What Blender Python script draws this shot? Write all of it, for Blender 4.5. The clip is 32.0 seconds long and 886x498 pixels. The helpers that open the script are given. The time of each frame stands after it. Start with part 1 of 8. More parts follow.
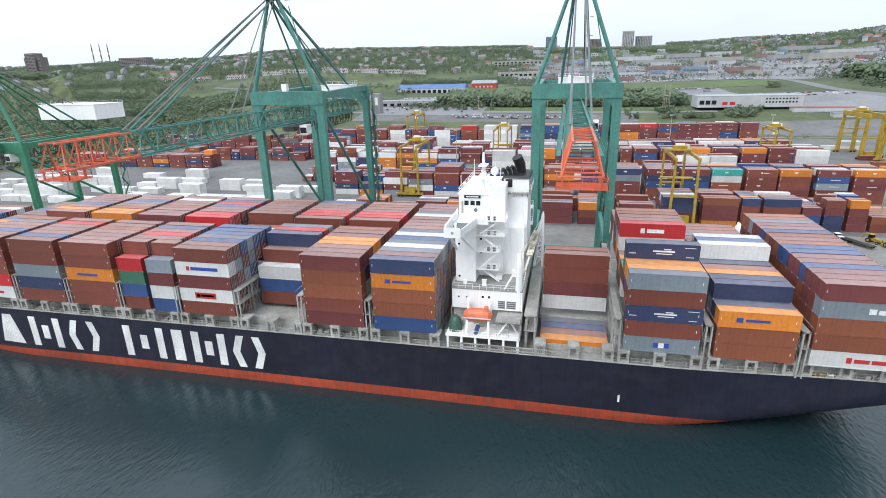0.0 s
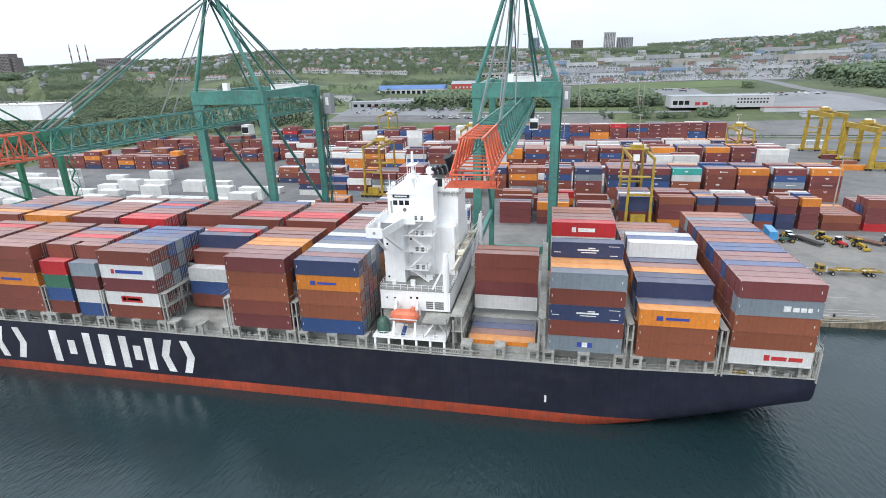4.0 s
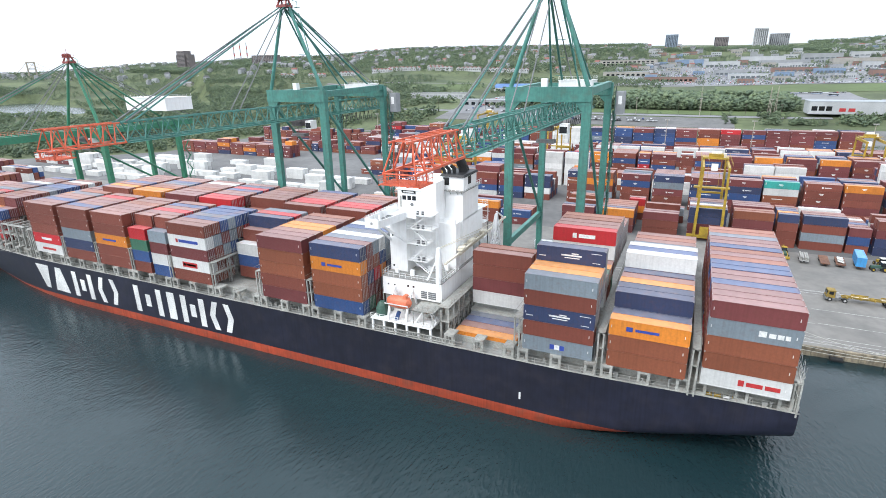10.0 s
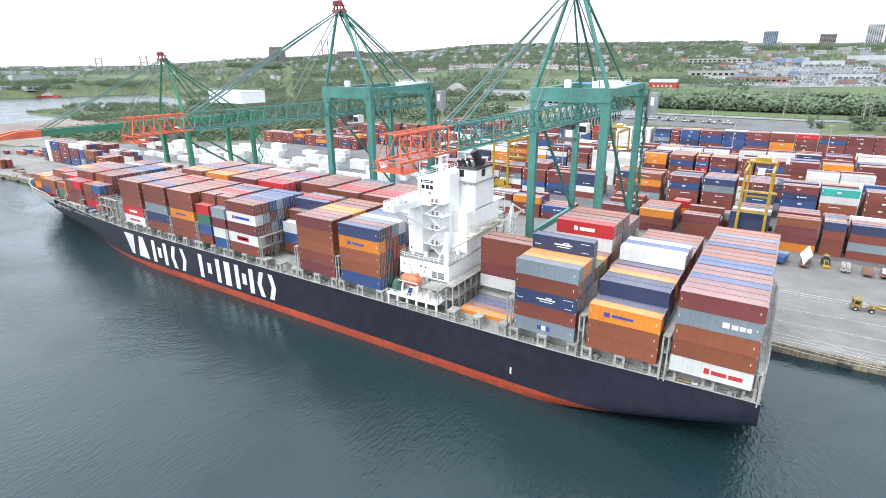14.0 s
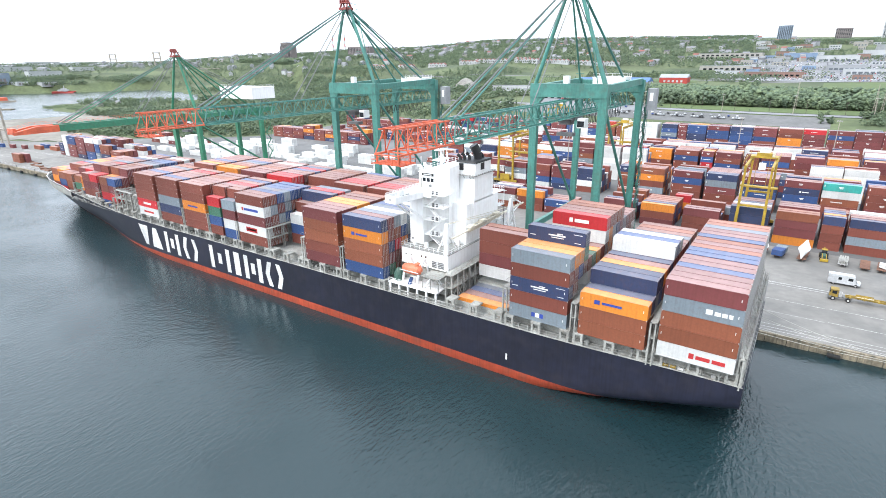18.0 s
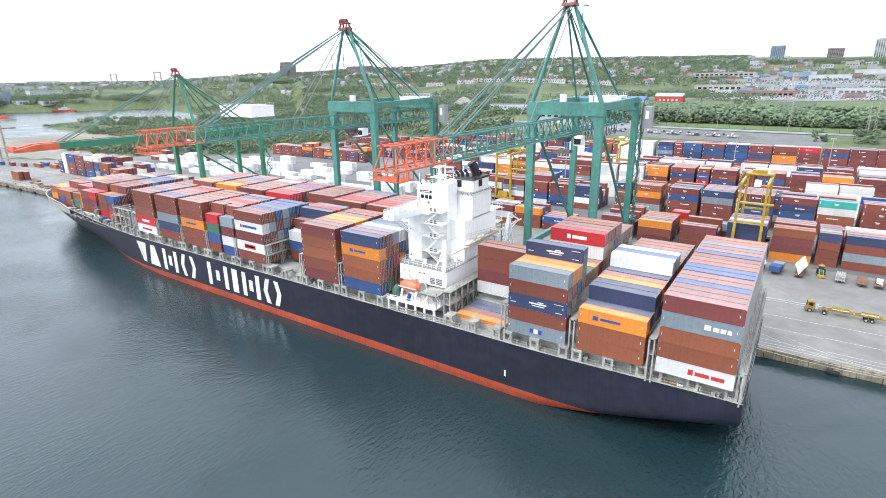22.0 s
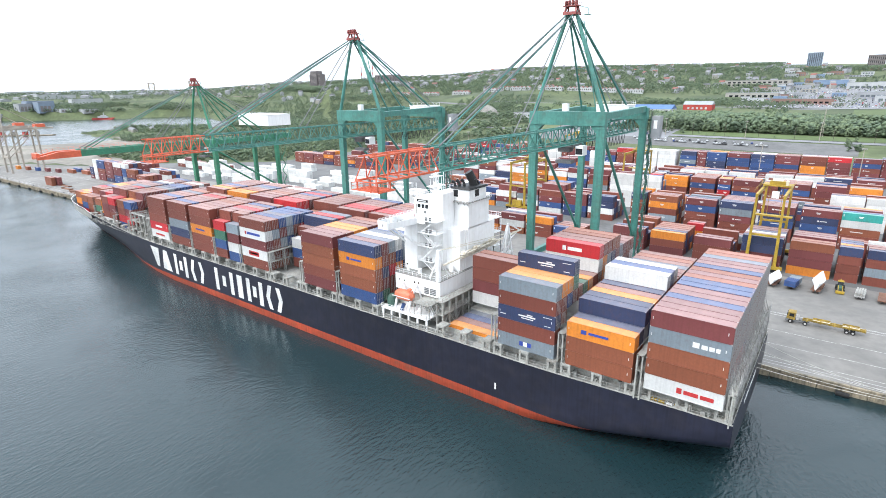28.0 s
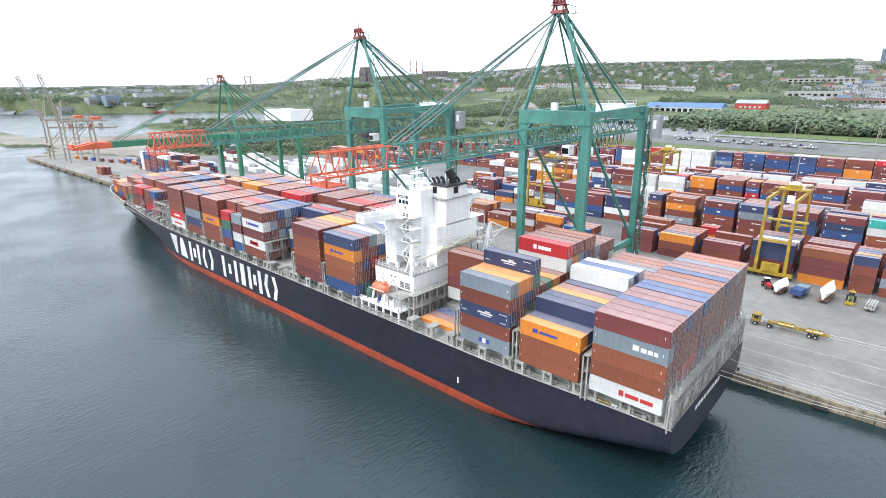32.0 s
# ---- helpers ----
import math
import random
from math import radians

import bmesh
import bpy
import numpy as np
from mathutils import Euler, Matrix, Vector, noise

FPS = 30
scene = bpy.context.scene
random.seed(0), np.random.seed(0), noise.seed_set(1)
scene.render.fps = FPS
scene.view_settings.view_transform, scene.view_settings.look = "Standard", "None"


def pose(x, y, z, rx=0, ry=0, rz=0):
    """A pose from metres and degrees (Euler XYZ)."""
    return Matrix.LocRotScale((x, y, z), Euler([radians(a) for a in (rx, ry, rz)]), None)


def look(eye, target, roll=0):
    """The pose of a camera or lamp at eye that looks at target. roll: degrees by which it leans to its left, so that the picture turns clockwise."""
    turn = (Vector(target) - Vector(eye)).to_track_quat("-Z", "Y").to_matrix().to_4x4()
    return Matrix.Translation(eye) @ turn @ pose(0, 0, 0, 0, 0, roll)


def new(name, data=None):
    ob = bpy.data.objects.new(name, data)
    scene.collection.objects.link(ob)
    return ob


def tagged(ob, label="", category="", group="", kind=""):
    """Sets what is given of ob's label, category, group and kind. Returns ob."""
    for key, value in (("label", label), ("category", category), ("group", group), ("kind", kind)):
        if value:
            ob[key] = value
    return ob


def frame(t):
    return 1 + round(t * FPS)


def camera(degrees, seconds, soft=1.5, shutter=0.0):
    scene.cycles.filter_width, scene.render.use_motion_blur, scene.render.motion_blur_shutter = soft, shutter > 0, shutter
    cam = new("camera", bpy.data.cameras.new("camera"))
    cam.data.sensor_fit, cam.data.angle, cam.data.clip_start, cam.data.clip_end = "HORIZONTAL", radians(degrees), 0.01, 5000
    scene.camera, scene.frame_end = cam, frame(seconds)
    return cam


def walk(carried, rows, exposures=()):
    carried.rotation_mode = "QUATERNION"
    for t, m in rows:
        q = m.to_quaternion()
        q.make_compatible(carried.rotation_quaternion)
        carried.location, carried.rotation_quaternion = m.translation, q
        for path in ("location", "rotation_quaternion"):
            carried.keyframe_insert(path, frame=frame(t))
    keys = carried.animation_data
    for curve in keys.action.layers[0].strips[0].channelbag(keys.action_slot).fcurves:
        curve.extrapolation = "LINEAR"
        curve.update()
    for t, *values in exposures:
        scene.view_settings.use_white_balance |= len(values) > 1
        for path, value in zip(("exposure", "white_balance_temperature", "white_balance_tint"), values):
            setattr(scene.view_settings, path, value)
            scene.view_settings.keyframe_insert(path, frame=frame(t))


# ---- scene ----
cam = camera(79.7, 32.0, 0.9)
PATH = [
    (0, (1.046, -86.661, 62.464), (0.615, -84.817, 61.819), -1.5),
    (0.5, (1.428, -86.57, 62.389), (1.02, -84.72, 61.745), -1.8),
    (1, (1.988, -86.365, 62.289), (1.594, -84.513, 61.644), -1.6),
    (1.5, (2.982, -86.09, 62.142), (2.597, -84.236, 61.498), -1.6),
    (2, (4.275, -85.736, 61.993), (3.893, -83.881, 61.351), -1.7),
    (2.5, (5.896, -85.256, 61.874), (5.516, -83.401, 61.231), -1.7),
    (3, (7.742, -84.591, 61.788), (7.36, -82.737, 61.145), -1.6),
    (3.5, (9.728, -83.892, 61.718), (9.344, -82.037, 61.075), -1.5),
    (5.5, (18.074, -82.422, 61.641), (17.679, -80.569, 60.999), -1.6),
    (6, (20.085, -82.491, 61.715), (19.684, -80.639, 61.075), -1.6),
    (6.5, (21.878, -82.841, 61.922), (21.48, -80.989, 61.282), -1.5),
    (7, (23.638, -83.322, 62.131), (23.238, -81.47, 61.49), -1.5),
    (7.5, (25.485, -83.814, 62.317), (25.063, -81.967, 61.675), -1.4),
    (8, (27.394, -84.147, 62.459), (26.924, -82.312, 61.817), -1.3),
    (8.5, (29.379, -84.2, 62.555), (28.842, -82.385, 61.91), -1.2),
    (9, (31.434, -83.923, 62.605), (30.744, -82.159, 61.964), -1.1),
    (9.5, (33.475, -83.296, 62.674), (32.728, -81.555, 62.031), -1.1),
    (10, (35.581, -82.306, 62.776), (34.78, -80.589, 62.133), -1.0),
    (10.5, (37.77, -81.164, 62.919), (36.905, -79.479, 62.275), -0.9),
    (11, (40.033, -80.269, 63.119), (39.147, -78.596, 62.476), -0.9),
    (11.5, (42.258, -80.078, 63.277), (41.37, -78.406, 62.633), -0.9),
    (12, (44.377, -80.624, 63.376), (43.465, -78.964, 62.732), -0.8),
    (12.5, (46.439, -81.644, 63.458), (45.495, -80.003, 62.813), -0.7),
    (13, (48.419, -82.97, 63.554), (47.441, -81.35, 62.908), -0.6),
    (13.5, (50.424, -84.473, 63.643), (49.42, -82.869, 62.995), -0.6),
    (14, (52.374, -85.831, 63.704), (51.337, -84.25, 63.053), -0.5),
    (14.5, (53.963, -86.759, 63.791), (52.915, -85.187, 63.136), -0.4),
    (16.5, (56.57, -88.277, 64.121), (55.519, -86.708, 63.462), -0.6),
    (17, (56.687, -88.411, 64.107), (55.624, -86.85, 63.446), -0.6),
    (17.5, (56.732, -88.388, 64.056), (55.665, -86.832, 63.392), -0.6),
    (18, (56.809, -88.304, 64.014), (55.743, -86.748, 63.348), -0.6),
    (18.5, (56.907, -88.212, 63.971), (55.843, -86.655, 63.305), -0.6),
    (19, (57.056, -88.136, 63.92), (55.993, -86.578, 63.255), -0.7),
    (19.5, (57.107, -88.115, 63.886), (56.047, -86.556, 63.218), -0.6),
    (20, (57.072, -88.154, 63.867), (56.012, -86.595, 63.199), -0.6),
    (20.5, (56.982, -88.228, 63.882), (55.917, -86.66, 63.245), -0.6),
    (21, (56.944, -88.351, 63.889), (55.879, -86.783, 63.252), -0.6),
    (21.5, (56.89, -88.49, 63.893), (55.824, -86.92, 63.263), -0.6),
    (22, (56.929, -88.519, 63.88), (55.858, -86.942, 63.276), -0.6),
    (22.5, (56.96, -88.497, 63.857), (55.885, -86.914, 63.274), -0.6),
    (23, (56.93, -88.46, 63.842), (55.855, -86.877, 63.259), -0.6),
    (23.5, (56.917, -88.372, 63.843), (55.841, -86.789, 63.262), -0.7),
    (24, (56.91, -88.224, 63.811), (55.833, -86.643, 63.23), -0.7),
    (24.5, (57.243, -87.85, 63.792), (56.163, -86.27, 63.211), -0.7),
    (25, (58.036, -87.223, 63.787), (56.953, -85.645, 63.207), -0.7),
    (25.5, (58.94, -86.534, 63.809), (57.853, -84.959, 63.23), -0.7),
    (27.5, (61.398, -84.384, 64.114), (60.256, -82.846, 63.539), -0.7),
    (28, (62.491, -83.678, 64.13), (61.333, -82.152, 63.554), -0.7),
    (28.5, (64.189, -82.687, 64.158), (63.013, -81.175, 63.582), -0.8),
    (29, (66.417, -81.48, 64.229), (65.236, -79.973, 63.652), -0.8),
    (29.5, (69.035, -80.172, 64.301), (67.853, -78.666, 63.722), -0.7),
    (30, (71.8, -78.699, 64.342), (70.589, -77.218, 63.757), -0.6),
    (30.5, (74.243, -77.089, 64.399), (73.035, -75.606, 63.814), -0.6),
    (31, (75.849, -75.907, 64.461), (74.573, -74.484, 63.874), -0.4),
    (31.5, (76.502, -75.357, 64.502), (75.213, -73.945, 63.916), -0.3),
    (32, (76.662, -75.164, 64.526), (75.372, -73.753, 63.939), -0.4),
]
walk(cam, [(t, look(eye, target, roll)) for t, eye, target, roll in PATH], [(0, 0.47), (6, 0.5), (7, 0.47), (8, 0.38), (9, 0.52), (10, 0.75), (11, 0.83), (13, 0.97), (16, 1.12), (20, 1.12), (23, 1.05), (28, 1.0), (32, 0.97)])

# ---- world and sun ----
world = bpy.data.worlds.new("overcast_sky")
world.use_nodes = True
scene.world = world
wn, wl = world.node_tree.nodes, world.node_tree.links
sky = wn.new("ShaderNodeTexSky")
sky.sky_type, sky.sun_disc = "NISHITA", False
sky.sun_elevation, sky.sun_rotation = radians(48), radians(200)
sky.air_density, sky.dust_density, sky.ozone_density = 1.2, 4.0, 1.0
grey = wn.new("ShaderNodeHueSaturation")
grey.inputs["Saturation"].default_value = 0.25
veil = wn.new("ShaderNodeMix")
veil.data_type = "RGBA"
veil.inputs["Factor"].default_value = 0.78
veil.inputs["B"].default_value = (7.75, 8.65, 9.95, 1)
# An overcast dome: duller at the horizon than overhead, brighter to the west, with soft cloud
dome = wn.new("ShaderNodeTexCoord").outputs["Generated"]
split = wn.new("ShaderNodeSeparateXYZ")
wl.new(dome, split.inputs[0])
rise = wn.new("ShaderNodeMapRange")
rise.inputs["From Max"].default_value = 0.75
rise.inputs["To Min"].default_value, rise.inputs["To Max"].default_value = 0.78, 1.20
wl.new(split.outputs["Z"], rise.inputs["Value"])
cloud = wn.new("ShaderNodeTexNoise")
cloud.inputs["Scale"].default_value, cloud.inputs["Detail"].default_value = 3.5, 5
flatten = wn.new("ShaderNodeMapping")
flatten.inputs["Scale"].default_value = (1, 1, 3.5)
wl.new(dome, flatten.inputs["Vector"])
wl.new(flatten.outputs["Vector"], cloud.inputs["Vector"])
puff = wn.new("ShaderNodeMapRange")
puff.inputs["From Min"].default_value, puff.inputs["From Max"].default_value = 0.3, 0.7
puff.inputs["To Min"].default_value, puff.inputs["To Max"].default_value = 0.93, 1.07
wl.new(cloud.outputs["Fac"], puff.inputs["Value"])
west = wn.new("ShaderNodeMapRange")
west.inputs["From Min"].default_value = -1.0
west.inputs["To Min"].default_value, west.inputs["To Max"].default_value = 1.24, 0.91
wl.new(split.outputs["X"], west.inputs["Value"])
both = wn.new("ShaderNodeMath")
both.operation = "MULTIPLY"
glow = wn.new("ShaderNodeMath")
glow.operation = "MULTIPLY"
wl.new(rise.outputs["Result"], glow.inputs[0])
wl.new(puff.outputs["Result"], both.inputs[0])
wl.new(west.outputs["Result"], both.inputs[1])
wl.new(both.outputs[0], glow.inputs[1])
dim = wn.new("ShaderNodeVectorMath")
dim.operation = "SCALE"
back = wn["Background"]
back.inputs["Strength"].default_value = 0.115
wl.new(sky.outputs["Color"], grey.inputs["Color"])
wl.new(grey.outputs["Color"], veil.inputs["A"])
wl.new(veil.outputs["Result"], dim.inputs[0])
wl.new(glow.outputs[0], dim.inputs["Scale"])
wl.new(dim.outputs["Vector"], back.inputs["Color"])
sun = new("sun", bpy.data.lights.new("sun", "SUN"))
sun.data.energy, sun.data.angle, sun.data.color = 1.1, radians(25), (0.98, 0.985, 0.98)
sun.matrix_world = look((0, 0, 0), (0.25, 0.62, -0.75))

# ---- materials ----
def noise_mix(nt, vec, scale, detail, dark, light, lo=0.35, hi=0.65):
    """A noise between two grey factors."""
    n = nt.nodes.new("ShaderNodeTexNoise")
    n.inputs["Scale"].default_value, n.inputs["Detail"].default_value = scale, detail
    nt.links.new(vec, n.inputs["Vector"])
    r = nt.nodes.new("ShaderNodeMapRange")
    r.inputs["From Min"].default_value, r.inputs["From Max"].default_value = lo, hi
    r.inputs["To Min"].default_value, r.inputs["To Max"].default_value = dark, light
    nt.links.new(n.outputs["Fac"], r.inputs["Value"])
    return r.outputs["Result"]


def mul(nt, a, b):
    m = nt.nodes.new("ShaderNodeMath")
    m.operation = "MULTIPLY"
    nt.links.new(a, m.inputs[0])
    nt.links.new(b, m.inputs[1])
    return m.outputs[0]


def mat(name, col, rough=0.6, metal=0.0, coarse=0.15, fine=3.0, amp=0.18, bump=0.0, bump_scale=6.0, rand=0.0, island=0.0, streak=0.0, ribs=0.0, spots=None):
    """A painted or mineral surface: base colour varied at two scales, by object or by island, with rain streaks and ribs if asked."""
    m = bpy.data.materials.new(name)
    m.use_nodes = True
    nt = m.node_tree
    b = nt.nodes["Principled BSDF"]
    b.inputs["Roughness"].default_value, b.inputs["Metallic"].default_value = rough, metal
    tc = nt.nodes.new("ShaderNodeTexCoord").outputs["Object"]
    fac = mul(nt, noise_mix(nt, tc, coarse, 3, 1 - amp, 1 + amp), noise_mix(nt, tc, fine, 5, 1 - amp * 0.7, 1 + amp * 0.7))
    if rand or island:
        src = nt.nodes.new("ShaderNodeObjectInfo").outputs["Random"] if rand else nt.nodes.new("ShaderNodeNewGeometry").outputs["Random Per Island"]
        r = nt.nodes.new("ShaderNodeMapRange")
        k = rand or island
        r.inputs["To Min"].default_value, r.inputs["To Max"].default_value = 1 - k, 1 + k
        nt.links.new(src, r.inputs["Value"])
        fac = mul(nt, fac, r.outputs["Result"])
    if streak:
        mp = nt.nodes.new("ShaderNodeMapping")
        mp.inputs["Scale"].default_value = (1.3, 1.3, 0.06)
        nt.links.new(tc, mp.inputs["Vector"])
        fac = mul(nt, fac, noise_mix(nt, mp.outputs["Vector"], 2.0, 4, 1 - streak, 1.05, 0.3, 0.55))
    mix = nt.nodes.new("ShaderNodeVectorMath")
    mix.operation = "SCALE"
    mix.inputs[0].default_value = col[:3]
    nt.links.new(fac, mix.inputs["Scale"])
    out = mix.outputs["Vector"]
    if spots:
        sm = nt.nodes.new("ShaderNodeMix")
        sm.data_type = "RGBA"
        sm.inputs["B"].default_value = (*spots[0], 1)
        nt.links.new(out, sm.inputs["A"])
        nt.links.new(noise_mix(nt, tc, spots[1], 6, 0.0, spots[2], 0.5, 0.72), sm.inputs["Factor"])
        out = sm.outputs["Result"]
    nt.links.new(out, b.inputs["Base Color"])
    if bump or ribs:
        bp = nt.nodes.new("ShaderNodeBump")
        if ribs:
            w = nt.nodes.new("ShaderNodeTexWave")
            w.wave_profile, w.bands_direction = "SIN", "X"
            w.inputs["Scale"].default_value = ribs
            nt.links.new(tc, w.inputs["Vector"])
            nt.links.new(w.outputs["Fac"], bp.inputs["Height"])
            bp.inputs["Strength"].default_value, bp.inputs["Distance"].default_value = 0.6, 0.036
        else:
            n = nt.nodes.new("ShaderNodeTexNoise")
            n.inputs["Scale"].default_value, n.inputs["Detail"].default_value = bump_scale, 6
            nt.links.new(tc, n.inputs["Vector"])
            nt.links.new(n.outputs["Fac"], bp.inputs["Height"])
            bp.inputs["Strength"].default_value, bp.inputs["Distance"].default_value = 0.5, bump
        nt.links.new(bp.outputs["Normal"], b.inputs["Normal"])
    return m


PAINT = {
    "brown": (0.185, 0.052, 0.035), "maroon": (0.160, 0.042, 0.042), "tan": (0.235, 0.074, 0.038), "orange": (0.62, 0.205, 0.028),
    "navy": (0.032, 0.046, 0.105), "blue": (0.030, 0.070, 0.190), "greyblue": (0.205, 0.245, 0.275), "white": (0.62, 0.62, 0.60),
    "red": (0.46, 0.022, 0.028), "teal": (0.035, 0.30, 0.26), "green": (0.05, 0.16, 0.10), "azure": (0.05, 0.27, 0.55), "grey": (0.22, 0.225, 0.225),
}
WORDS = {"brown": "brown", "maroon": "dark red-brown", "tan": "rust-orange", "orange": "bright orange", "navy": "dark navy", "blue": "mid blue", "greyblue": "pale grey-blue",
         "white": "off-white", "red": "bright red", "teal": "teal green", "green": "dark green", "azure": "light blue", "grey": "grey"}
SIDE, ROOF = {}, {}
for key, c in PAINT.items():
    SIDE[key] = mat("container_paint_" + key, c, 0.55, 0, 0.25, 2.5, 0.07, rand=0.14, streak=0.04 if key == "white" else 0.07, ribs=3.6, spots=((0.12, 0.05, 0.03), 1.1, 0.08 if key == "white" else 0.22))
    # Roof tone paled for faded paint plus overhead sky light put into the colour.
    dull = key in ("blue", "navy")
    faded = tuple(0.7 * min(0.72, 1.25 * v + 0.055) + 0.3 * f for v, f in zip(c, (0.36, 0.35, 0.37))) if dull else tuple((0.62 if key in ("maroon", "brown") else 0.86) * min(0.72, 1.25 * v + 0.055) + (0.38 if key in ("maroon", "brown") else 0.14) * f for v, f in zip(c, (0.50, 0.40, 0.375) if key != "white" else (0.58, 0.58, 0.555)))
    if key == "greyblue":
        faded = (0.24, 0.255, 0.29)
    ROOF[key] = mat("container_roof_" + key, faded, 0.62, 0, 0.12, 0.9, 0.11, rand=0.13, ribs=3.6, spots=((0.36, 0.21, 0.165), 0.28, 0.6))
M_BAR = mat("lock_rod_steel", (0.44, 0.43, 0.42), 0.5, 0.2)
M_MARKW = mat("white_marking", (0.66, 0.66, 0.64), 0.6)
M_MARKR = mat("red_marking", (0.42, 0.03, 0.03), 0.6)
M_MARKB = mat("blue_marking", (0.03, 0.06, 0.30), 0.6)
M_HULL = mat("hull_paint_navy", (0.0125, 0.0135, 0.026), 0.42, 0, 0.03, 0.5, 0.25, streak=0.25, spots=((0.05, 0.04, 0.045), 0.35, 0.25))
M_BOOT = mat("boot_topping_red", (0.33, 0.052, 0.022), 0.6, 0, 0.05, 0.8, 0.18, streak=0.22, spots=((0.10, 0.07, 0.05), 0.5, 0.35))
M_DECK = mat("deck_grey_paint", (0.27, 0.275, 0.26), 0.7, 0, 0.1, 1.2, 0.18, spots=((0.20, 0.13, 0.09), 0.7, 0.5))
M_LASH = mat("lashing_steel_grey", (0.36, 0.36, 0.33), 0.6, 0.1, 0.3, 3, 0.2, spots=((0.18, 0.10, 0.06), 1.2, 0.4))
M_WHITE = mat("superstructure_white", (0.84, 0.84, 0.83), 0.45, 0, 0.15, 1.0, 0.025, streak=0.03, spots=((0.66, 0.58, 0.48), 0.8, 0.14))
M_BUFF = mat("crane_jib_buff", (0.66, 0.61, 0.50), 0.55)
M_BLACK = mat("funnel_black", (0.012, 0.012, 0.013), 0.5)
M_GLASS = mat("dark_window_glass", (0.012, 0.015, 0.018), 0.08)
M_LIFE = mat("lifeboat_orange", (0.66, 0.17, 0.085), 0.5, 0, 0.5, 4, 0.12)
M_DGREEN = mat("dark_green_paint", (0.045, 0.10, 0.075), 0.55)
M_CGREEN = mat("crane_green", (0.060, 0.205, 0.170), 0.5, 0, 0.12, 1.5, 0.14, streak=0.14, spots=((0.10, 0.075, 0.05), 0.6, 0.3))
M_CGREEN2 = mat("crane_light_green", (0.040, 0.20, 0.115), 0.5, 0, 0.12, 1.5, 0.14, spots=((0.10, 0.075, 0.05), 0.6, 0.3))
M_CORANGE = mat("boom_tip_orange", (0.62, 0.125, 0.060), 0.5, 0, 0.2, 1.5, 0.12)
M_DRAB = mat("drab_weathered_steel", (0.075, 0.105, 0.085), 0.7, 0, 0.3, 2.0, 0.2, spots=((0.10, 0.07, 0.05), 0.6, 0.5))
M_CRED = mat("apex_red", (0.30, 0.075, 0.065), 0.6, 0, 0.4, 2.0, 0.2, spots=((0.12, 0.10, 0.09), 0.8, 0.5))
M_CGREY = mat("crane_tan_grey", (0.34, 0.30, 0.25), 0.6)
M_YELLOW = mat("gantry_yellow", (0.37, 0.245, 0.026), 0.5, 0, 0.3, 2, 0.2, spots=((0.16, 0.10, 0.04), 1.0, 0.6))
M_TRUCK = mat("dirty_truck_yellow", (0.27, 0.18, 0.030), 0.6, 0, 0.6, 3, 0.25, spots=((0.10, 0.07, 0.04), 1.5, 0.7))
M_CABLE = mat("wire_rope", (0.16, 0.165, 0.165), 0.6, 0.2)
M_ROPE = mat("mooring_rope", (0.55, 0.53, 0.47), 0.8)
M_RUBBER = mat("tyre_rubber", (0.018, 0.018, 0.018), 0.85)
M_APRON = mat("apron_concrete", (0.194, 0.184, 0.169), 0.85, 0, 0.035, 0.5, 0.13, bump=0.01, spots=((0.10, 0.10, 0.098), 0.12, 0.45))
M_YARD = mat("yard_asphalt", (0.138, 0.137, 0.134), 0.9, 0, 0.03, 0.4, 0.16, spots=((0.08, 0.08, 0.08), 0.1, 0.5))
M_QUAY = mat("quay_face_timber_concrete", (0.24, 0.20, 0.14), 0.85, 0, 0.2, 1.4, 0.28, bump=0.05, streak=0.4, spots=((0.05, 0.055, 0.045), 0.5, 0.7))
M_LINE = mat("worn_paint_line", (0.42, 0.42, 0.39), 0.8, 0, 0.6, 4, 0.2, spots=((0.21, 0.21, 0.205), 0.8, 1.0))
M_STONE = mat("shore_rock", (0.20, 0.19, 0.17), 0.9, 0, 0.05, 0.6, 0.3)
M_GRASS = mat("rough_grass", (0.085, 0.105, 0.046), 0.95, 0, 0.012, 0.15, 0.25, spots=((0.036, 0.056, 0.028), 0.009, 1.0))
M_DIRT = mat("bare_brown_ground", (0.215, 0.195, 0.165), 0.95, 0, 0.015, 0.2, 0.2, spots=((0.11, 0.11, 0.075), 0.03, 0.7))
M_ROAD = mat("road_asphalt", (0.16, 0.16, 0.165), 0.9, 0, 0.02, 0.3, 0.1)
M_LOT = mat("parking_asphalt", (0.20, 0.202, 0.208), 0.9, 0, 0.02, 0.3, 0.12)
M_LEAF = [mat("foliage_" + n, c, 0.9, 0, 0.02, 0.3, 0.14, island=0.13) for n, c in (("mid", (0.108, 0.148, 0.086)), ("dark", (0.088, 0.124, 0.079)), ("light", (0.130, 0.170, 0.092)))]
M_BARK = mat("tree_bark", (0.09, 0.075, 0.06), 0.95)
M_WALL = {k: mat("town_wall_" + k, c, 0.8, 0, 0.1, 1.0, 0.08) for k, c in (("white", (0.40, 0.41, 0.415)), ("grey", (0.28, 0.29, 0.30)), ("brick", (0.23, 0.14, 0.115)), ("beige", (0.31, 0.295, 0.265)), ("red", (0.36, 0.05, 0.04)), ("blue", (0.17, 0.24, 0.34)), ("dark", (0.19, 0.165, 0.16)), ("slate", (0.20, 0.25, 0.31)))}
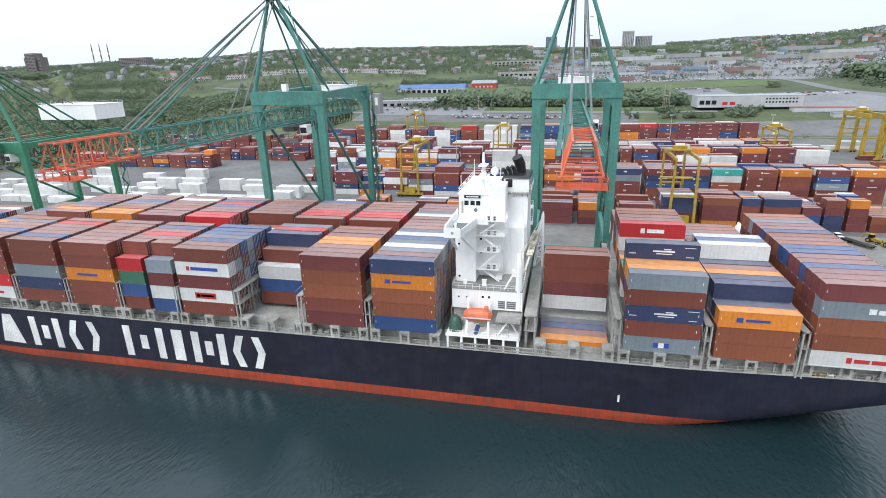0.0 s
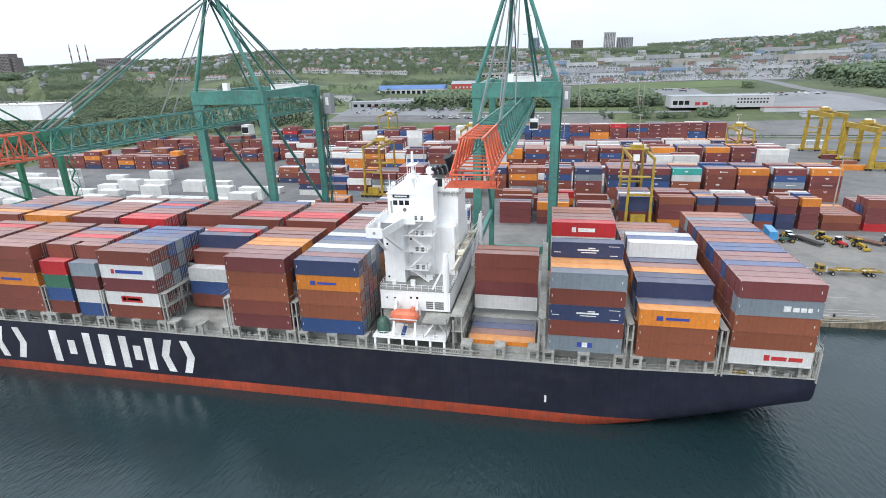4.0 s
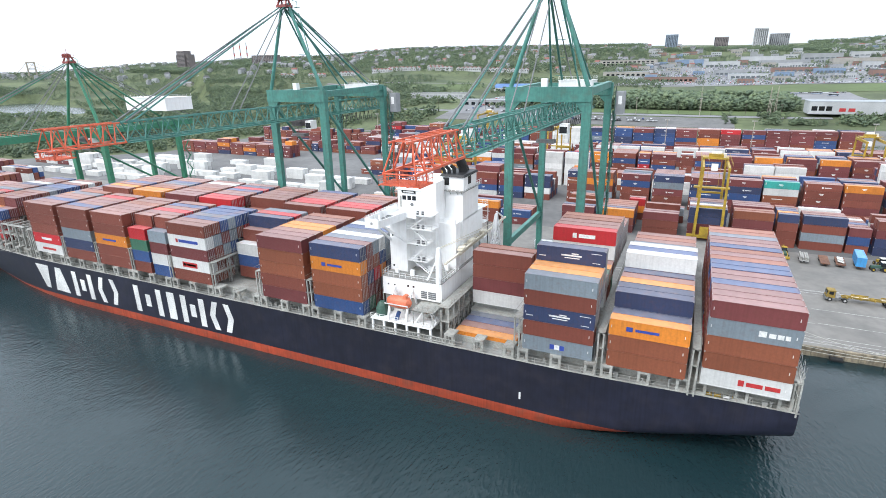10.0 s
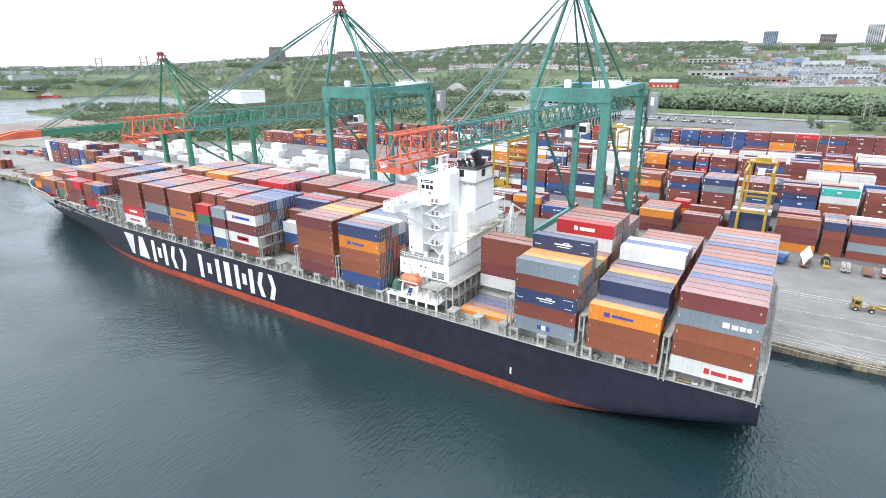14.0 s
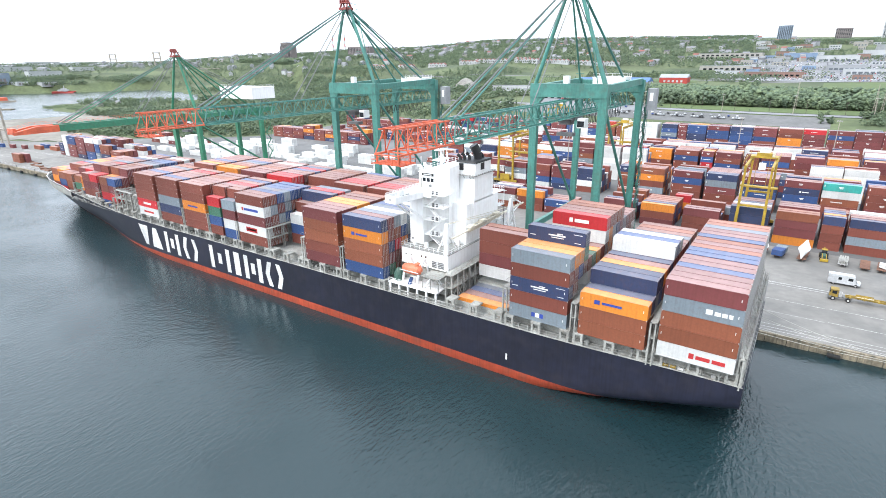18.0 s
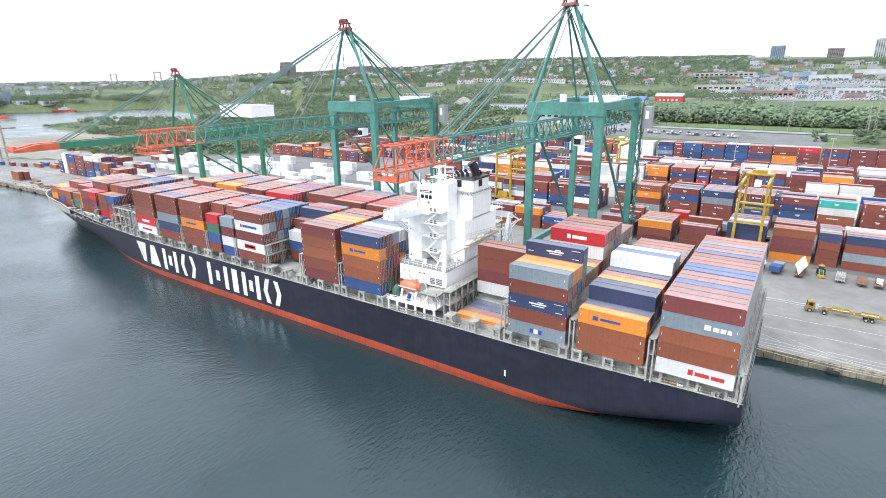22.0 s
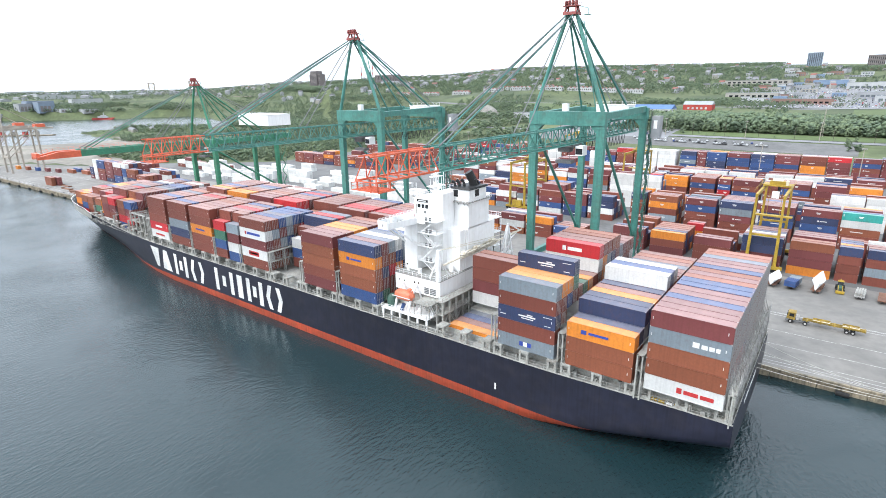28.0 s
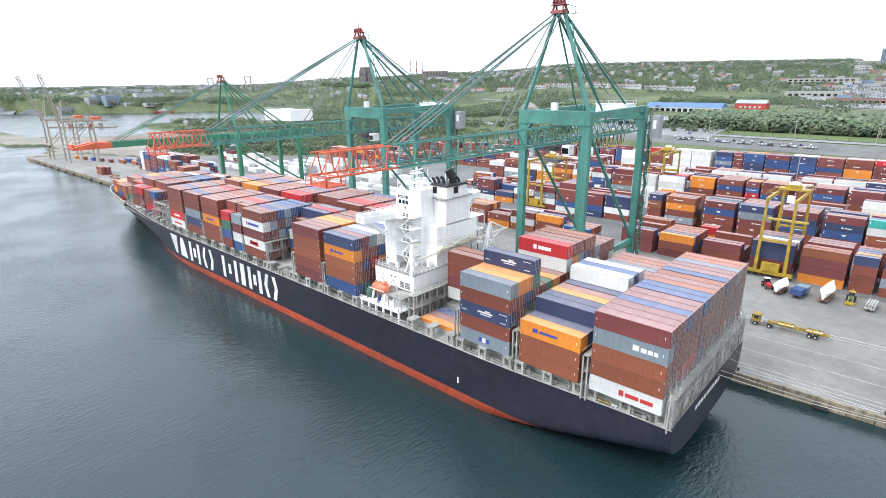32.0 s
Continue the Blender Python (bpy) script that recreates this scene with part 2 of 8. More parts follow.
M_TROOF = {k: mat("town_roof_" + k, c, 0.85, 0, 0.1, 1.0, 0.1, rand=0.15) for k, c in (("red", (0.24, 0.10, 0.085)), ("grey", (0.22, 0.22, 0.23)), ("blue", (0.10, 0.18, 0.36)), ("pale", (0.30, 0.32, 0.335)), ("dark", (0.10, 0.10, 0.105)))}
# Panes of the far town: distance haze is mixed into the glass colour.
M_PANE = mat("haze_greyed_glazing", (0.10, 0.115, 0.13), 0.3)
M_CAR = [mat("car_paint_" + n, c, 0.3, 0.0, island=0.2) for n, c in (("white", (0.46, 0.47, 0.48)), ("silver", (0.28, 0.29, 0.30)), ("dark", (0.03, 0.03, 0.035)), ("red", (0.3, 0.02, 0.02)), ("blue", (0.03, 0.06, 0.2)))]
M_RUST = mat("rusty_steel_deck", (0.17, 0.085, 0.055), 0.85, 0, 0.4, 3, 0.25)
M_TARP = mat("white_shrink_wrap", (0.75, 0.75, 0.74), 0.5, 0, 0.4, 3, 0.06, bump=0.03, bump_scale=2)


def water_material():
    """Dark green harbour water: wind ripples in patches over a slow swell."""
    m = bpy.data.materials.new("harbour_water")
    m.use_nodes = True
    nt = m.node_tree
    b = nt.nodes["Principled BSDF"]
    b.inputs["Base Color"].default_value = (0.0115, 0.028, 0.032, 1)
    b.inputs["Roughness"].default_value = 0.17
    b.inputs["IOR"].default_value = 1.45
    tc = nt.nodes.new("ShaderNodeTexCoord").outputs["Object"]
    gust = noise_mix(nt, tc, 0.028, 3, 0.3, 1.2, 0.38, 0.62)
    last = None
    for scale, dist, stretch, turn, patchy in ((1.25, 0.175, (1.0, 0.40, 1), 62, True), (2.9, 0.10, (1.0, 0.5, 1), 40, True), (0.06, 0.16, (1, 1, 1), 0, False)):
        mp = nt.nodes.new("ShaderNodeMapping")
        mp.inputs["Scale"].default_value = stretch
        mp.inputs["Rotation"].default_value = (0, 0, radians(turn))
        nt.links.new(tc, mp.inputs["Vector"])
        n = nt.nodes.new("ShaderNodeTexNoise")
        n.inputs["Scale"].default_value, n.inputs["Detail"].default_value = scale, 2
        nt.links.new(mp.outputs["Vector"], n.inputs["Vector"])
        h = mul(nt, n.outputs["Fac"], gust) if patchy else n.outputs["Fac"]
        bp = nt.nodes.new("ShaderNodeBump")
        bp.inputs["Strength"].default_value, bp.inputs["Distance"].default_value = 1.0, dist
        nt.links.new(h, bp.inputs["Height"])
        if last:
            nt.links.new(last, bp.inputs["Normal"])
        last = bp.outputs["Normal"]
    nt.links.new(last, b.inputs["Normal"])
    return m


M_WATER = water_material()


# ---- geometry helpers ----
class Geo:
    """Collects boxes, beams, tubes and lofts into one mesh."""

    def __init__(self):
        self.v, self.f, self.m = [], [], []

    def face(self, pts, mi=0):
        k = len(self.v)
        self.v += [tuple(p) for p in pts]
        self.f.append(tuple(range(k, k + len(pts))))
        self.m.append(mi)

    def hexa(self, p, mi=0, top=None):
        """Eight corners: the lower ring, then the upper ring."""
        k = len(self.v)
        self.v += [tuple(q) for q in p]
        for a in ((3, 2, 1, 0), (4, 5, 6, 7), (0, 1, 5, 4), (1, 2, 6, 5), (2, 3, 7, 6), (3, 0, 4, 7)):
            self.f.append(tuple(k + i for i in a))
            self.m.append(mi)
        if top is not None:
            self.m[-5] = top

    def box(self, x0, x1, y0, y1, z0, z1, mi=0, top=None):
        self.hexa([(x0, y0, z0), (x1, y0, z0), (x1, y1, z0), (x0, y1, z0), (x0, y0, z1), (x1, y0, z1), (x1, y1, z1), (x0, y1, z1)], mi, top)

    def beam(self, p, q, w, h=None, mi=0):
        h = h or w
        p, q = Vector(p), Vector(q)
        d = (q - p).normalized()
        side = d.cross(Vector((0, 0, 1)))
        side = side.normalized() if side.length > 0.01 else Vector((1, 0, 0))
        up = side.cross(d)
        a, b = side * w / 2, up * h / 2
        self.hexa([p - a - b, p + a - b, q + a - b, q - a - b, p - a + b, p + a + b, q + a + b, q - a + b], mi)

    def tube(self, p, q, r, n=8, mi=0, r2=None, cap=True):
        p, q = Vector(p), Vector(q)
        r2 = r if r2 is None else r2
        d = (q - p).normalized()
        s = d.cross(Vector((0, 0, 1)))
        s = s.normalized() if s.length > 0.01 else Vector((1, 0, 0))
        u = s.cross(d)
        k = len(self.v)
        for c, rr in ((p, r), (q, r2)):
            for i in range(n):
                a = 2 * math.pi * i / n
                self.v.append(tuple(c + s * rr * math.cos(a) + u * rr * math.sin(a)))
        for i in range(n):
            j = (i + 1) % n
            self.f.append((k + i, k + j, k + n + j, k + n + i))
            self.m.append(mi)
        if cap:
            self.f += [tuple(k + n - 1 - i for i in range(n)), tuple(k + n + i for i in range(n))]
            self.m += [mi, mi]

    def loft(self, rings, mi=0, close=True, caps=True):
        """Joins rings of equally many points."""
        k, n = len(self.v), len(rings[0])
        for r in rings:
            self.v += [tuple(p) for p in r]
        for i in range(len(rings) - 1):
            for j in range(n if close else n - 1):
                a, b = k + i * n + j, k + i * n + (j + 1) % n
                self.f.append((a, b, b + n, a + n))
                self.m.append(mi)
        if caps:
            self.f += [tuple(k + n - 1 - i for i in range(n)), tuple(k + (len(rings) - 1) * n + i for i in range(n))]
            self.m += [mi, mi]

    def mesh(self, name, mats):
        me = bpy.data.meshes.new(name)
        me.from_pydata(self.v, [], self.f)
        for m in mats if isinstance(mats, (list, tuple)) else [mats]:
            me.materials.append(m)
        me.polygons.foreach_set("material_index", self.m)
        me.update()
        return me


def part(name, geo, mats, parent=None, label="", at=None):
    """One mesh object, under a thing or a part if parent is given."""
    me = geo.mesh(name, mats) if isinstance(geo, Geo) else geo
    ob = new(name, me)
    if parent is not None:
        ob.parent = parent
    if at is not None:
        ob.matrix_basis = at
    if label:
        ob["label"] = label
    return ob


def thing(name, label, category, at=(0, 0, 0), group="", rz=0):
    """An Empty at the base of a thing that parents its parts."""
    ob = new(name)
    ob.matrix_basis = pose(*at, 0, 0, rz)
    return tagged(ob, label, category, group)


def setting(name, geo, mats, label="", category=""):
    return tagged(part(name, geo, mats), label, category, kind="structure")

# ---- water, ground and quay ----
def quay_y(x):
    return 46.6 + 0.0225 * (x - 53)


def smooth(t):
    t = max(0.0, min(1.0, t))
    return t * t * (3 - 2 * t)


def ramp(v, pts):
    for (a, za), (b, zb) in zip(pts, pts[1:]):
        if v <= b:
            return za + (zb - za) * smooth((v - a) / (b - a)) if v > a else za
    return pts[-1][1]


def line(v, pts):
    for (a, za), (b, zb) in zip(pts, pts[1:]):
        if v <= b:
            return za + (zb - za) * (v - a) / (b - a) if v > a else za
    return pts[-1][1]


# West end of the land by y: spit, bay, wooded point, inlet; and the far shore
WEST = [(24, -572), (52, -580), (64, -612), (74, -690), (80, -850), (100, -800), (142, -756), (200, -735), (240, -745), (255, -810), (264, -945), (300, -985), (350, -995), (400, -960), (440, -905), (480, -880), (540, -930), (620, -1120), (720, -1420)]
FARSHORE = [(-4500, -3600), (0, -1990), (207, -1800), (345, -1640), (475, -1490), (600, -1450), (720, -1400)]


def shore_far(x, y):
    """How far a place lies inside the land, negative in the water."""
    d = min(y - quay_y(max(x, -560)), 0.6 * (x - line(y, WEST)))
    if -960 < x < -600:
        # a low spit off the end of the quay
        d = max(d, min(y - 37, 0.73 * (y - 38) - 706 - x, x + 945, 90 - y))
    if x < -1000:
        d = max(d, 0.7 * (line(y, FARSHORE) - x))
    if y > 720:
        d = max(d, 50)
    if x > 96:
        d = max(d, y + 400)
    return d


def ground_z(x, y):
    if shore_far(x, y) < 0:
        return -6.0
    az = math.degrees(math.atan2(x - 40, y + 80))
    r = math.hypot(x - 40, y + 80)
    low = ramp(az, [(-75, 0.44), (-62, 0.49), (-52, 0.70), (-40, 0.86), (-28, 1.10), (-15, 1.12), (10, 1.02), (17, 1.08), (26, 1.2), (40, 1.38)])
    flat = ramp(y, [(385, 0), (560, 1)]) * (1 if x > -560 else smooth((r - 850) / 450)) if az > -48 else smooth((r - 1250) / 850)
    h = ramp(r, [(450, 0), (620, 13), (800, 17), (1050, 26), (1400, 52), (1900, 92), (2600, 128), (4500, 150)])
    h += 7 * flat * noise.noise((x / 260, y / 260, 0.3)) * smooth((r - 600) / 600)
    return 3.0 + h * low * flat


WATER = 0.9


def apron_back(x):
    """How far back the paved apron reaches at its far end."""
    return line(x, [(-545, 74), (-526, 81), (-491, 93), (-465, 105), (-450, 118), (500, 118)])


def yard_left(y):
    return line(y, [(118, -450), (142, -440), (190, -375), (214, -350), (385, -352)])


def make_ground():
    g = Geo()
    xs = [-5000, -4000, -3200, -2600, -2200] + [-2000 + 40 * i for i in range(25)] + [-1010 + 12 * i for i in range(39)] + [-540 + 30 * i for i in range(50)] + [960 + 80 * i for i in range(12)] + [2000, 2600, 3400, 4600]
    ys = [-4500, -3000, -1500, -500, -380, 0] + [20 + 12 * i for i in range(32)] + [404 + 24 * i for i in range(49)] + [1600 + 80 * i for i in range(16)] + [3000, 3500, 4200, 4900]
    n = len(ys)
    for x in xs:
        for y in ys:
            g.v.append((x, y, ground_z(x, y) - (0.06 if y < 385 and x > -560 and y > 40 else 0)))
    for i in range(len(xs) - 1):
        for j in range(n - 1):
            a = i * n + j
            g.f.append((a, a + n, a + n + 1, a + 1))
            g.m.append(0)
    ob = setting("ground", g, M_GRASS, "rough green grassland rising to wooded hills", "ground")
    for p in ob.data.polygons:
        p.use_smooth = True


make_ground()
g = Geo()
for i in range(45):
    for j in range(24):
        a, c = -880 + 10 * i, 24 + 10 * j
        if (a + 10 <= -545 or c > apron_back(a + 10) and c + 10 < 148 and a + 10 < yard_left(c + 10)) and min(shore_far(u, v) for u in (a, a + 10) for v in (c, c + 10)) > 0.3:
            g.face([(u, v, ground_z(u, v) + 0.12) for u, v in ((a, c), (a + 10, c), (a + 10, c + 10), (a, c + 10))])
setting("bare_ground", g, M_DIRT, "bare brown filled ground beyond the quay", "ground")
g = Geo()
g.face([(-4990, -4490, WATER), (4590, -4490, WATER), (4590, 4890, WATER), (-4990, 4890, WATER)])
setting("water", g, M_WATER, "dark rippled harbour water", "water")

# Quay apron, yard and the wall along the water
g = Geo()
X0, X1 = -545, 92
steps = [X0 + (X1 - X0) * i / 24 for i in range(25)]
for a, b in zip(steps, steps[1:]):
    g.hexa([(a, quay_y(a), 1.9), (b, quay_y(b), 1.9), (b, apron_back(b), 1.9), (a, apron_back(a), 1.9), (a, quay_y(a), 3.0), (b, quay_y(b), 3.0), (b, apron_back(b), 3.0), (a, apron_back(a), 3.0)])
g.box(92, 460, 40, 118, 1.9, 3.0)
setting("pavement", g, M_APRON, "pale worn concrete quay apron", "pavement")
g = Geo()
ends = [118.02, 142, 166, 190, 214, 385]
for c, d in zip(ends, ends[1:]):
    g.hexa([(yard_left(c), c, 1.9), (460, c, 1.9), (460, d, 1.9), (yard_left(d), d, 1.9), (yard_left(c), c, 3.0), (460, c, 3.0), (460, d, 3.0), (yard_left(d), d, 3.0)])
setting("yard_floor", g, M_YARD, "grey asphalt container yard floor", "pavement")
g = Geo()
rng = random.Random(4)
for a, b in zip(steps, steps[1:]):
    k = 6
    for i in range(k):
        c, d = a + (b - a) * i / k, a + (b - a) * (i + 1) / k - 0.12
        o = rng.uniform(-0.15, 0.15)
        g.hexa([(c, quay_y(c) - 0.7 + o, -4), (d, quay_y(d) - 0.7 + o, -4), (d, quay_y(d) + 0.5, -4), (c, quay_y(c) + 0.5, -4),
                (c, quay_y(c) - 0.7 + o, 2.55), (d, quay_y(d) - 0.7 + o, 2.55), (d, quay_y(d) + 0.5, 2.55), (c, quay_y(c) + 0.5, 2.55)])
g.hexa([(90, 46.8, -4), (92, 46.8, -4), (92, 47.5, -4), (90, 47.5, -4), (90, 46.8, 2.6), (92, 46.8, 2.6), (92, 47.5, 2.6), (90, 47.5, 2.6)])
for i in range(40):
    y = 46.5 - 6 * i
    g.box(91.3 + rng.uniform(-0.15, 0.1), 96, y - 5.9, y, -4, 2.55)
setting("quay_wall", g, M_QUAY, "weathered timber and concrete quay face above the water", "quay wall")
g = Geo()
g.box(92.0, 130, -190, 46.6, 1.9, 2.98)
setting("pier_deck", g, M_APRON, "worn concrete pier deck with faded hatching", "pavement")


def cap_and_fenders():
    cap = Geo()
    for a, b in zip(steps, steps[1:]):
        cap.hexa([(a, quay_y(a) - 0.85, 2.5), (b - 0.05, quay_y(b) - 0.85, 2.5), (b - 0.05, quay_y(b) - 0.15, 2.5), (a, quay_y(a) - 0.15, 2.5),
                  (a, quay_y(a) - 0.85, 3.25), (b - 0.05, quay_y(b) - 0.85, 3.25), (b - 0.05, quay_y(b) - 0.15, 3.25), (a, quay_y(a) - 0.15, 3.25)])
    setting("kerb", cap, M_QUAY, "timber kerb along the quay edge", "kerb")
    bol = Geo()
    bol.tube((0, 0, 0), (0, 0, 0.5), 0.22, 10)
    bol.tube((0, 0, 0.5), (0, 0, 0.68), 0.38, 10, r2=0.3)
    me = bol.mesh("bollard", M_BLACK)
    for i in range(24):
        x = 80 - 26 * i
        b = part("bollard", me, None, at=pose(x, quay_y(x) + 0.9, 3.0))
        tagged(b, "black cast-iron mooring bollard on the quay edge", "bollard", "bollards on the quay")
    fen = Geo()
    fen.tube((-1.2, 0, 0), (1.2, 0, 0), 0.55, 12)
    me = fen.mesh("fender", M_RUBBER)
    for i in range(30):
        x = 70 - 20 * i
        f = part("fender", me, None, at=pose(x, quay_y(x) - 1.35, 1.3))
        tagged(f, "black rubber fender on the quay face", "fender", "fenders on the quay")


cap_and_fenders()


def lines_on_apron():
    g = Geo()
    for y in (52.0, 60.0, 69.0, 82.5):
        for i in range(30):
            x = -520 + 20.3 * i
            g.box(x, x + 19.6, y + 0.0225 * (x - 53) * 0.9, y + 0.0225 * (x - 53) * 0.9 + 0.16, 3.0, 3.006)
    for i in range(26):
        a = 93 + 1.35 * i
        g.hexa([(a, 48.0, 3.0), (a + 0.15, 48.0, 3.0), (a + 9.2, 58.0 , 3.0), (a + 9.05, 58.0, 3.0), (a, 48.0, 3.006), (a + 0.15, 48.0, 3.006), (a + 9.2, 58.0, 3.006), (a + 9.05, 58.0, 3.006)])
    g.beam((91, 47.8, 3.004), (106, 64.5, 3.004), 0.3, 0.006)
    g.beam((106, 64.5, 3.004), (140, 64.5, 3.004), 0.3, 0.006)
    setting("road_marking", g, M_LINE, "faded white painted lines on the apron", "marking")
    r = Geo()
    for y in (49.2, 81.2):
        for k in (-0.75, 0.75):
            r.hexa([(-520, y + k - 12.9, 3.0), (90, y + k + 0.8, 3.0), (90, y + k + 0.95, 3.0), (-520, y + k - 12.75, 3.0),
                    (-520, y + k - 12.9, 3.02), (90, y + k + 0.8, 3.02), (90, y + k + 0.95, 3.02), (-520, y + k - 12.75, 3.02)])
    setting("crane_rail", r, M_BAR, "steel crane rails set in the apron", "rail")


lines_on_apron()

# ---- the ship ----
BEAM, YC = 42.8, 20.8
HATCH, TIER, LEN, WID, ROWP = 15.2, 2.88, 12.19, 2.44, 2.47


def row_y(c):
    """Middle of a container row, with wider gaps where the hatch covers meet."""
    return 0.02 + WID / 2 + ROWP * c + 0.24 * ((c > 5) + (c > 10))
ship = thing("container_ship", "long navy-hulled container ship with red boot topping at the quay", "ship")


BOWLINE = [(-243.8, 0.0), (-243.0, 2.6), (-241, 5.2), (-237, 8.4), (-230, 11.8), (-220, 14.6), (-206, 16.9), (-190, 18.5), (-165, 20.2), (-140, 21.2), (-125, 21.4)]


def half_deck(x):
    """Half breadth at the deck: drawn in towards the bow and a little at the stern."""
    h = line(x, BOWLINE)
    if x > 18:
        h -= 1.5 * smooth((x - 18) / 37)
    return h


def floor_z(x):
    """Height of the deck plating inside the raised bow edge."""
    return 12.6 + 0.5 * smooth((-205 - x) / 30)


def deck_z(x):
    return 12.85 + 2.2 * smooth((-135 - x) / 62)


STERN = 55.2
FLARE = [(-240, 0.0), (-226, 0.07), (-211, 0.20), (-195, 0.33), (-178, 0.48), (-157, 0.72), (-140, 0.90), (-118, 1.0)]


def hull_side(x, z, sign):
    d = deck_z(x)
    b = half_deck(x)
    a = min(b, BEAM / 2 * line(x, FLARE))
    t = max(0.0, min(1.0, z / d))
    return YC + sign * (a + (b - a) * t ** 0.68)


def section(x, s, sign):
    """A point on the frame at x: rounded bottom for s below 1, side from 1 to 2."""
    u = max(0.0, (x - 5) / 50.2)
    e, k, d = -0.2 + 1.2 * smooth((x + 25) / 30) + 10.6 * u ** 1.6, -2.9 + 8.3 * u ** 1.35, deck_z(x)
    if s <= 1:
        a, p = s * math.pi / 2, 0.5 + 0.14 * u
        return (YC + sign * abs(hull_side(x, e, 1) - YC) * math.sin(a) ** p, k + (e - k) * (1 - max(0.0, math.cos(a)) ** p))
    z = e + (d - e) * (s - 1)
    return (hull_side(x, z, sign), z)


def hull():
    xs = [STERN] + [54.4 - 1.25 * i for i in range(65)] + [-50, -70, -100, -120, -135, -150, -165, -178, -190, -198, -206, -213, -219, -225, -230, -233.5, -237, -239, -241, -242, -243, -243.8]

    def boot(x):
        return 2.95 - 1.8 * smooth((-105 - x) / 62)

    def knee(x):
        lo, hi = 0.0, 2.0
        if section(x, 0, 1)[1] > boot(x):
            return 0.0
        for _ in range(30):
            m = (lo + hi) / 2
            lo, hi = (m, hi) if section(x, m, 1)[1] < boot(x) else (lo, m)
        return lo

    top, red = Geo(), Geo()
    for sign in (-1, 1):
        rings_t, rings_r = [], []
        for x in xs:
            q, d = knee(x), deck_z(x)
            rake = 1.5 * smooth((-222 - x) / 30)
            at = lambda s: (x + rake * (d - section(x, s, sign)[1]) * 0.7, *section(x, s, sign))
            rings_t.append([at(q + (2 - q) * i / 26) for i in range(27)])
            rings_r.append([at(q * i / 6) for i in range(7)])
        if sign > 0:
            rings_t, rings_r = [r[::-1] for r in rings_t], [r[::-1] for r in rings_r]
        top.loft(rings_t, 0, False, False)
        red.loft(rings_r, 0, False, False)
    h = part("hull", top, M_HULL, ship, "dark navy painted steel hull")
    r = part("boot_topping", red, M_BOOT, ship, "weathered red boot topping along the waterline")
    for o in (h, r):
        for p in o.data.polygons:
            p.use_smooth = True
    tr = Geo()
    ss = [i / 12 for i in range(13)]
    for u, v in zip(ss, ss[1:]):
        for sign in (-1, 1):
            p, q = section(STERN, u, sign), section(STERN, v, sign)
            f = [(STERN + 0.02, *p), (STERN + 0.02, *q), (STERN + 0.02, q[0], 13.2), (STERN + 0.02, p[0], 13.2)]
            tr.face(f if sign > 0 else f[::-1])
    tr.box(STERN - 0.2, STERN + 0.01, YC - half_deck(STERN), YC + half_deck(STERN), 12.4, 13.2)
    part("transom", tr, M_HULL, ship, "flat dark navy transom plate")
    deck = Geo()
    for a, b in zip(xs, xs[1:]):
        deck.face([(a, YC - half_deck(a) + 0.05, floor_z(a)), (b, YC - half_deck(b) + 0.05, floor_z(b)), (b, YC + half_deck(b) - 0.05, floor_z(b)), (a, YC + half_deck(a) - 0.05, floor_z(a))][::-1])
    part("main_deck", deck, M_DECK, ship, "grey painted steel deck")
    for sign in (-1, 1):
        rim = Geo()
        rings = []
        for x in xs:
            y, z = YC + sign * half_deck(x), deck_z(x)
            rings.append([(x, y - 0.12, z - 0.06), (x, y + 0.12, z - 0.06), (x, y + 0.12, z + 0.1), (x, y - 0.12, z + 0.1)])
        rim.loft(rings)
        part("gunwale", rim, M_LASH, ship, "grey steel gunwale")


hull()


def bow_bulwark():
    """A raised plate round the forecastle, navy outside and white within."""
    xs = [-192 - 2.0 * i for i in range(23)] + [-237, -239, -241, -242, -243, -243.8]
    for sign in (-1, 1):
        shell, lining, cap = Geo(), Geo(), Geo()
        a, b, c = [], [], []
        for x in xs:
            rise = 1.3 * smooth((-192 - x) / 9)
            y, z, k = half_deck(x), deck_z(x), 0.35 * rise
            e = 0.12 if y > 0.3 else 0.02
            a.append([(x, YC + sign * (y + 0.02), z - 0.02), (x, YC + sign * (y + k + 0.02), z + rise + 0.05)])
            b.append([(x, YC + sign * (y - e), floor_z(x) - 0.1), (x, YC + sign * (y + k - e), z + rise + 0.05)])
            c.append([(x, YC + sign * (y + k - e), z + rise + 0.05), (x, YC + sign * (y + k + 0.06), z + rise + 0.05), (x, YC + sign * (y + k + 0.06), z + rise + 0.14), (x, YC + sign * (y + k - e), z + rise + 0.14)])
        shell.loft(a, 0, False, False)
        lining.loft(b, 0, False, False)
        cap.loft(c)
        part("bow_bulwark", shell, M_HULL, ship, "navy bulwark plate at the bow")
        part("bulwark_lining", lining, M_LASH, ship, "pale grey inner side of the bow bulwark")
        part("bulwark_rail", cap, M_WHITE, ship, "white bulwark rail")


bow_bulwark()


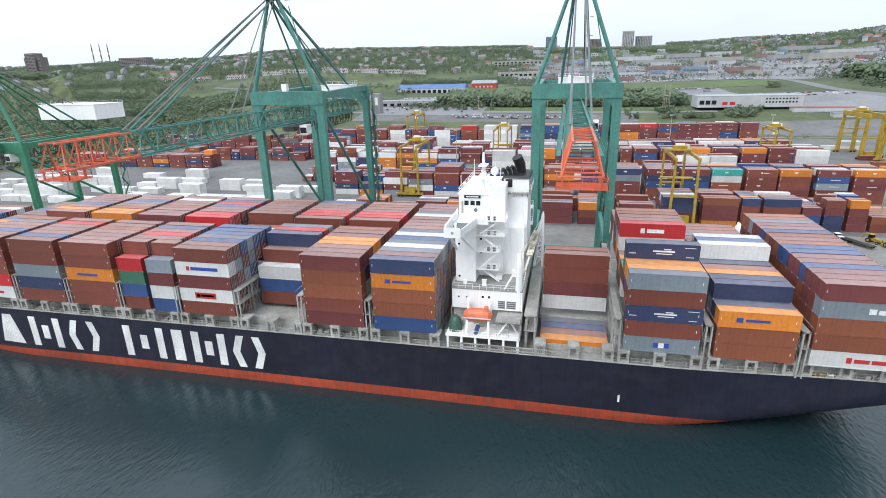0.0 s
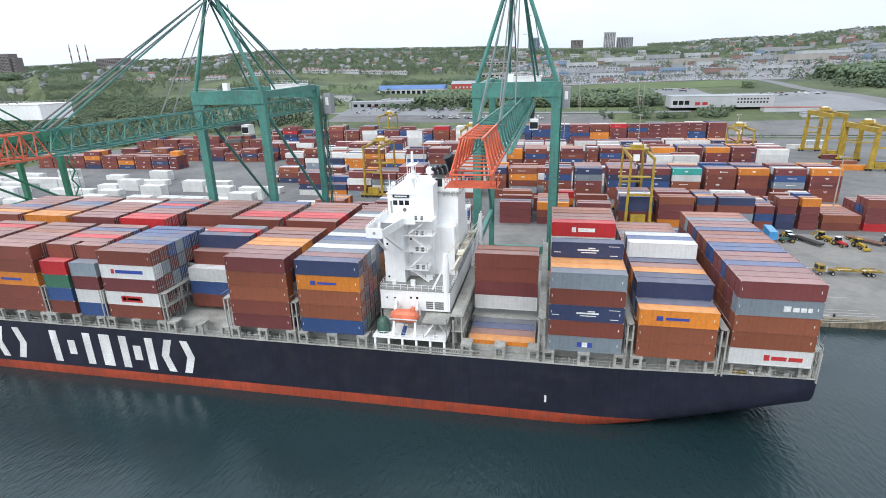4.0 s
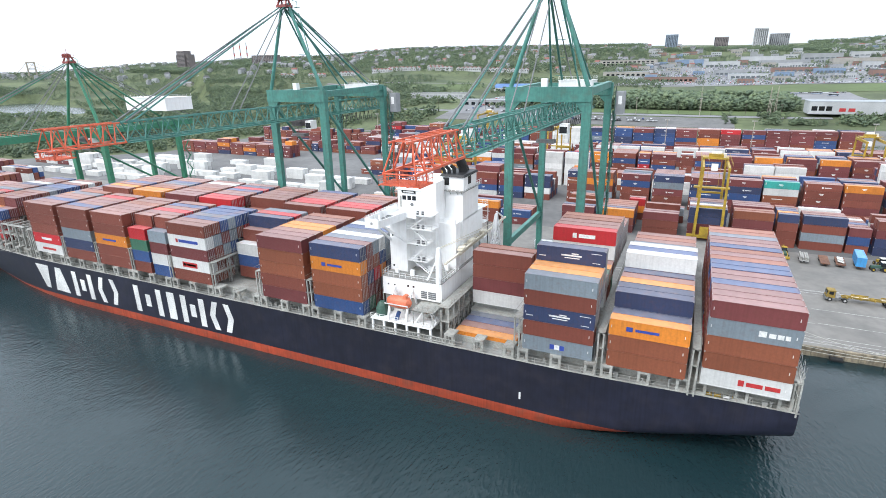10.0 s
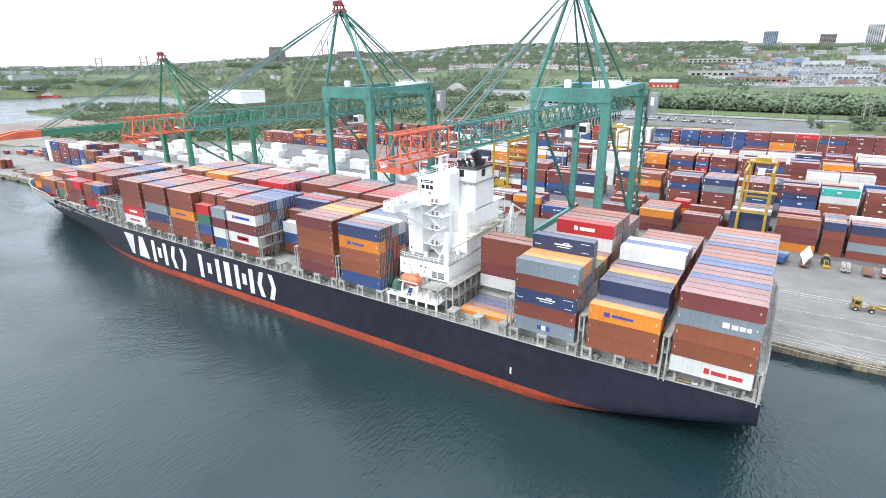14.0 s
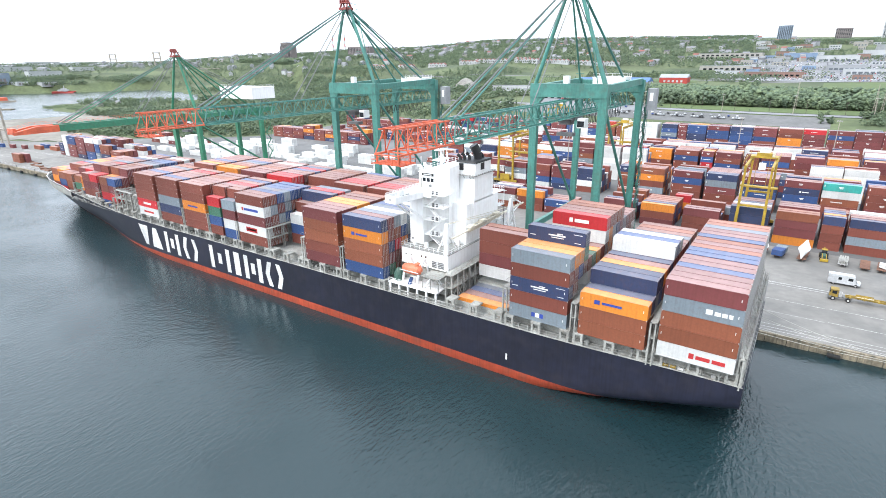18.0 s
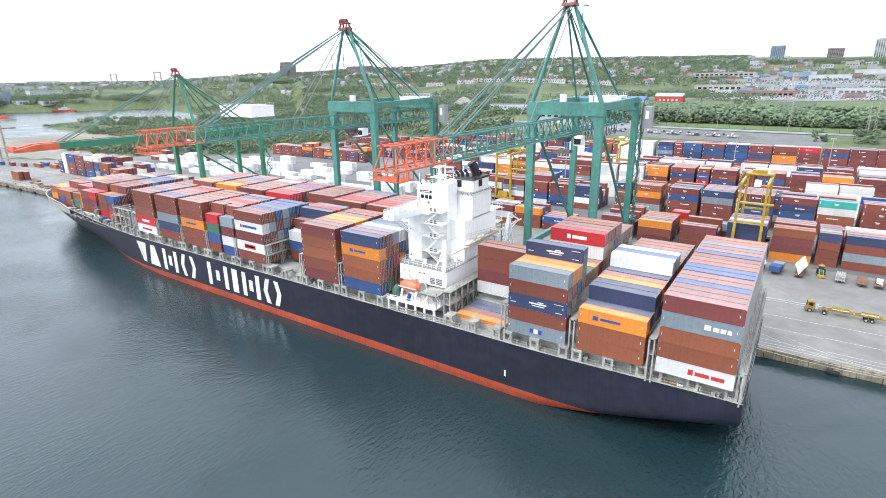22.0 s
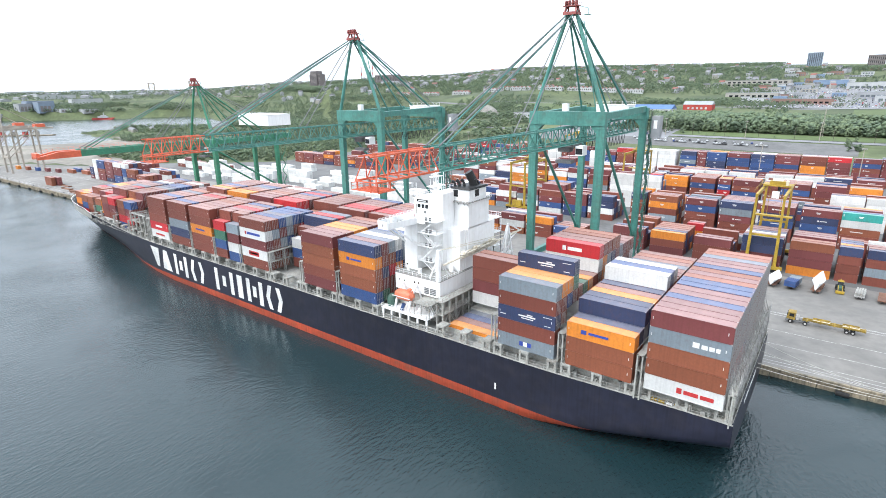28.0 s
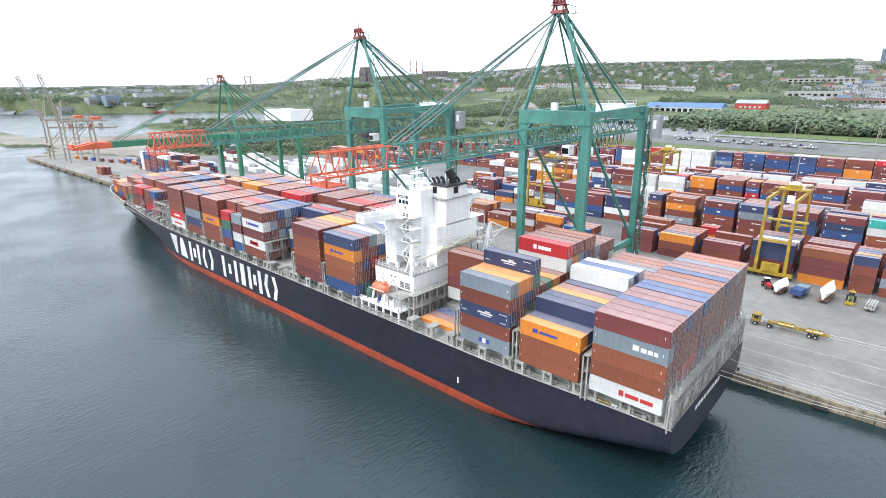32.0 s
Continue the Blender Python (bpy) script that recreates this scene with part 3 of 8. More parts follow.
def hull_marks():
    """The line's name along the side as plain white shapes, and small marks."""
    def sheet(outline, name="hull_marking"):
        """A thin plate on the side; outline by pairs of (left, right, height) from below."""
        g = Geo()
        for (a0, a1, za), (b0, b1, zb) in zip(outline, outline[1:]):
            p = [(a0, za), (a1, za), (b1, zb), (b0, zb)]
            y = [hull_side(x, z, -1) - 0.05 for x, z in p]
            g.hexa([(p[0][0], y[0], za), (p[1][0], y[1], za), (p[1][0], y[1] + 0.12, za), (p[0][0], y[0] + 0.12, za), (p[3][0], y[3], zb), (p[2][0], y[2], zb), (p[2][0], y[2] + 0.12, zb), (p[3][0], y[3] + 0.12, zb)])
        part(name, g, M_MARKW, ship, "white painted plain shape on the hull side")

    def block(x0, x1, z0, z1):
        sheet([(x0, x1, z0 + (z1 - z0) * i / 4) for i in range(5)])

    def wedge(x0, x1, z0, z1, foot, head):
        """A tapered shape, foot and head as shares of its width."""
        c, w = (x0 + x1) / 2, x1 - x0
        sheet([(c - w / 2 * (foot + (head - foot) * i / 5), c + w / 2 * (foot + (head - foot) * i / 5), z0 + (z1 - z0) * i / 5) for i in range(6)])

    def ring(x0, x1, z0, z1):
        """A six-cornered hollow plate."""
        t, k = 1.7, (z1 - z0) / 2
        sheet([(x0 + 1.2, x0 + 1.2 + t, z0), (x0, x0 + t, z0 + k), (x0 + 1.2, x0 + 1.2 + t, z1)])
        sheet([(x1 - 1.2 - t, x1 - 1.2, z0), (x1 - t, x1, z0 + k), (x1 - 1.2 - t, x1 - 1.2, z1)])
    z0, z1 = 3.9, 11.2
    # four shapes, a gap, four shapes
    for kind, x0, x1 in MARK_SLOTS:
        if kind == "bar":
            block(x0, x1, z0, z1)
        elif kind == "down":
            wedge(x0, x1, z0, z1, 0.34, 0.95)
        elif kind == "up":
            wedge(x0, x1, z0, z1, 0.95, 0.34)
        elif kind == "ring":
            ring(x0, x1, z0, z1)
        else:
            block(x0, x0 + 1.8, z0, z1)
            block(x1 - 1.8, x1, z0, z1)
            block((x0 + x1) / 2 - 0.9, (x0 + x1) / 2 + 0.9, z0 + 2.0, z1 - 2.0)
    for x, z in ((12.5, 5.6),):
        block(x - 0.18, x + 0.18, z - 0.7, z + 0.7)


MARK_SLOTS = [("down", -134, -127.6), ("up", -126.8, -119.6), ("twin", -117, -108.6), ("ring", -106.4, -98.2), ("twin", -91.5, -81.4), ("bar", -79.2, -76.6), ("twin", -74.4, -66.4), ("ring", -64.8, -57.2)]
hull_marks()


def coaming():
    for x0, x1, lab in ((-150, -21, "hatch coaming forward"), (-2.4, 54.6, "hatch coaming aft")):
        g = Geo()
        y0 = 2.6
        if x0 > -100:
            # The hold just aft of the house stands open on the port side
            g.box(11.3, x1, y0, 2 * YC - y0, 12.6, HATCH - 0.35)
            g.box(x0, 11.28, y0, y0 + 0.25, 12.3, 13.75)
            g.box(x0, 11.28, row_y(5) - 1.15, 2 * YC - y0, 12.6, HATCH - 0.35)
        else:
            g.box(x0, x1, y0, 2 * YC - y0, 12.6, HATCH - 0.9)
        part("hatch_coaming", g, M_LASH, ship, "grey steel hatch coaming")
    rng = random.Random(9)
    for x in [BAYS[b][0] + k for b in BAYS if b not in "yz" for k in (0.2, 6.1, 12.0)]:
        legs = Geo()
        for sx in (-0.75, 0.75):
            legs.box(x + sx - 0.22, x + sx + 0.22, YC - half_deck(x) + 0.15, YC - half_deck(x) + 0.7, deck_z(x) - 0.2, HATCH)
        legs.box(x - 1.0, x + 1.0, YC - half_deck(x) + 0.1, YC - half_deck(x) + 2.6, HATCH - 0.45, HATCH - 0.05)
        legs.box(x - 1.0, x + 1.0, YC - half_deck(x) + 0.2, YC - half_deck(x) + 0.6, deck_z(x) - 0.2, deck_z(x) + 0.5)
        part("container_support", legs, M_LASH, ship, "grey steel stanchion at the deck edge")
    rail = Geo()
    xs = [55 - 2.0 * i for i in range(124)]
    for a, b in zip(xs, xs[1:]):
        ya, yb = YC - half_deck(a) + 0.12, YC - half_deck(b) + 0.12
        for h in (0.5, 1.05):
            rail.beam((a, ya, deck_z(a) + h), (b, yb, deck_z(b) + h), 0.05)
        rail.beam((a, ya, deck_z(a)), (a, ya, deck_z(a) + 1.05), 0.06)
    part("railing", rail, M_LASH, ship, "thin grey deck railing")
    for i in range(90):
        x = rng.uniform(-190, 52)
        if -20 < x < -3:
            continue
        h, w = rng.uniform(0.4, 1.1), rng.uniform(0.3, 0.9)
        ang = Geo()
        if i % 3:
            ang.box(x, x + w, 0.9, 0.9 + w, 12.6, 12.6 + h)
        else:
            ang.tube((x, 1.2, 12.6), (x, 1.2, 13.1 + h), 0.16, 8)
            ang.tube((x, 1.2, 13.1 + h), (x, 1.2, 13.3 + h), 0.34, 8)
        part("deck_locker" if i % 3 else "deck_vent", ang, M_DECK, ship)


# Bays: start of the forty-foot slot, tiers by row from port, colours of the port column from below
B, MR, T, O, N, BL, GB, W, R, TE, GN, AZ = "brown", "maroon", "tan", "orange", "navy", "blue", "greyblue", "white", "red", "teal", "green", "azure"
BAYS = {
    "m": (41.3, [5] * 17, [W, T, T, GB, MR], [MR, MR, MR, BL, MR, MR, BL, BL, T, MR, T, BL, MR, MR, GB, T, T]),
    "h": (27.0, [3, 3, 4, 4, 4, 4, 4, 5, 5, 5, 4, 4, 4, 4, 4, 4, 4], [T, T, O], [O, N, N, N, O, B, N, W, BL, W, B, MR, B, GB, B, T, B]),
    "g": (12.5, [5, 5, 5, 6, 4, 4, 4, 4, 6, 6, 6, 6, 6, 5, 5, 5, 5], [GB, B, N, B, GB], [GB, O, O, N, B, GN, O, B, R, B, B, T, T, GB, MR, B, B]),
    "d": (-1.9, [0, 0, 0, 0, 0] + [5] * 2 + [0] * 10, [], [O, B, BL, B, GB, T, T, B, T, B, MR, B, T, B, B, MR, B]),
    "c": (-33.2, [5] * 9 + [5] * 8, [BL, T, T, O, N], [N, MR, GB, W, GB, BL, W, GB, B, MR, B, B, W, GB, B, MR, B]),
    "b": (-47.4, [5] * 8 + [3] * 2 + [5] * 7, [MR, B, T, T, MR], [MR, MR, B, O, O, MR, B, T, R, R, B, R, R, MR, B, T, MR]),
    "a": (-61.4, [0, 0, 0, 3, 4, 5, 5, 5, 3, 3] + [5] * 7, [], [B, B, B, W, B, N, R, GB, O, B, B, R, R, B, MR, B, BL]),
    "p": (-75.4, [5] * 7 + [4] * 4 + [5] * 6, [B, W, MR, W, B], [B, B, BL, GB, BL, BL, BL, O, T, W, T, B, B, MR, B, T, B]),
    "q": (-89.6, [4] + [5] * 6 + [3] * 2 + [5] * 8, [], [R, B, MR, R, B, BL, B, O, O, R, R, MR, B, BL, R, N, B]),
    "r": (-103.4, [5] * 7 + [3] * 2 + [5] * 8, [B, B, O, B, B], [B, B, MR, B, T, B, B, GB, W, MR, MR, B, T, B, B, W, B]),
    "s": (-117.4, [5] * 7 + [3] * 2 + [5] * 8, [B, N, GB, B, B], [B, BL, B, MR, B, R, B, N, GB, O, O, T, B, GB, BL, B, B]),
    "t": (-131.6, [5] * 7 + [4] * 2 + [5] * 8, [W, R, B, B, B], [B, MR, BL, B, B, GB, T, W, W, B, O, B, BL, B, MR, B, B]),
    "u": (-147.6, [0, 0, 0] + [4] * 14, [], [B, BL, MR, B, BL, N, GB, B, O, BL, B, MR, GB, BL, B, B, B]),
    "v": (-163.6, [0, 4, 4] + [5] * 11 + [4, 4, 0], [], [B, BL, MR, B, BL, O, B, GB, N, BL, BL, B, W, B, MR, B, B]),
    "w": (-177.8, [0, 4, 4] + [5] * 11 + [4, 4, 0], [], [B, R, MR, B, O, BL, GB, B, B, N, W, B, B, BL, T, B, B]),
    "x": (-191.9, [0, 0, 3, 4] + [4] * 9 + [4, 3, 0, 0], [], [B, B, O, R, O, BL, B, GB, O, T, B, B, MR, B, BL, B, B]),
    "y": (-206.0, [0, 0, 3, 3, 4] + [4] * 7 + [4, 3, 3, 0, 0], [], [B, B, B, O, O, B, BL, O, O, T, B, MR, B, W, B, B, B]),
    "z": (-219.6, [0, 0, 0, 3, 3] + [3] * 7 + [3, 3, 0, 0, 0], [], [B, B, B, B, T, O, B, GB, O, T, B, MR, B, W, B, B, B]),
}
coaming()


def container_mesh(length, key, doors=True):
    """A corrugated box with posts, rails and corner castings; paint below, on the roof paint paled for fading and sky
    light.
    """
    g = Geo()
    L, Wd, H = length / 2, WID / 2, TIER - 0.03
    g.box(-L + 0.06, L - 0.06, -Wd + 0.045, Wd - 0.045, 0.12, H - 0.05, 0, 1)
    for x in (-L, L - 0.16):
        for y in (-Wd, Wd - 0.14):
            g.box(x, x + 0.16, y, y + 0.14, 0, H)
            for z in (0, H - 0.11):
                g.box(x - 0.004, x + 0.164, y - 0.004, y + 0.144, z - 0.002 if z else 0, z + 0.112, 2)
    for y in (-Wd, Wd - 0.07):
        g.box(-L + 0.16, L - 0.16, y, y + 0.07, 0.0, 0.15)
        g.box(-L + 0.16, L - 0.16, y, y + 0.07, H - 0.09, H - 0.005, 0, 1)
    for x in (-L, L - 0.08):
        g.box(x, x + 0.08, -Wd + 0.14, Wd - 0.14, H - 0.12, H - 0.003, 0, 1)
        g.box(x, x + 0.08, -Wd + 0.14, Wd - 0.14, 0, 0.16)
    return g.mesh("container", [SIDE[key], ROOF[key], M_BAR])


def door_mesh(key):
    g = Geo()
    g.box(0, 0.05, 0.01, 1.07, 0.18, TIER - 0.17)
    for y in (0.28, 0.80):
        g.tube((0.085, y, 0.12), (0.085, y, TIER - 0.12), 0.038, 6, 1)
        g.box(0.05, 0.10, y - 0.05, y + 0.28, 1.05, 1.12, 1)
    for z in (0.45, 1.4, 2.3):
        g.box(0.05, 0.075, 0.02, 1.06, z, z + 0.05)
    return g.mesh("door", [SIDE[key], M_BAR])


CMESH, DMESH = {}, {}
J_MATS, J_ID = [], {}
for key, c in PAINT.items():
    J_ID[key] = len(J_MATS)
    J_MATS.append(mat("stack_paint_" + key, c, 0.55, 0, 0.25, 2.5, 0.07, island=0.16, streak=0.04 if key == "white" else 0.07, ribs=3.6, spots=((0.12, 0.05, 0.03), 1.1, 0.08 if key == "white" else 0.22)))
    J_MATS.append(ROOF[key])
J_MATS += [M_MARKW, M_BAR]
stack, ship_stack = Geo(), Geo()


def far_box(key, x, y, z, length=LEN, h=TIER - 0.05, mark=0.0, to=None):
    """A container of the joined stacks: recessed panel between posts and rails."""
    to = to or stack
    L, Wd, i = length / 2, WID / 2, J_ID[key]
    if to is ship_stack:
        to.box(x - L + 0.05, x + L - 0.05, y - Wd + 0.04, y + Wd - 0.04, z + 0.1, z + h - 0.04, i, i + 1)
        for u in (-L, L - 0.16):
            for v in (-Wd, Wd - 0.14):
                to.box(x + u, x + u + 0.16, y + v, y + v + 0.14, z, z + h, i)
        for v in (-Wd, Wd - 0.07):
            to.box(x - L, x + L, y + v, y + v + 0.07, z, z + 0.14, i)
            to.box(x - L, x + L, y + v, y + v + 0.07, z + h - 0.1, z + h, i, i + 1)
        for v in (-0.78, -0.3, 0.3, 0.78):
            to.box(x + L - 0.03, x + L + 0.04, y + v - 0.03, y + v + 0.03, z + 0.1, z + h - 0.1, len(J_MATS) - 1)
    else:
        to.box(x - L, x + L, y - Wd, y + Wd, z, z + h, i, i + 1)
    if mark:
        kind = int(mark * 50) % 5
        u = (int(mark * 997) % 7 - 3) * 0.3
        if kind < 2:
            bars = [(u - 0.75, u + 0.75, 1.55, 1.85), (u - 0.45, u + 0.55, 1.2, 1.42)]
        elif kind == 2:
            bars = [(u - 1.9, u + 1.9, 1.35, 1.62)]
        elif kind == 3:
            bars = [(u - 1.5, u - 0.9, 1.1, 1.7), (u - 0.6, u + 1.7, 1.25, 1.55)]
        else:
            bars = []
        for a, b, c, d in bars + [(-L + 0.35, -L + 0.6, 1.4, 2.3)]:
            to.box(x + a, x + b, y - Wd - 0.02, y - Wd + 0.01, z + c, z + d, len(J_MATS) - 2)


def container(key, x, y, z, length=LEN, doors=0, group="containers stacked on the ship", where="on the ship", rz=0, single=True):
    """One container with its origin at the middle of its base. doors: 1 at its aft end."""
    if not single:
        far_box(key, x, y, z, length, TIER - 0.03, to=ship_stack)
        return None
    k = (key, round(length, 1))
    if k not in CMESH:
        CMESH[k] = container_mesh(length, key)
    ob = part("container", CMESH[k], None, at=pose(x, y, z, 0, 0, rz))
    size = "twenty-foot" if length < 8 else "forty-foot"
    tagged(ob, WORDS[key] + " corrugated steel " + size + " container stacked " + where, "container", group)
    if doors:
        if key not in DMESH:
            DMESH[key] = door_mesh(key)
        part("door", DMESH[key], None, ob, at=pose(length / 2 - 0.05, 0, 0))
        part("door", DMESH[key], None, ob, at=pose(length / 2 - 0.05, -1.08, 0))
    return ob


PORT = {}
MIXED = [B] * 7 + [MR] * 5 + [T] * 4 + [BL] * 3 + [N] * 2 + [GB] * 2 + [O] * 2 + [W] * 2 + [R] + [GN]


# Outer columns of the forward bays, fore and aft half, from below
BOWCOL = {"v": ((BL, R, B, T), (B, R, MR, BL)), "w": ((W, B, MR, B), (W, B, MR, R)), "x": ((B, GN, T), (N, O, O)), "y": ((R, BL, T), (B, T, T)), "z": ((B, O, T), (R, BL, O))}


def load_ship():
    rng = random.Random(21)
    order = list(BAYS)
    for name in order:
        x0, tiers, port, tops = BAYS[name]
        xc = x0 + LEN / 2
        i = order.index(name)
        aft = BAYS[order[i - 1]][1] if i else [0] * 17
        if name == "c":
            aft = [0] * 17
        for c in range(17):
            y = row_y(c)
            n = tiers[c]
            left = tiers[c - 1] if c else 0
            for k in range(n):
                z = HATCH + TIER * k - 1.6 * (name == "d") - 2.4 * (name in "vwxyz")
                key = tops[c] if k == n - 1 else rng.choice(MIXED)
                if c == 0 and k < len(port):
                    key = port[k]
                if name == "a" and c == 3:
                    key = (B, BL, W)[k]
                if name == "d" and c == 5:
                    key = (N, W, MR, B, B)[k]
                if name == "g" and c == 8 and k == 4:
                    key = W
                if name == "m" and k < n - 1 and c:
                    key = W if k == 0 else (R if k == 1 and 2 < c < 6 else rng.choice([MR, MR, T, B, MR, B, T, tops[c]]))
                seen = k >= n - 2 or k >= left or (k >= aft[c] - 1) or name == "m" or (name in "gh" and k >= 3)
                if name == "d" and c == 5 and k == 0:
                    continue
                if not seen:
                    continue
                if name == "q" and c < 2:
                    for xs, keys in ((x0 + 3.0, (B, BL, GN, R)), (x0 + 10.1, (BL, W, MR, GB))):
                        PORT[name, c, k, xs] = container(keys[k] if c == 0 and k < 4 else rng.choice(MIXED), xs, y, z, 6.06, 0, single=c == 0)
                    continue
                if name in "vwxyz" and c < 6:
                    for half, xs in enumerate((x0 + 3.0, x0 + 9.2)):
                        face = BOWCOL.get(name, ("", ""))[half] if left <= k else ""
                        container(face[k] if k < len(face) else rng.choice([R, B, B, MR, O, MR, MR, B, T, MR, T]), xs, y, z, 6.06, 0, single=False)
                    continue
                PORT[name, c, k] = container(key, xc, y, z, LEN, int(name in "mghcp" and (k >= aft[c] - 1)), single=name in "mhgdcb" and (k >= n - 2 or c == 0 or name in "mh") or c == 0)
    for c, key in ((1, O), (2, B), (3, BL), (4, GB)):
        container(key, -1.9 + LEN / 2, row_y(c) + 0.45, HATCH - 3.55, LEN, 0)


load_ship()
tagged(part("container_stack", ship_stack, J_MATS), "tight rows of brown, blue and orange containers on the forward deck", "container stacks", kind="stuff")

# ---- ship's house, lashing bridges and deck gear ----
def windows(parent, x0, x1, y, z, n, w=0.8, h=0.8, axis="x", name="window"):
    """A row of single panes on one face."""
    for i in range(n):
        c = x0 + (x1 - x0) * (i + 0.5) / n
        g = Geo()
        if axis == "x":
            g.box(c - w / 2, c + w / 2, y - 0.04, y + 0.03, z, z + h)
        else:
            g.box(y - 0.03, y + 0.04, c - w / 2, c + w / 2, z, z + h)
        part(name, g, M_GLASS, parent, "dark glass window")


def rail_run(g, pts, h=1.05, step=2.0):
    for p, q in zip(pts, pts[1:]):
        p, q = Vector(p), Vector(q)
        n = max(1, int((q - p).length / step))
        for i in range(n + 1):
            c = p.lerp(q, i / n)
            g.beam(c, c + Vector((0, 0, h)), 0.06)
        for k in (0.5, 1.0):
            g.beam(p + Vector((0, 0, h * k)), q + Vector((0, 0, h * k)), 0.05)


def ship_house():
    # Lower deckhouse with its grey roof deck
    g = Geo()
    g.box(-18.7, -5.4, 4.5, 37.1, 18.9, 22.8)
    low = part("lower_deckhouse", g, M_WHITE, ship, "white painted lower deckhouse")
    g = Geo()
    g.box(-18.8, -5.3, 4.4, 37.2, 22.8, 22.95)
    part("roof_deck", g, M_DECK, low, "grey painted roof deck")
    windows(low, -13.4, -11.0, 4.5, 21.2, 2, 0.4, 0.4)
    for x0, x1, z0, z1 in ((-9.9, -8.6, 19.3, 20.9), (-8.3, -6.6, 19.3, 20.9)):
        for i in range(4):
            g = Geo()
            z = z0 + (z1 - z0) * i / 4
            g.box(x0, x1, 4.44, 4.54, z, z + 0.3)
            part("louvre_slat", g, M_CABLE, low, "dark louvre slat")
    # Tower: port column, recessed balconies, after block with its overhanging upper half
    g = Geo()
    g.box(-18.6, -14.7, 8.0, 33.6, 22.95, 34.6)
    g.box(-14.7, -9.8, 11.6, 30.0, 22.95, 35.2)
    tower = part("accommodation_tower", g, M_WHITE, ship, "white multi-storey accommodation tower")
    g = Geo()
    g.box(-9.8, -5.9, 13.0, 22.4, 22.95, 32.7)
    aft = part("after_block", g, M_WHITE, ship, "white after block of the house")
    g = Geo()
    g.box(-9.8, -5.6, 15.8, 27.6, 26.4, 32.9)
    part("after_overhang", g, M_WHITE, aft)
    g = Geo()
    g.box(-12.3, -9.5, 11.4, 15.6, 35.2, 41.3)
    trunk = part("trunk_casing", g, M_WHITE, ship, "white square trunk beside the bridge")
    g = Geo()
    g.box(-10.9, -10.0, 11.33, 11.42, 35.3, 37.2)
    part("door", g, M_WHITE, trunk)
    for x, z in ((-17.9, 30.6), (-17.9, 24.0), (-14.2, 34.0), (-14.2, 30.6), (-14.2, 27.8), (-14.2, 24.4)):
        g = Geo()
        y = 8.0 if x < -14.7 else 11.6
        g.tube((x, y - 0.04, z), (x, y + 0.03, z), 0.22, 10)
        part("porthole", g, M_GLASS, tower, "small dark porthole")
    for x in (-17.4, -15.9):
        g = Geo()
        g.tube((x, 4.46, 21.2), (x, 4.53, 21.2), 0.16, 10)
        part("porthole", g, M_GLASS, low, "small dark porthole")
    last = 22.95
    for k, z in enumerate((25.6, 29.2, 32.4, 35.3)):
        g = Geo()
        g.box(-14.7, -9.0 if k > 1 else -10.2, 8.2, 11.6, z - 0.2, z)
        b = part("balcony", g, M_WHITE, ship, "white steel balcony deck")
        r = Geo()
        e = -9.1 if k > 1 else -10.3
        rail_run(r, [(-14.6, 8.3, z), (e, 8.3, z), (e, 11.5, z)], 1.0, 1.1)
        part("railing", r, M_WHITE, b)
        s = Geo()
        a, c = (-14.0, -10.2) if k % 2 else (-10.2, -14.0)
        for e in (8.7, 9.4):
            s.beam((a, e, last), (c, e, z), 0.08, 0.22)
        for i in range(9):
            t = (i + 0.5) / 9
            s.box(a + (c - a) * t - 0.13, a + (c - a) * t + 0.13, 8.7, 9.4, last + (z - last) * t, last + (z - last) * t + 0.04)
        part("stairway", s, M_WHITE, b, "white outside stairs")
        d = Geo()
        d.box(-13.2, -12.4, 11.54, 11.63, z + 0.05, z + 1.95)
        part("door", d, M_WHITE, b, "white weathertight door")
        for x in (-12.3, -11.2):
            w = Geo()
            w.box(x - 0.25, x + 0.25, 8.4, 8.8, z + 0.02, z + 0.75)
            part("life_raft", w, M_CABLE if x < -11 else M_WHITE, b)
        last = z
    # Navigating bridge with its open wings
    g = Geo()
    g.box(-18.6, -12.3, 12.0, 29.6, 34.6, 39.3)
    g.box(-18.8, -12.1, 11.8, 29.8, 39.3, 39.5)
    wheel = part("wheelhouse", g, M_WHITE, ship, "white navigating bridge")
    for x in (-17.1, -15.9, -14.8):
        g = Geo()
        g.box(x - 0.42, x + 0.42, 11.95, 12.04, 37.2, 38.1)
        part("window", g, M_GLASS, wheel, "dark glass window")
    g = Geo()
    g.box(-18.1, -17.7, 11.95, 12.04, 35.6, 38.0)
    part("door", g, M_LASH, wheel, "grey bridge door")
    g = Geo()
    g.tube((-15.3, 11.9, 36.3), (-15.3, 12.02, 36.3), 0.38, 12)
    part("lifebuoy", g, M_CABLE, wheel, "dark round lifebuoy holder")
    for i in range(12):
        y = 12.6 + 1.38 * i
        p = Geo()
        p.box(-18.64, -18.56, y, y + 1.15, 37.2, 38.3)
        part("window", p, M_GLASS, wheel, "dark glass window")
    g = Geo()
    g.box(-17.5, -14.3, 11.7, 11.8, 38.7, 39.25)
    board = part("name_board", g, M_BLACK, ship, "black board with a plain white bar")
    g = Geo()
    g.box(-17.1, -14.7, 11.66, 11.71, 38.86, 39.1)
    part("marking", g, M_MARKW, board)
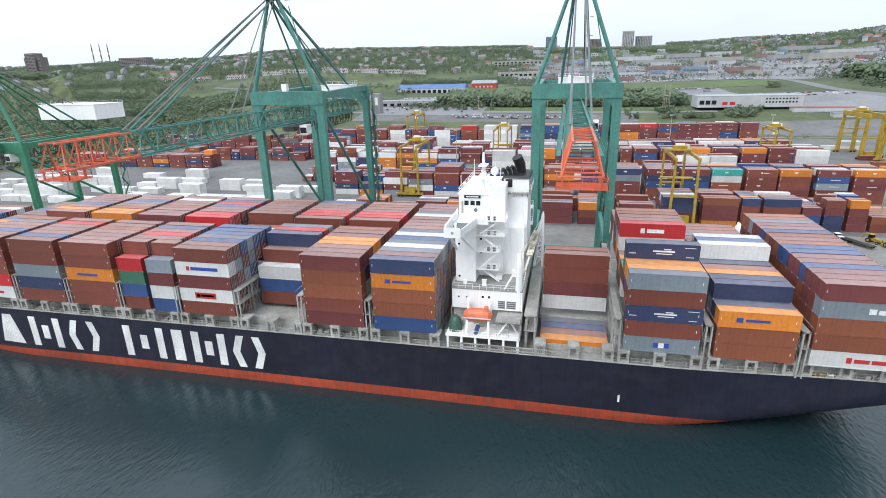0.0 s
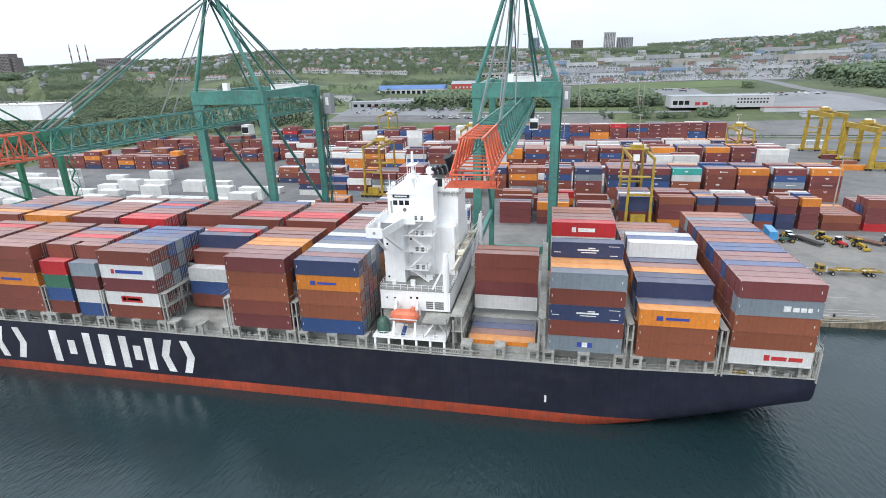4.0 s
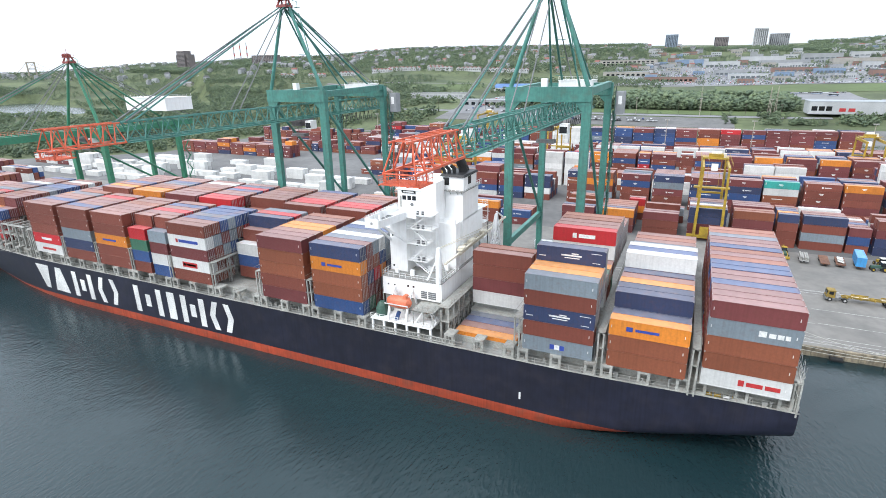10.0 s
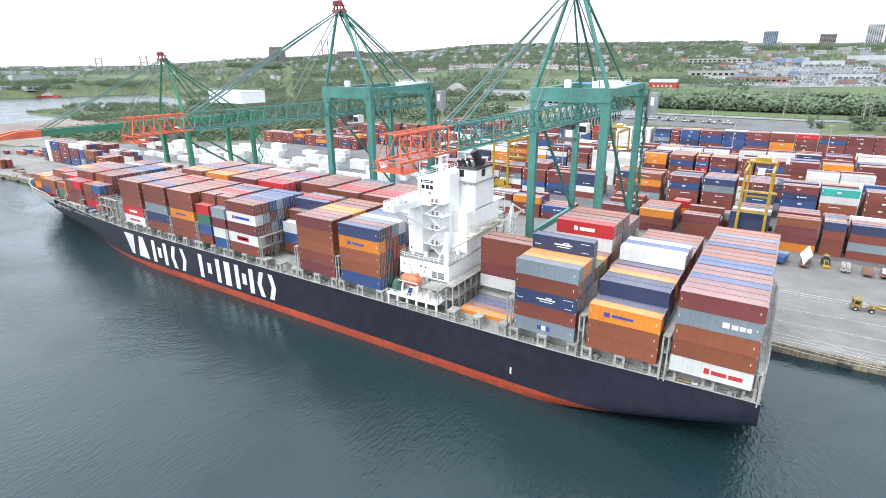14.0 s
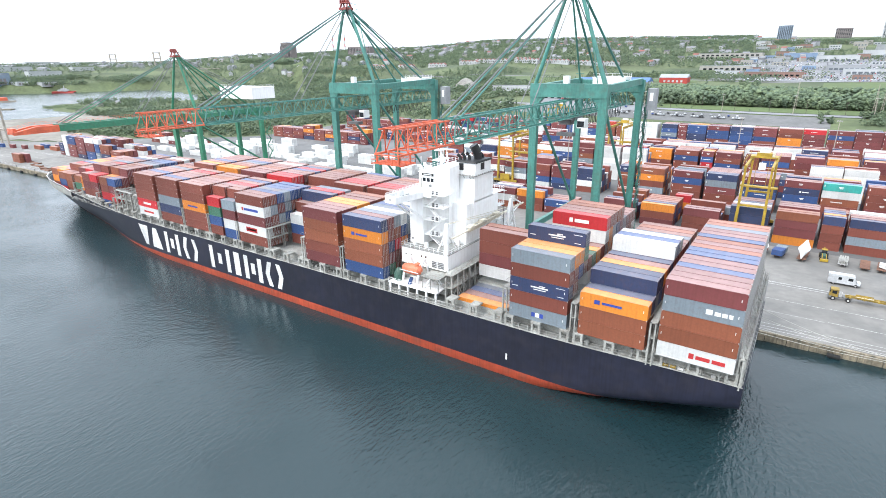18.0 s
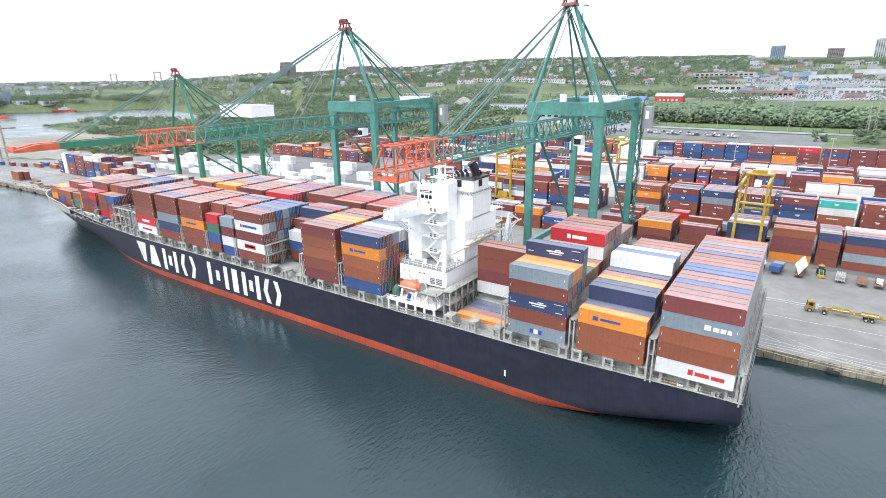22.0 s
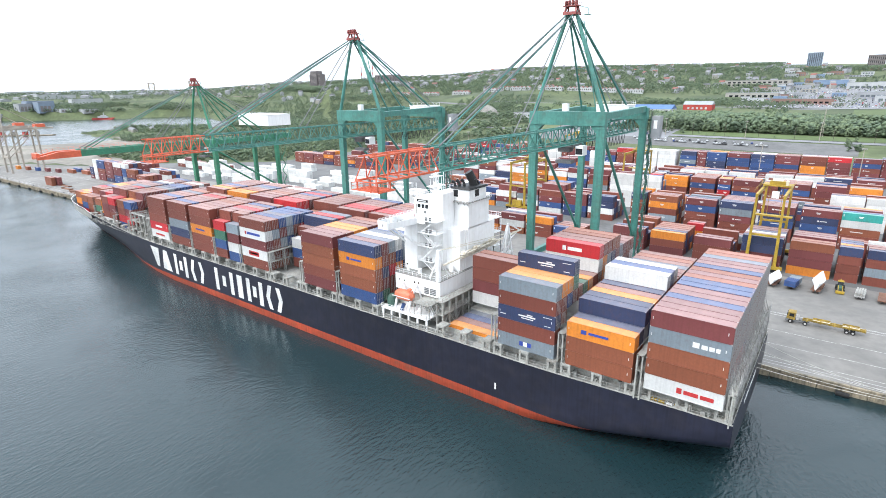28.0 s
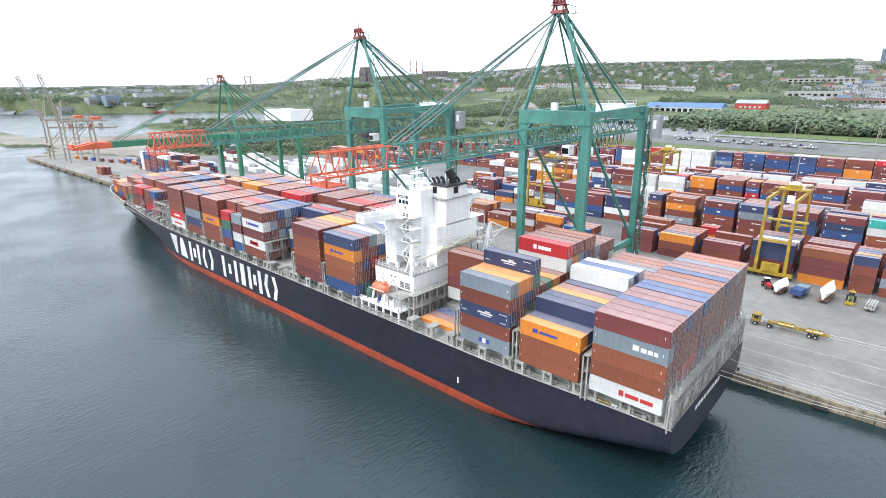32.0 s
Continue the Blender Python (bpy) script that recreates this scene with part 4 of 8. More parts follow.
    for tip, root, s in ((-0.4, 12.0, 1), (42.0, 29.6, -1)):
        g = Geo()
        knee = tip + 8.2 * s
        y0, y1 = sorted((tip, root))
        # deck plate, forward and end bulwarks, after bulwark swept out towards the house
        g.hexa([(-18.9, tip, 34.6), (-16.0, tip, 34.6), (-14.5, knee, 34.6), (-18.9, knee, 34.6), (-18.9, tip, 34.75), (-16.0, tip, 34.75), (-14.5, knee, 34.75), (-18.9, knee, 34.75)])
        g.box(-18.9, -12.3, *sorted((knee, root)), 34.6, 34.75)
        g.box(-18.9, -18.72, y0, y1, 34.4, 36.2)
        g.box(-18.9, -16.0, tip - 0.09, tip + 0.09, 34.4, 36.2)
        g.beam((-16.0, tip, 35.15), (-14.5, knee, 35.15), 0.16, 1.5)
        g.beam((-14.5, knee, 35.15), (-12.4, knee + 0.4 * s, 35.15), 0.14, 1.1)
        wing = part("bridge_wing", g, M_WHITE, ship, "white open bridge wing")
        g = Geo()
        g.hexa([(-18.7, tip + 0.1 * s, 34.75), (-16.1, tip + 0.1 * s, 34.75), (-14.7, knee, 34.75), (-18.7, knee, 34.75), (-18.7, tip + 0.1 * s, 34.82), (-16.1, tip + 0.1 * s, 34.82), (-14.7, knee, 34.82), (-18.7, knee, 34.82)])
        part("wing_floor", g, M_CABLE, wing, "dark wing deck")
        for i in range(4):
            f = Geo()
            y = tip + (1.2 + 1.7 * i) * s
            f.hexa([(-18.72, y - 0.05, 34.8), (-18.1, y - 0.05, 34.8), (-18.1, y + 0.05, 34.8), (-18.72, y + 0.05, 34.8), (-18.72, y - 0.05, 36.1), (-18.65, y - 0.05, 36.1), (-18.65, y + 0.05, 36.1), (-18.72, y + 0.05, 36.1)])
            part("bulwark_stay", f, M_WHITE, wing)
        f = Geo()
        f.box(-17.6, -17.2, tip + 3.0 * s - 0.25, tip + 3.0 * s + 0.25, 34.8, 36.2)
        part("wing_console", f, M_WHITE, wing)
        t = Geo()
        t.tube((-17.4, tip - 0.14 * s, 35.3), (-17.4, tip - 0.05 * s, 35.3), 0.28, 12)
        part("lifebuoy", t, M_BAR, wing, "grey round lifebuoy on the wing end")
        for x, q in ((-16.4, -14.9), (-18.4, -18.4)):
            t = Geo()
            t.beam((x, tip + 2.0 * s, 34.4), (q, 8.0 if s > 0 else 33.6, 29.6), 0.42)
            part("wing_strut", t, M_WHITE, wing)
        t = Geo()
        rail_run(t, [(-18.82, y0, 36.2), (-18.82, y1, 36.2)], 0.4, 1.2)
        part("railing", t, M_WHITE, wing)
    r = Geo()
    rail_run(r, [(-18.7, 11.9, 39.5), (-12.2, 11.9, 39.5)], 1.0, 1.1)
    rail_run(r, [(-18.7, 11.9, 39.5), (-18.7, 29.7, 39.5)], 1.0, 1.6)
    part("railing", r, M_WHITE, wheel)
    r = Geo()
    rail_run(r, [(-18.7, 4.5, 22.95), (-5.4, 4.5, 22.95), (-5.4, 13.0, 22.95)], 1.0, 1.3)
    rail_run(r, [(-18.7, 4.5, 22.95), (-18.7, 8.0, 22.95)], 1.0, 1.0)
    part("railing", r, M_WHITE, low)
    for x, y, w, hh in ((-13.2, 6.2, 0.8, 1.1), (-11.0, 9.8, 1.2, 0.9), (-8.0, 11.6, 0.9, 1.3), (-16.9, 6.6, 0.7, 0.7)):
        g = Geo()
        g.box(x, x + w, y, y + w * 0.7, 22.95, 22.95 + hh)
        g.box(x - 0.06, x + w + 0.06, y - 0.06, y + w * 0.7 + 0.06, 22.95 + hh, 23.03 + hh)
        part("deck_locker", g, M_WHITE, low)
    # Masts, scanners and domes
    g = Geo()
    g.tube((-14.2, 15, 39.5), (-14.2, 15, 47.0), 0.42, 8, r2=0.22)
    g.box(-15.2, -13.2, 12.6, 17.4, 42.2, 42.4)
    g.box(-15.0, -13.4, 13.4, 16.6, 44.4, 44.6)
    for a in (-1.5, 1.5):
        g.beam((-12.6, 15 + a, 39.5), (-14.2, 15, 44.0), 0.16)
    mast = part("radar_mast", g, M_WHITE, ship, "white radar mast with scanners")
    for w, z in ((2.6, 45.2), (1.4, 43.2)):
        s = Geo()
        s.beam((-13.6, 15 - w, z), (-14.8, 15 + w, z), 0.25, 0.3)
        part("radar_scanner", s, M_WHITE, mast)
    for y in (12.8, 14, 16, 17.2):
        s = Geo()
        s.tube((-14.2, y, 42.4), (-14.2, y, 44.2), 0.06, 5)
        part("aerial", s, M_WHITE, mast)
    for x, y, rr in ((-17.6, 13.0, 0.45), (-16.2, 18.5, 0.5), (-13.6, 27, 0.9)):
        g = Geo()
        g.tube((x, y, 39.5), (x, y, 40.6), 0.15, 8)
        rings = [[(x + rr * math.sin(a) * math.cos(b), y + rr * math.sin(a) * math.sin(b), 41.1 + rr * math.cos(a)) for b in [i * math.pi / 6 for i in range(12)]] for a in (0.15, 0.7, 1.3, 1.9, 2.5, 3.0)]
        g.loft(rings)
        part("antenna_dome", g, M_WHITE, ship, "white satellite dome")
    for x, y, z0, z1 in ((-10.6, 12.4, 41.3, 44.6), (-17.2, 22, 39.5, 44.5), (-13.0, 24, 39.5, 43.6), (-18.2, 12.4, 39.5, 43.0), (-13.2, 12.6, 39.5, 42.4)):
        g = Geo()
        g.tube((x, y, z0), (x, y, z1), 0.07, 5)
        part("whip_aerial", g, M_WHITE, ship)
    # Funnel casing with its gallery, funnel and exhausts
    g = Geo()
    g.box(-10.2, -5.6, 16.0, 24.8, 32.7, 38.9)
    cas = part("funnel_casing", g, M_WHITE, ship, "white funnel casing")
    g = Geo()
    g.box(-10.7, -5.0, 15.3, 25.3, 38.9, 39.05)
    for x in (-9.9, -8.3, -6.7, -5.7):
        g.beam((x, 15.4, 38.9), (x, 16.0, 38.2), 0.1)
    gal = part("casing_gallery", g, M_DECK, cas, "grey gallery round the funnel")
    g = Geo()
    rail_run(g, [(-10.6, 15.4, 39.05), (-5.1, 15.4, 39.05), (-5.1, 25.2, 39.05)], 1.0, 0.9)
    part("railing", g, M_WHITE, gal)
    g = Geo()
    g.box(-10.4, -5.5, 16.2, 23.4, 39.05, 41.9)
    fun = part("funnel", g, M_WHITE, ship, "white funnel with a black top")
    g = Geo()
    g.hexa([(-10.7, 15.9, 41.8), (-5.2, 15.9, 41.8), (-5.2, 23.7, 41.8), (-10.7, 23.7, 41.8), (-10.5, 16.1, 42.25), (-5.4, 16.1, 42.25), (-5.4, 23.5, 42.25), (-10.5, 23.5, 42.25)])
    part("funnel_top", g, M_BLACK, fun, "sooty black funnel top")
    for x, y, l, rr in ((-10.0, 17.0, 0.9, 0.36), (-9.2, 17.6, 1.1, 0.38), (-8.4, 18.4, 1.2, 0.38), (-7.0, 22.4, 0.8, 0.3)):
        g = Geo()
        g.tube((x, y, 42.1), (x - 0.2, y, 42.1 + l), rr, 10)
        g.tube((x - 0.2, y, 42.1 + l), (x - 0.7, y - 0.4, 42.6 + l), rr, 10)
        part("exhaust_pipe", g, M_BLACK, fun, "black exhaust pipe")
    g = Geo()
    g.tube((-7.3, 20.6, 42.1), (-7.5, 20.4, 43.6), 0.95, 14)
    g.tube((-7.5, 20.4, 43.6), (-8.2, 19.7, 45.4), 1.05, 14)
    part("exhaust_pipe", g, M_BLACK, fun, "large black main exhaust")
    for p in ((-10.0, -8.7, 16.13, 16.2, 40.0, 41.6), (-5.5, -5.43, 18.6, 20.2, 40.0, 41.6)):
        g = Geo()
        g.box(*p)
        part("funnel_mark", g, M_BLACK, fun, "black plain emblem shape")
    g = Geo()
    for s in (-0.25, 0.25):
        g.beam((-5.8, 14.2 + s, 23.0), (-5.8, 14.2 + s, 33.4), 0.06)
    for i in range(20):
        g.beam((-5.8, 13.95, 23.4 + 0.5 * i), (-5.8, 14.45, 23.4 + 0.5 * i), 0.04)
    part("wall_ladder", g, M_WHITE, aft, "steel ladder up the after wall")
    for y, z1 in ((15.2, 32.7), (18.0, 26.4), (20.6, 26.4)):
        g = Geo()
        g.tube((-5.82, y, 23.0), (-5.82, y, z1), 0.1, 6)
        part("pipe", g, M_WHITE, aft)
    for z in (25.6, 29.2, 32.9):
        g = Geo()
        g.box(-9.6, -5.2, 27.6, 30.4, z, z + 0.12)
        for x in (-9.5, -7.4, -5.3):
            g.beam((x, 30.3, 22.95), (x, 30.3, z), 0.14)
        rail_run(g, [(-5.3, 27.6, z + 0.12), (-5.3, 30.3, z + 0.12), (-9.5, 30.3, z + 0.12)], 1.0, 1.2)
        part("gallery", g, M_WHITE, aft, "white steel gallery with railing")
    r = Geo()
    rail_run(r, [(-9.7, 13.1, 32.7), (-6.0, 13.1, 32.7), (-6.0, 15.8, 32.7)], 1.0, 1.0)
    rail_run(r, [(-5.7, 24.9, 32.9), (-5.7, 27.5, 32.9)], 1.0, 1.0)
    part("railing", r, M_WHITE, aft)
    # Provision crane with its jib athwart the house
    g = Geo()
    g.tube((-6.1, 4.9, 19.0), (-6.1, 4.9, 28.2), 0.62, 12)
    g.tube((-6.1, 4.9, 28.2), (-6.1, 4.9, 30.2), 0.62, 12, r2=0.34)
    g.beam((-6.1, 4.9, 28.4), (-8.8, 5.2, 22.95), 0.32)
    g.beam((-6.1, 4.9, 28.4), (-6.6, 9.6, 22.95), 0.26)
    cr = part("crane_post", g, M_WHITE, ship, "white crane pedestal")

    def along(y, up=0.0, side=0.0):
        """A point on the jib's axis at a given breadth."""
        k = (y - 5.6) / 32.4
        return (-5.1 + 1.6 * k + side, y, 26.7 + 1.5 * k + up)
    g = Geo()
    g.beam(along(5.6), along(38.0), 0.34)
    for up, side in ((0.55, -0.5), (0.55, 0.5), (-0.45, 0.0)):
        g.beam(along(12.2, up, side), along(26.0, up, side), 0.24)
    for i in range(10):
        y = 12.2 + 1.38 * i
        for side in (-0.5, 0.5):
            g.beam(along(y, -0.45), along(y + 0.7, 0.55, side), 0.15)
            g.beam(along(y + 0.7, 0.55, side), along(y + 1.38, -0.45), 0.15)
        g.beam(along(y, 0.55, -0.5), along(y, 0.55, 0.5), 0.15)
    jib = part("crane_jib", g, M_BUFF, cr, "buff lattice jib lying across the ship")
    for y, l in ((12.4, 1.0), (17.0, 1.6), (23.2, 1.8)):
        g = Geo()
        a, b = Vector(along(y, 0.75)), Vector(along(y + l, 0.75))
        g.beam(a, b, 0.95, 0.75)
        g.tube(a + Vector((0.5, 0.2, 0.2)), b + Vector((0.5, -0.2, 0.2)), 0.32, 8)
        part("winch_housing", g, M_BUFF, jib, "dirty buff winch housing on the jib")
    g = Geo()
    g.tube((-6.0, 4.9, 30.1), along(24, 0.8), 0.07, 5)
    g.tube((-6.1, 4.9, 30.1), along(36, 0.2), 0.06, 5)
    part("hoist_wire", g, M_BUFF, jib)
    rest = Geo()
    top = Vector((-3.0, 29.8, 31.6))
    feet = [Vector((x, y, 19.5)) for x in (-4.6, -2.8) for y in (27.4, 33.0)]
    for f in feet:
        rest.beam(f, top + (f - top) * 0.04, 0.42)
    for k in (0.22, 0.42, 0.62, 0.82):
        for a, b in ((0, 1), (1, 3), (3, 2), (2, 0)):
            rest.beam(top.lerp(feet[a], k), top.lerp(feet[b], k), 0.24)
            rest.beam(top.lerp(feet[a], k), top.lerp(feet[b], k + 0.18), 0.2)
    rest.beam(top, Vector(along(36.5, 0.4)), 0.3)
    rest.beam(top.lerp(feet[1], 0.42), Vector(along(36.5, 0.2)), 0.24)
    part("jib_rest", rest, M_WHITE, ship, "white lattice jib rest")
    # Grey casing with its pillars and the walkway behind the house
    g = Geo()
    g.box(-18.6, -5.5, 5.2, 36.4, 12.6, 18.9)
    part("engine_casing", g, M_LASH, ship, "grey steel casing below the deckhouse")
    for i in range(14):
        y = 2.0 + 2.55 * i
        p = Geo()
        p.box(-4.6, -4.2, y - 0.18, y + 0.18, 12.6, 18.6)
        p.box(-3.0, -2.7, y - 0.14, y + 0.14, 12.6, 19.4)
        p.beam((-2.85, y, 13.2), (-2.85, y + 2.3, 16.4), 0.12)
        p.beam((-2.85, y + 2.3, 13.2), (-2.85, y, 16.4), 0.12)
        part("pillar", p, M_LASH, ship, "grey steel lashing pillar")
    for z in (16.4, 19.4):
        g = Geo()
        g.box(-4.8, -2.5, 1.6, 37.5, z, z + 0.15)
        rail_run(g, [(-2.55, 1.6, z + 0.15), (-2.55, 37.4, z + 0.15)], 1.0, 1.3)
        part("lashing_platform", g, M_LASH, ship, "grey steel walkway behind the deckhouse")
    # Boat deck: platform, davits, lifeboat, stairs
    g = Geo()
    g.box(-19.1, -5.4, -0.4, 5.2, 15.25, 15.5)
    plat = part("boat_deck", g, M_WHITE, ship, "white boat deck")
    for i in range(6):
        p = Geo()
        x = -18.7 + 2.6 * i
        p.box(x - 0.2, x + 0.2, -0.3, 0.1, 12.7, 15.25)
        part("pillar", p, M_WHITE, plat)
        p = Geo()
        p.box(x - 0.15, x + 0.15, 4.4, 4.7, 12.7, 15.25)
        part("pillar", p, M_LASH, plat)
    r = Geo()
    rail_run(r, [(-19.0, -0.35, 15.5), (-5.5, -0.35, 15.5), (-5.5, 5.0, 15.5)], 1.0, 1.0)
    part("railing", r, M_WHITE, plat)
    n = 12
    rings = []
    for x, s in ((-16.0, 0.15), (-15.7, 0.6), (-14.9, 0.95), (-13.6, 1.0), (-12.2, 1.0), (-11.2, 0.85), (-10.7, 0.45), (-10.5, 0.15)):
        rings.append([(x, 1.4 + 1.3 * s * math.cos(2 * math.pi * k / n), 19.1 + (1.3 if math.sin(2 * math.pi * k / n) > 0 else 1.25) * s * math.sin(2 * math.pi * k / n)) for k in range(n)])
    g = Geo()
    g.loft(rings)
    boat = part("lifeboat", g, M_LIFE, ship, "enclosed orange lifeboat")
    g = Geo()
    g.hexa([(-12.2, 0.8, 20.2), (-11.2, 0.8, 20.0), (-11.2, 2.0, 20.0), (-12.2, 2.0, 20.2), (-12.0, 0.9, 20.9), (-11.4, 0.9, 20.8), (-11.4, 1.9, 20.8), (-12.0, 1.9, 20.9)])
    part("conning_cupola", g, M_LIFE, boat)
    g = Geo()
    g.beam((-15.9, 0.05, 19.0), (-10.6, 0.05, 19.0), 0.12, 0.18)
    part("fender_strip", g, M_MARKW, boat, "white rubbing strake")
    for x in (-15.2, -11.2):
        g = Geo()
        g.beam((x, 0.1, 15.5), (x, 0.9, 18.2), 0.4)
        g.beam((x, 0.9, 18.2), (x, 3.4, 21.4), 0.32)
        g.beam((x, 3.4, 21.4), (x, 4.9, 17.6), 0.3)
        g.tube((x, 3.2, 21.3), (x, 1.4, 20.4), 0.06, 5)
        part("davit", g, M_WHITE, ship, "white lifeboat davit")
    g = Geo()
    g.loft([[(-17.6 + 1.3 * s * math.cos(a), 2.0 + 1.3 * s * math.sin(a), 15.5 + h) for a in [i * math.pi / 5 for i in range(10)]] for s, h in ((1, 0), (1, 1.4), (0.8, 2.2), (0.4, 2.8))])
    part("covered_winch", g, M_DGREEN, ship, "dark green covered winch")
    g = Geo()
    g.tube((-13.6, 0.6, 15.5), (-13.1, 0.9, 17.2), 0.42, 8)
    part("drum", g, SIDE["blue"], ship, "blue drum on the boat deck")
    for a, b in ((((-9.6, 1.0, 15.5), (-7.6, 1.0, 18.4))), (((-6.2, 3.2, 15.5), (-8.2, 3.2, 18.4)))):
        s = Geo()
        for e in (-0.35, 0.35):
            s.beam((a[0], a[1] + e, a[2]), (b[0], b[1] + e, b[2]), 0.08, 0.2)
        for i in range(9):
            t = (i + 0.5) / 9
            x, z = a[0] + (b[0] - a[0]) * t, a[2] + (b[2] - a[2]) * t
            s.box(x - 0.13, x + 0.13, a[1] - 0.35, a[1] + 0.35, z, z + 0.04)
        part("stairway", s, M_WHITE, plat, "white deck stairs")
    g = Geo()
    g.box(-9.9, -5.2, 0.2, 5.0, 18.4, 18.52)
    rail_run(g, [(-9.8, 0.3, 18.52), (-5.3, 0.3, 18.52), (-5.3, 4.9, 18.52)], 1.0, 1.0)
    for x in (-9.7, -7.5, -5.4):
        g.beam((x, 0.4, 15.5), (x, 0.4, 18.4), 0.14)
    part("stair_landing", g, M_LASH, ship, "pale grey stair landing with railings")
    g = Geo()
    for x in (-18.9, -14.4, -9.9):
        g.beam((x, 4.8, 15.5), (x, 4.8, 18.9), 0.16)
    for x in (-16.8, -12.9, -8.2):
        g.box(x - 0.5, x + 0.5, 3.6, 4.3, 15.5, 16.4)
    tagged(part("deck_fitting", g, M_LASH, plat, "grey lockers and posts on the boat deck"), kind="stuff")
    # Accommodation ladder stowed along the side below the boat deck
    g = Geo()
    for z in (13.25, 14.05):
        g.beam((-18.3, -0.5, z), (-0.4, -0.5, z), 0.14, 0.12)
    for i in range(52):
        x = -18.1 + 0.345 * i
        g.beam((x, -0.5, 13.25), (x, -0.5, 14.05), 0.07)
    part("gangway_ladder", g, M_LASH, ship, "grey gangway ladder stowed along the side")


ship_house()


def lashing_bridge(x, y0, y1, top):
    g = Geo()
    y = y0
    while y < y1 - 0.1:
        g.box(x - 0.55, x - 0.3, y, y + 0.25, HATCH - 2.6, top)
        g.box(x + 0.3, x + 0.55, y, y + 0.25, HATCH - 2.6, top)
        y += ROWP * 2
    z = HATCH + TIER
    while z <= top + 0.05:
        g.box(x - 0.6, x + 0.6, y0, y1, z - 0.1, z)
        for s in (-0.58, 0.58):
            g.beam((x + s, y0, z + 0.95), (x + s, y1, z + 0.95), 0.06)
        z += TIER
    b = part("lashing_bridge", g, M_LASH, ship, "grey steel lashing bridge between the bays")
    for i in range(int((y1 - y0) / ROWP)):
        for s in (-0.62, 0.62):
            r = (x + s, y0 + ROWP * i + 0.2, HATCH + 0.2), (x + s, y0 + ROWP * i + 2.3, HATCH + TIER * 1.9)
            rods.append(r)
            rods.append(((x + s, y0 + ROWP * i + 2.3, HATCH + 0.2), (x + s, y0 + ROWP * i + 0.2, HATCH + TIER * 1.9)))


rods = []
for x in (40.3, 25.9, 11.4, -34.4, -48.5, -62.4, -76.5, -90.6, -104.3, -118.4, -132.6, -134.5):
    lashing_bridge(x, 0.0, 42.2, HATCH + TIER * 2)
lashing_bridge(54.4, 0.9, 41.4, HATCH + TIER)
for x in (-150.8, -164.7, -178.8, -193.0, -207.0):
    k = half_deck(x) - (2 if x < -180 else 0.3)
    lashing_bridge(x, YC - k, YC + k, HATCH + TIER)
lashing_bridge(-136.0, 1.0, 41, HATCH + TIER * 2)
for x in (-148.8, -145.2, -141.6, -138.2):
    g = Geo()
    for y in (0.9, 3.6, 6.6):
        g.box(x - 0.2, x + 0.2, y - 0.2, y + 0.2, 12.6, HATCH + 2 * TIER)
    for z in (HATCH, HATCH + TIER, HATCH + 2 * TIER):
        g.box(x - 0.24, x + 0.24, 0.6, 7.0, z - 0.2, z + 0.1)
    g.beam((x, 0.9, HATCH), (x, 3.6, HATCH + TIER), 0.16)
    g.beam((x, 6.6, HATCH), (x, 3.6, HATCH + TIER), 0.16)
    part("cell_guide_frame", g, M_LASH, ship, "pale steel frame in the open bay")
for z in (HATCH + TIER, HATCH + 2 * TIER):
    g = Geo()
    g.box(-149.2, -137.8, 0.7, 1.7, z + 0.1, z + 0.2)
    rail_run(g, [(-149.2, 0.75, z + 0.2), (-137.8, 0.75, z + 0.2)], 1.0, 1.4)
    part("walkway", g, M_LASH, ship, "pale steel walkway along the open bay")
g = Geo()
for p, q in rods:
    g.beam(p, q, 0.05)
tagged(part("lashing_rod", g, M_BAR, ship, "crossed steel lashing rods"), kind="stuff")


